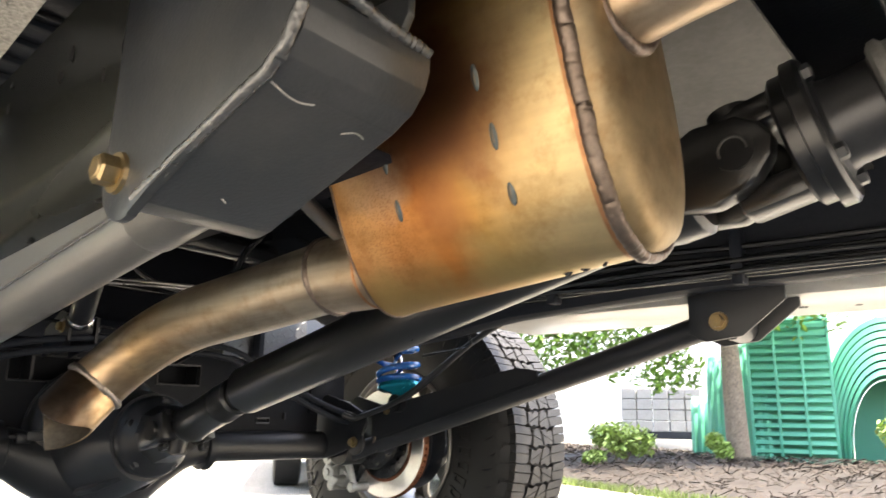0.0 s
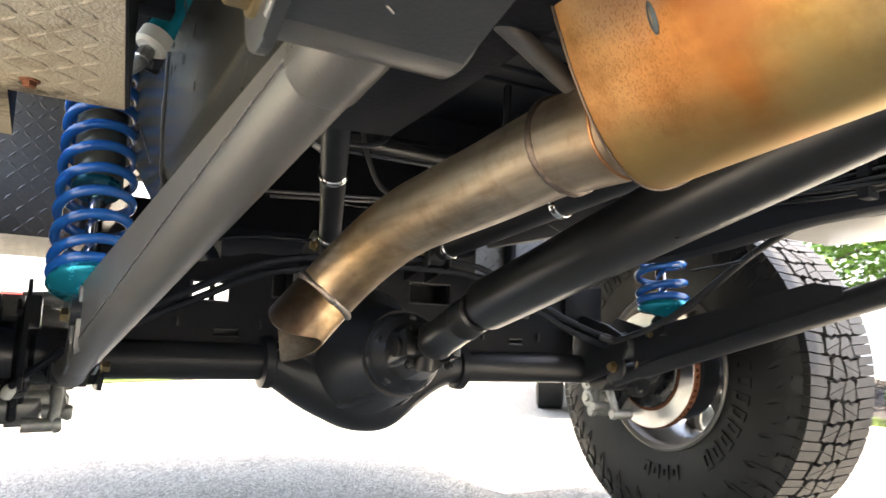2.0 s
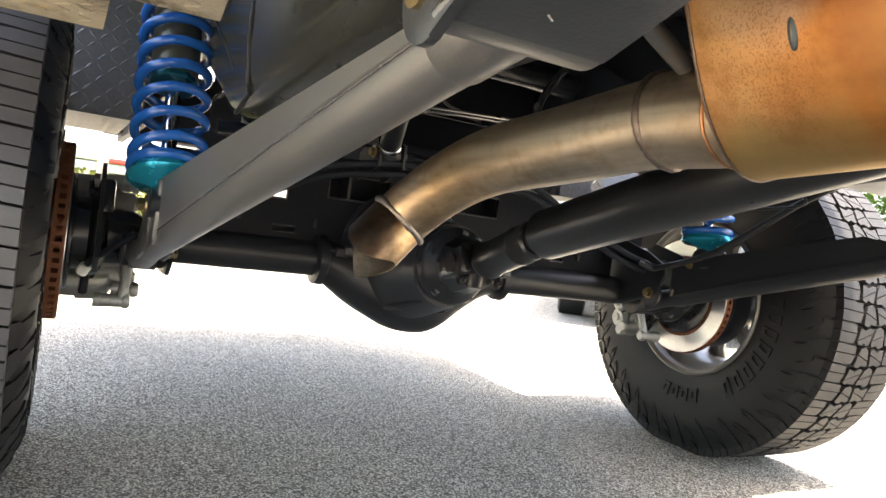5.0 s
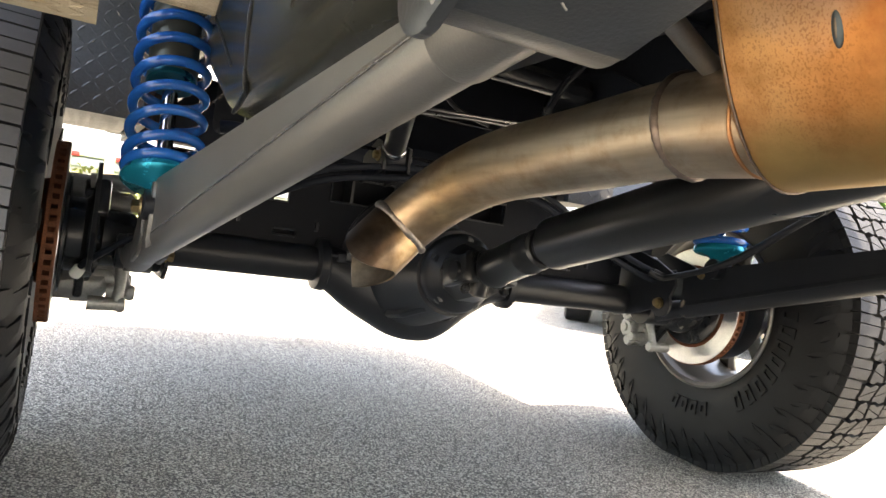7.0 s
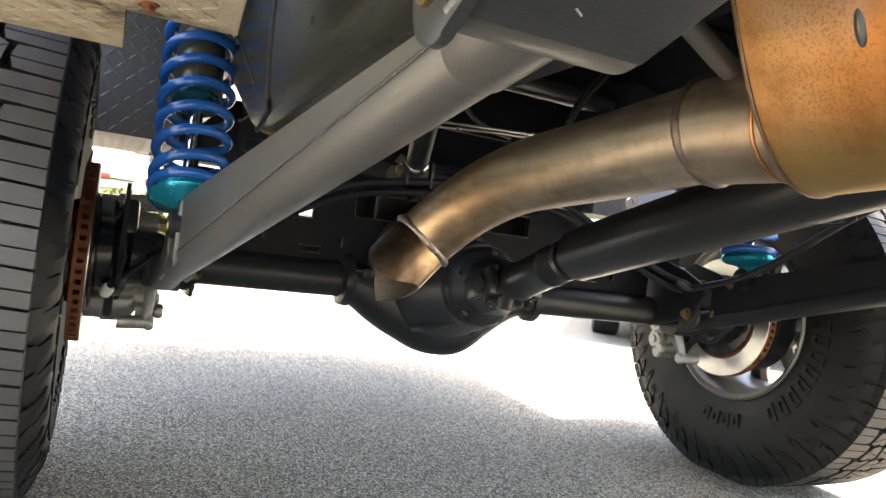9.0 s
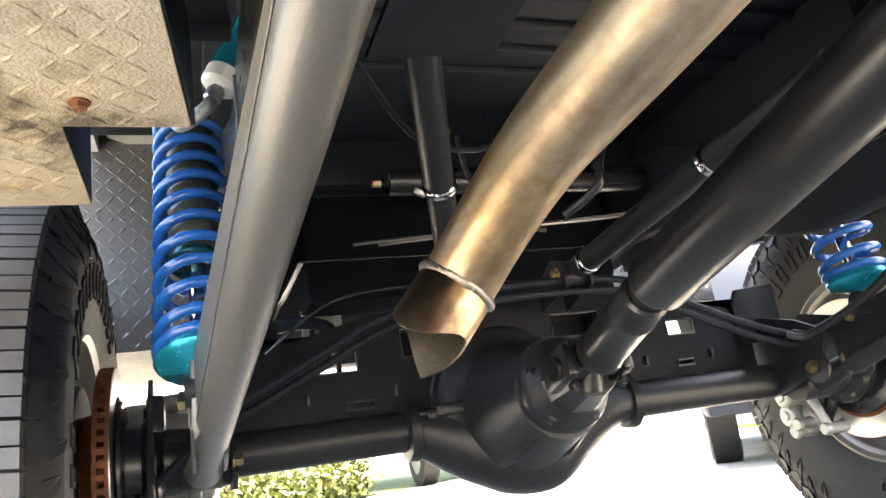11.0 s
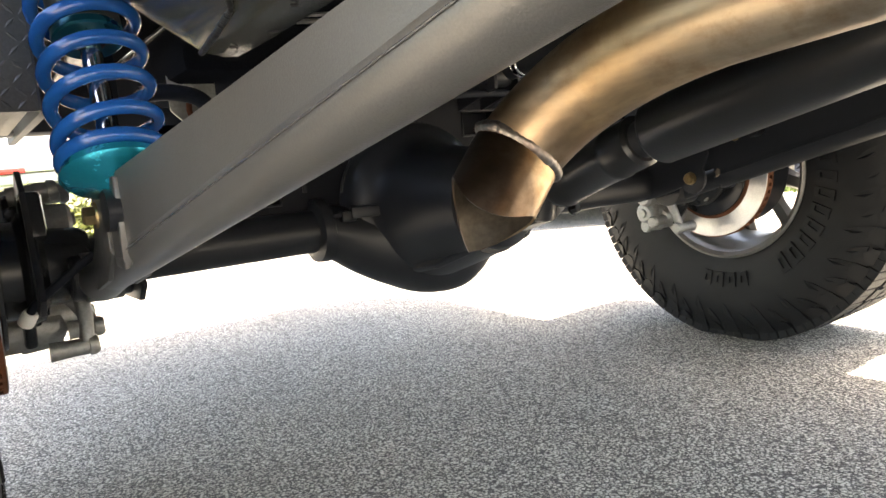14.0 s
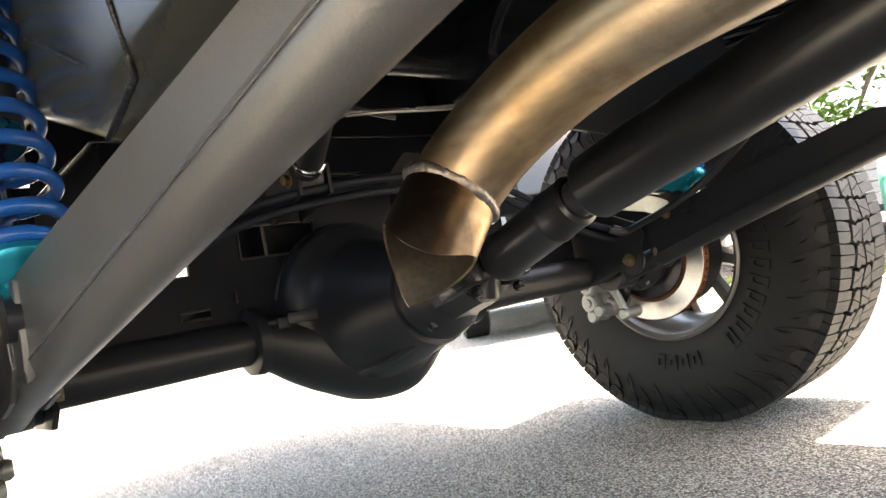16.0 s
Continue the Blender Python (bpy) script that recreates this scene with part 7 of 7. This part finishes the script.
def parked_car(at, turn, paint, label):
    """Estate-shaped car: lofted body with wheel arches, glass house, bumper, lamps and four wheels."""
    car = tagged(empty("car"), label, "car")
    m = Matrix.Translation(at) @ Matrix.Rotation(radians(turn), 4, "Z")
    side = [(-2.2, .34), (-2.25, .62), (-2.2, .95), (-1.9, 1.0), (-0.9, 1.02), (1.95, 1.0), (2.2, .80), (2.25, .5), (2.15, .34)]
    part("body", move(prism(side, "x", -0.86, 0.86, 0.05), m), paint, car, "", 50)
    top = [(-2.05, .99), (-1.85, 1.52), (-0.2, 1.58), (0.35, 1.50), (1.05, 1.0)]
    part("glass_house", move(prism(top, "x", -0.72, 0.72, 0.05), m), GLASS, car)
    part("roof", move(prism([(-1.88, 1.53), (-0.2, 1.60), (0.33, 1.51), (0.33, 1.53), (-0.2, 1.63), (-1.88, 1.56)], "x", -0.70, 0.70, 0.008), m), paint, car)
    part("rear_bumper", move(box((1.66, 0.16, 0.22), (0, -2.25, 0.45), None, 0.03), m), FLOORBLACK, car)
    part("hitch", move(box((0.06, 0.30, 0.06), (0.25, -2.38, 0.40), None, 0.01), m), RUST, car, "rusty hitch bar")
    for s in (-1, 1):
        part("tail_lamp", move(box((0.18, 0.04, 0.22), (s * 0.74, -2.24, 0.64), None, 0.02), m), RED, car)
        for y in (-1.4, 1.35):
            w = simple_wheel(car, (0, 0, 0))
            for o in w.children:
                o.data.transform(m @ Matrix.Translation((s * 0.76, y, 0.34)))
    return car


for i, (x, y, h) in enumerate(((-8.5, 10.5, 4.2), (-4.2, 13.5, 4.8), (0.8, 15.0, 4.5))):
    rt = random.Random(60 + i)
    crown = [(x + rt.uniform(-1.7, 1.7), y + rt.uniform(-1.2, 1.2), h + rt.uniform(-0.8, 3.2), rt.uniform(1.1, 1.9)) for k in range(9)]
    tree((x, y, 0.05), h, crown, 61 + i, "tall leafy tree behind the parked trailer", LEAF_D, 0.16, 5200, 0.20)
parked_car((4.56, 3.94, 0), -38, CARPAINT2, "dark grey estate car parked behind the truck")
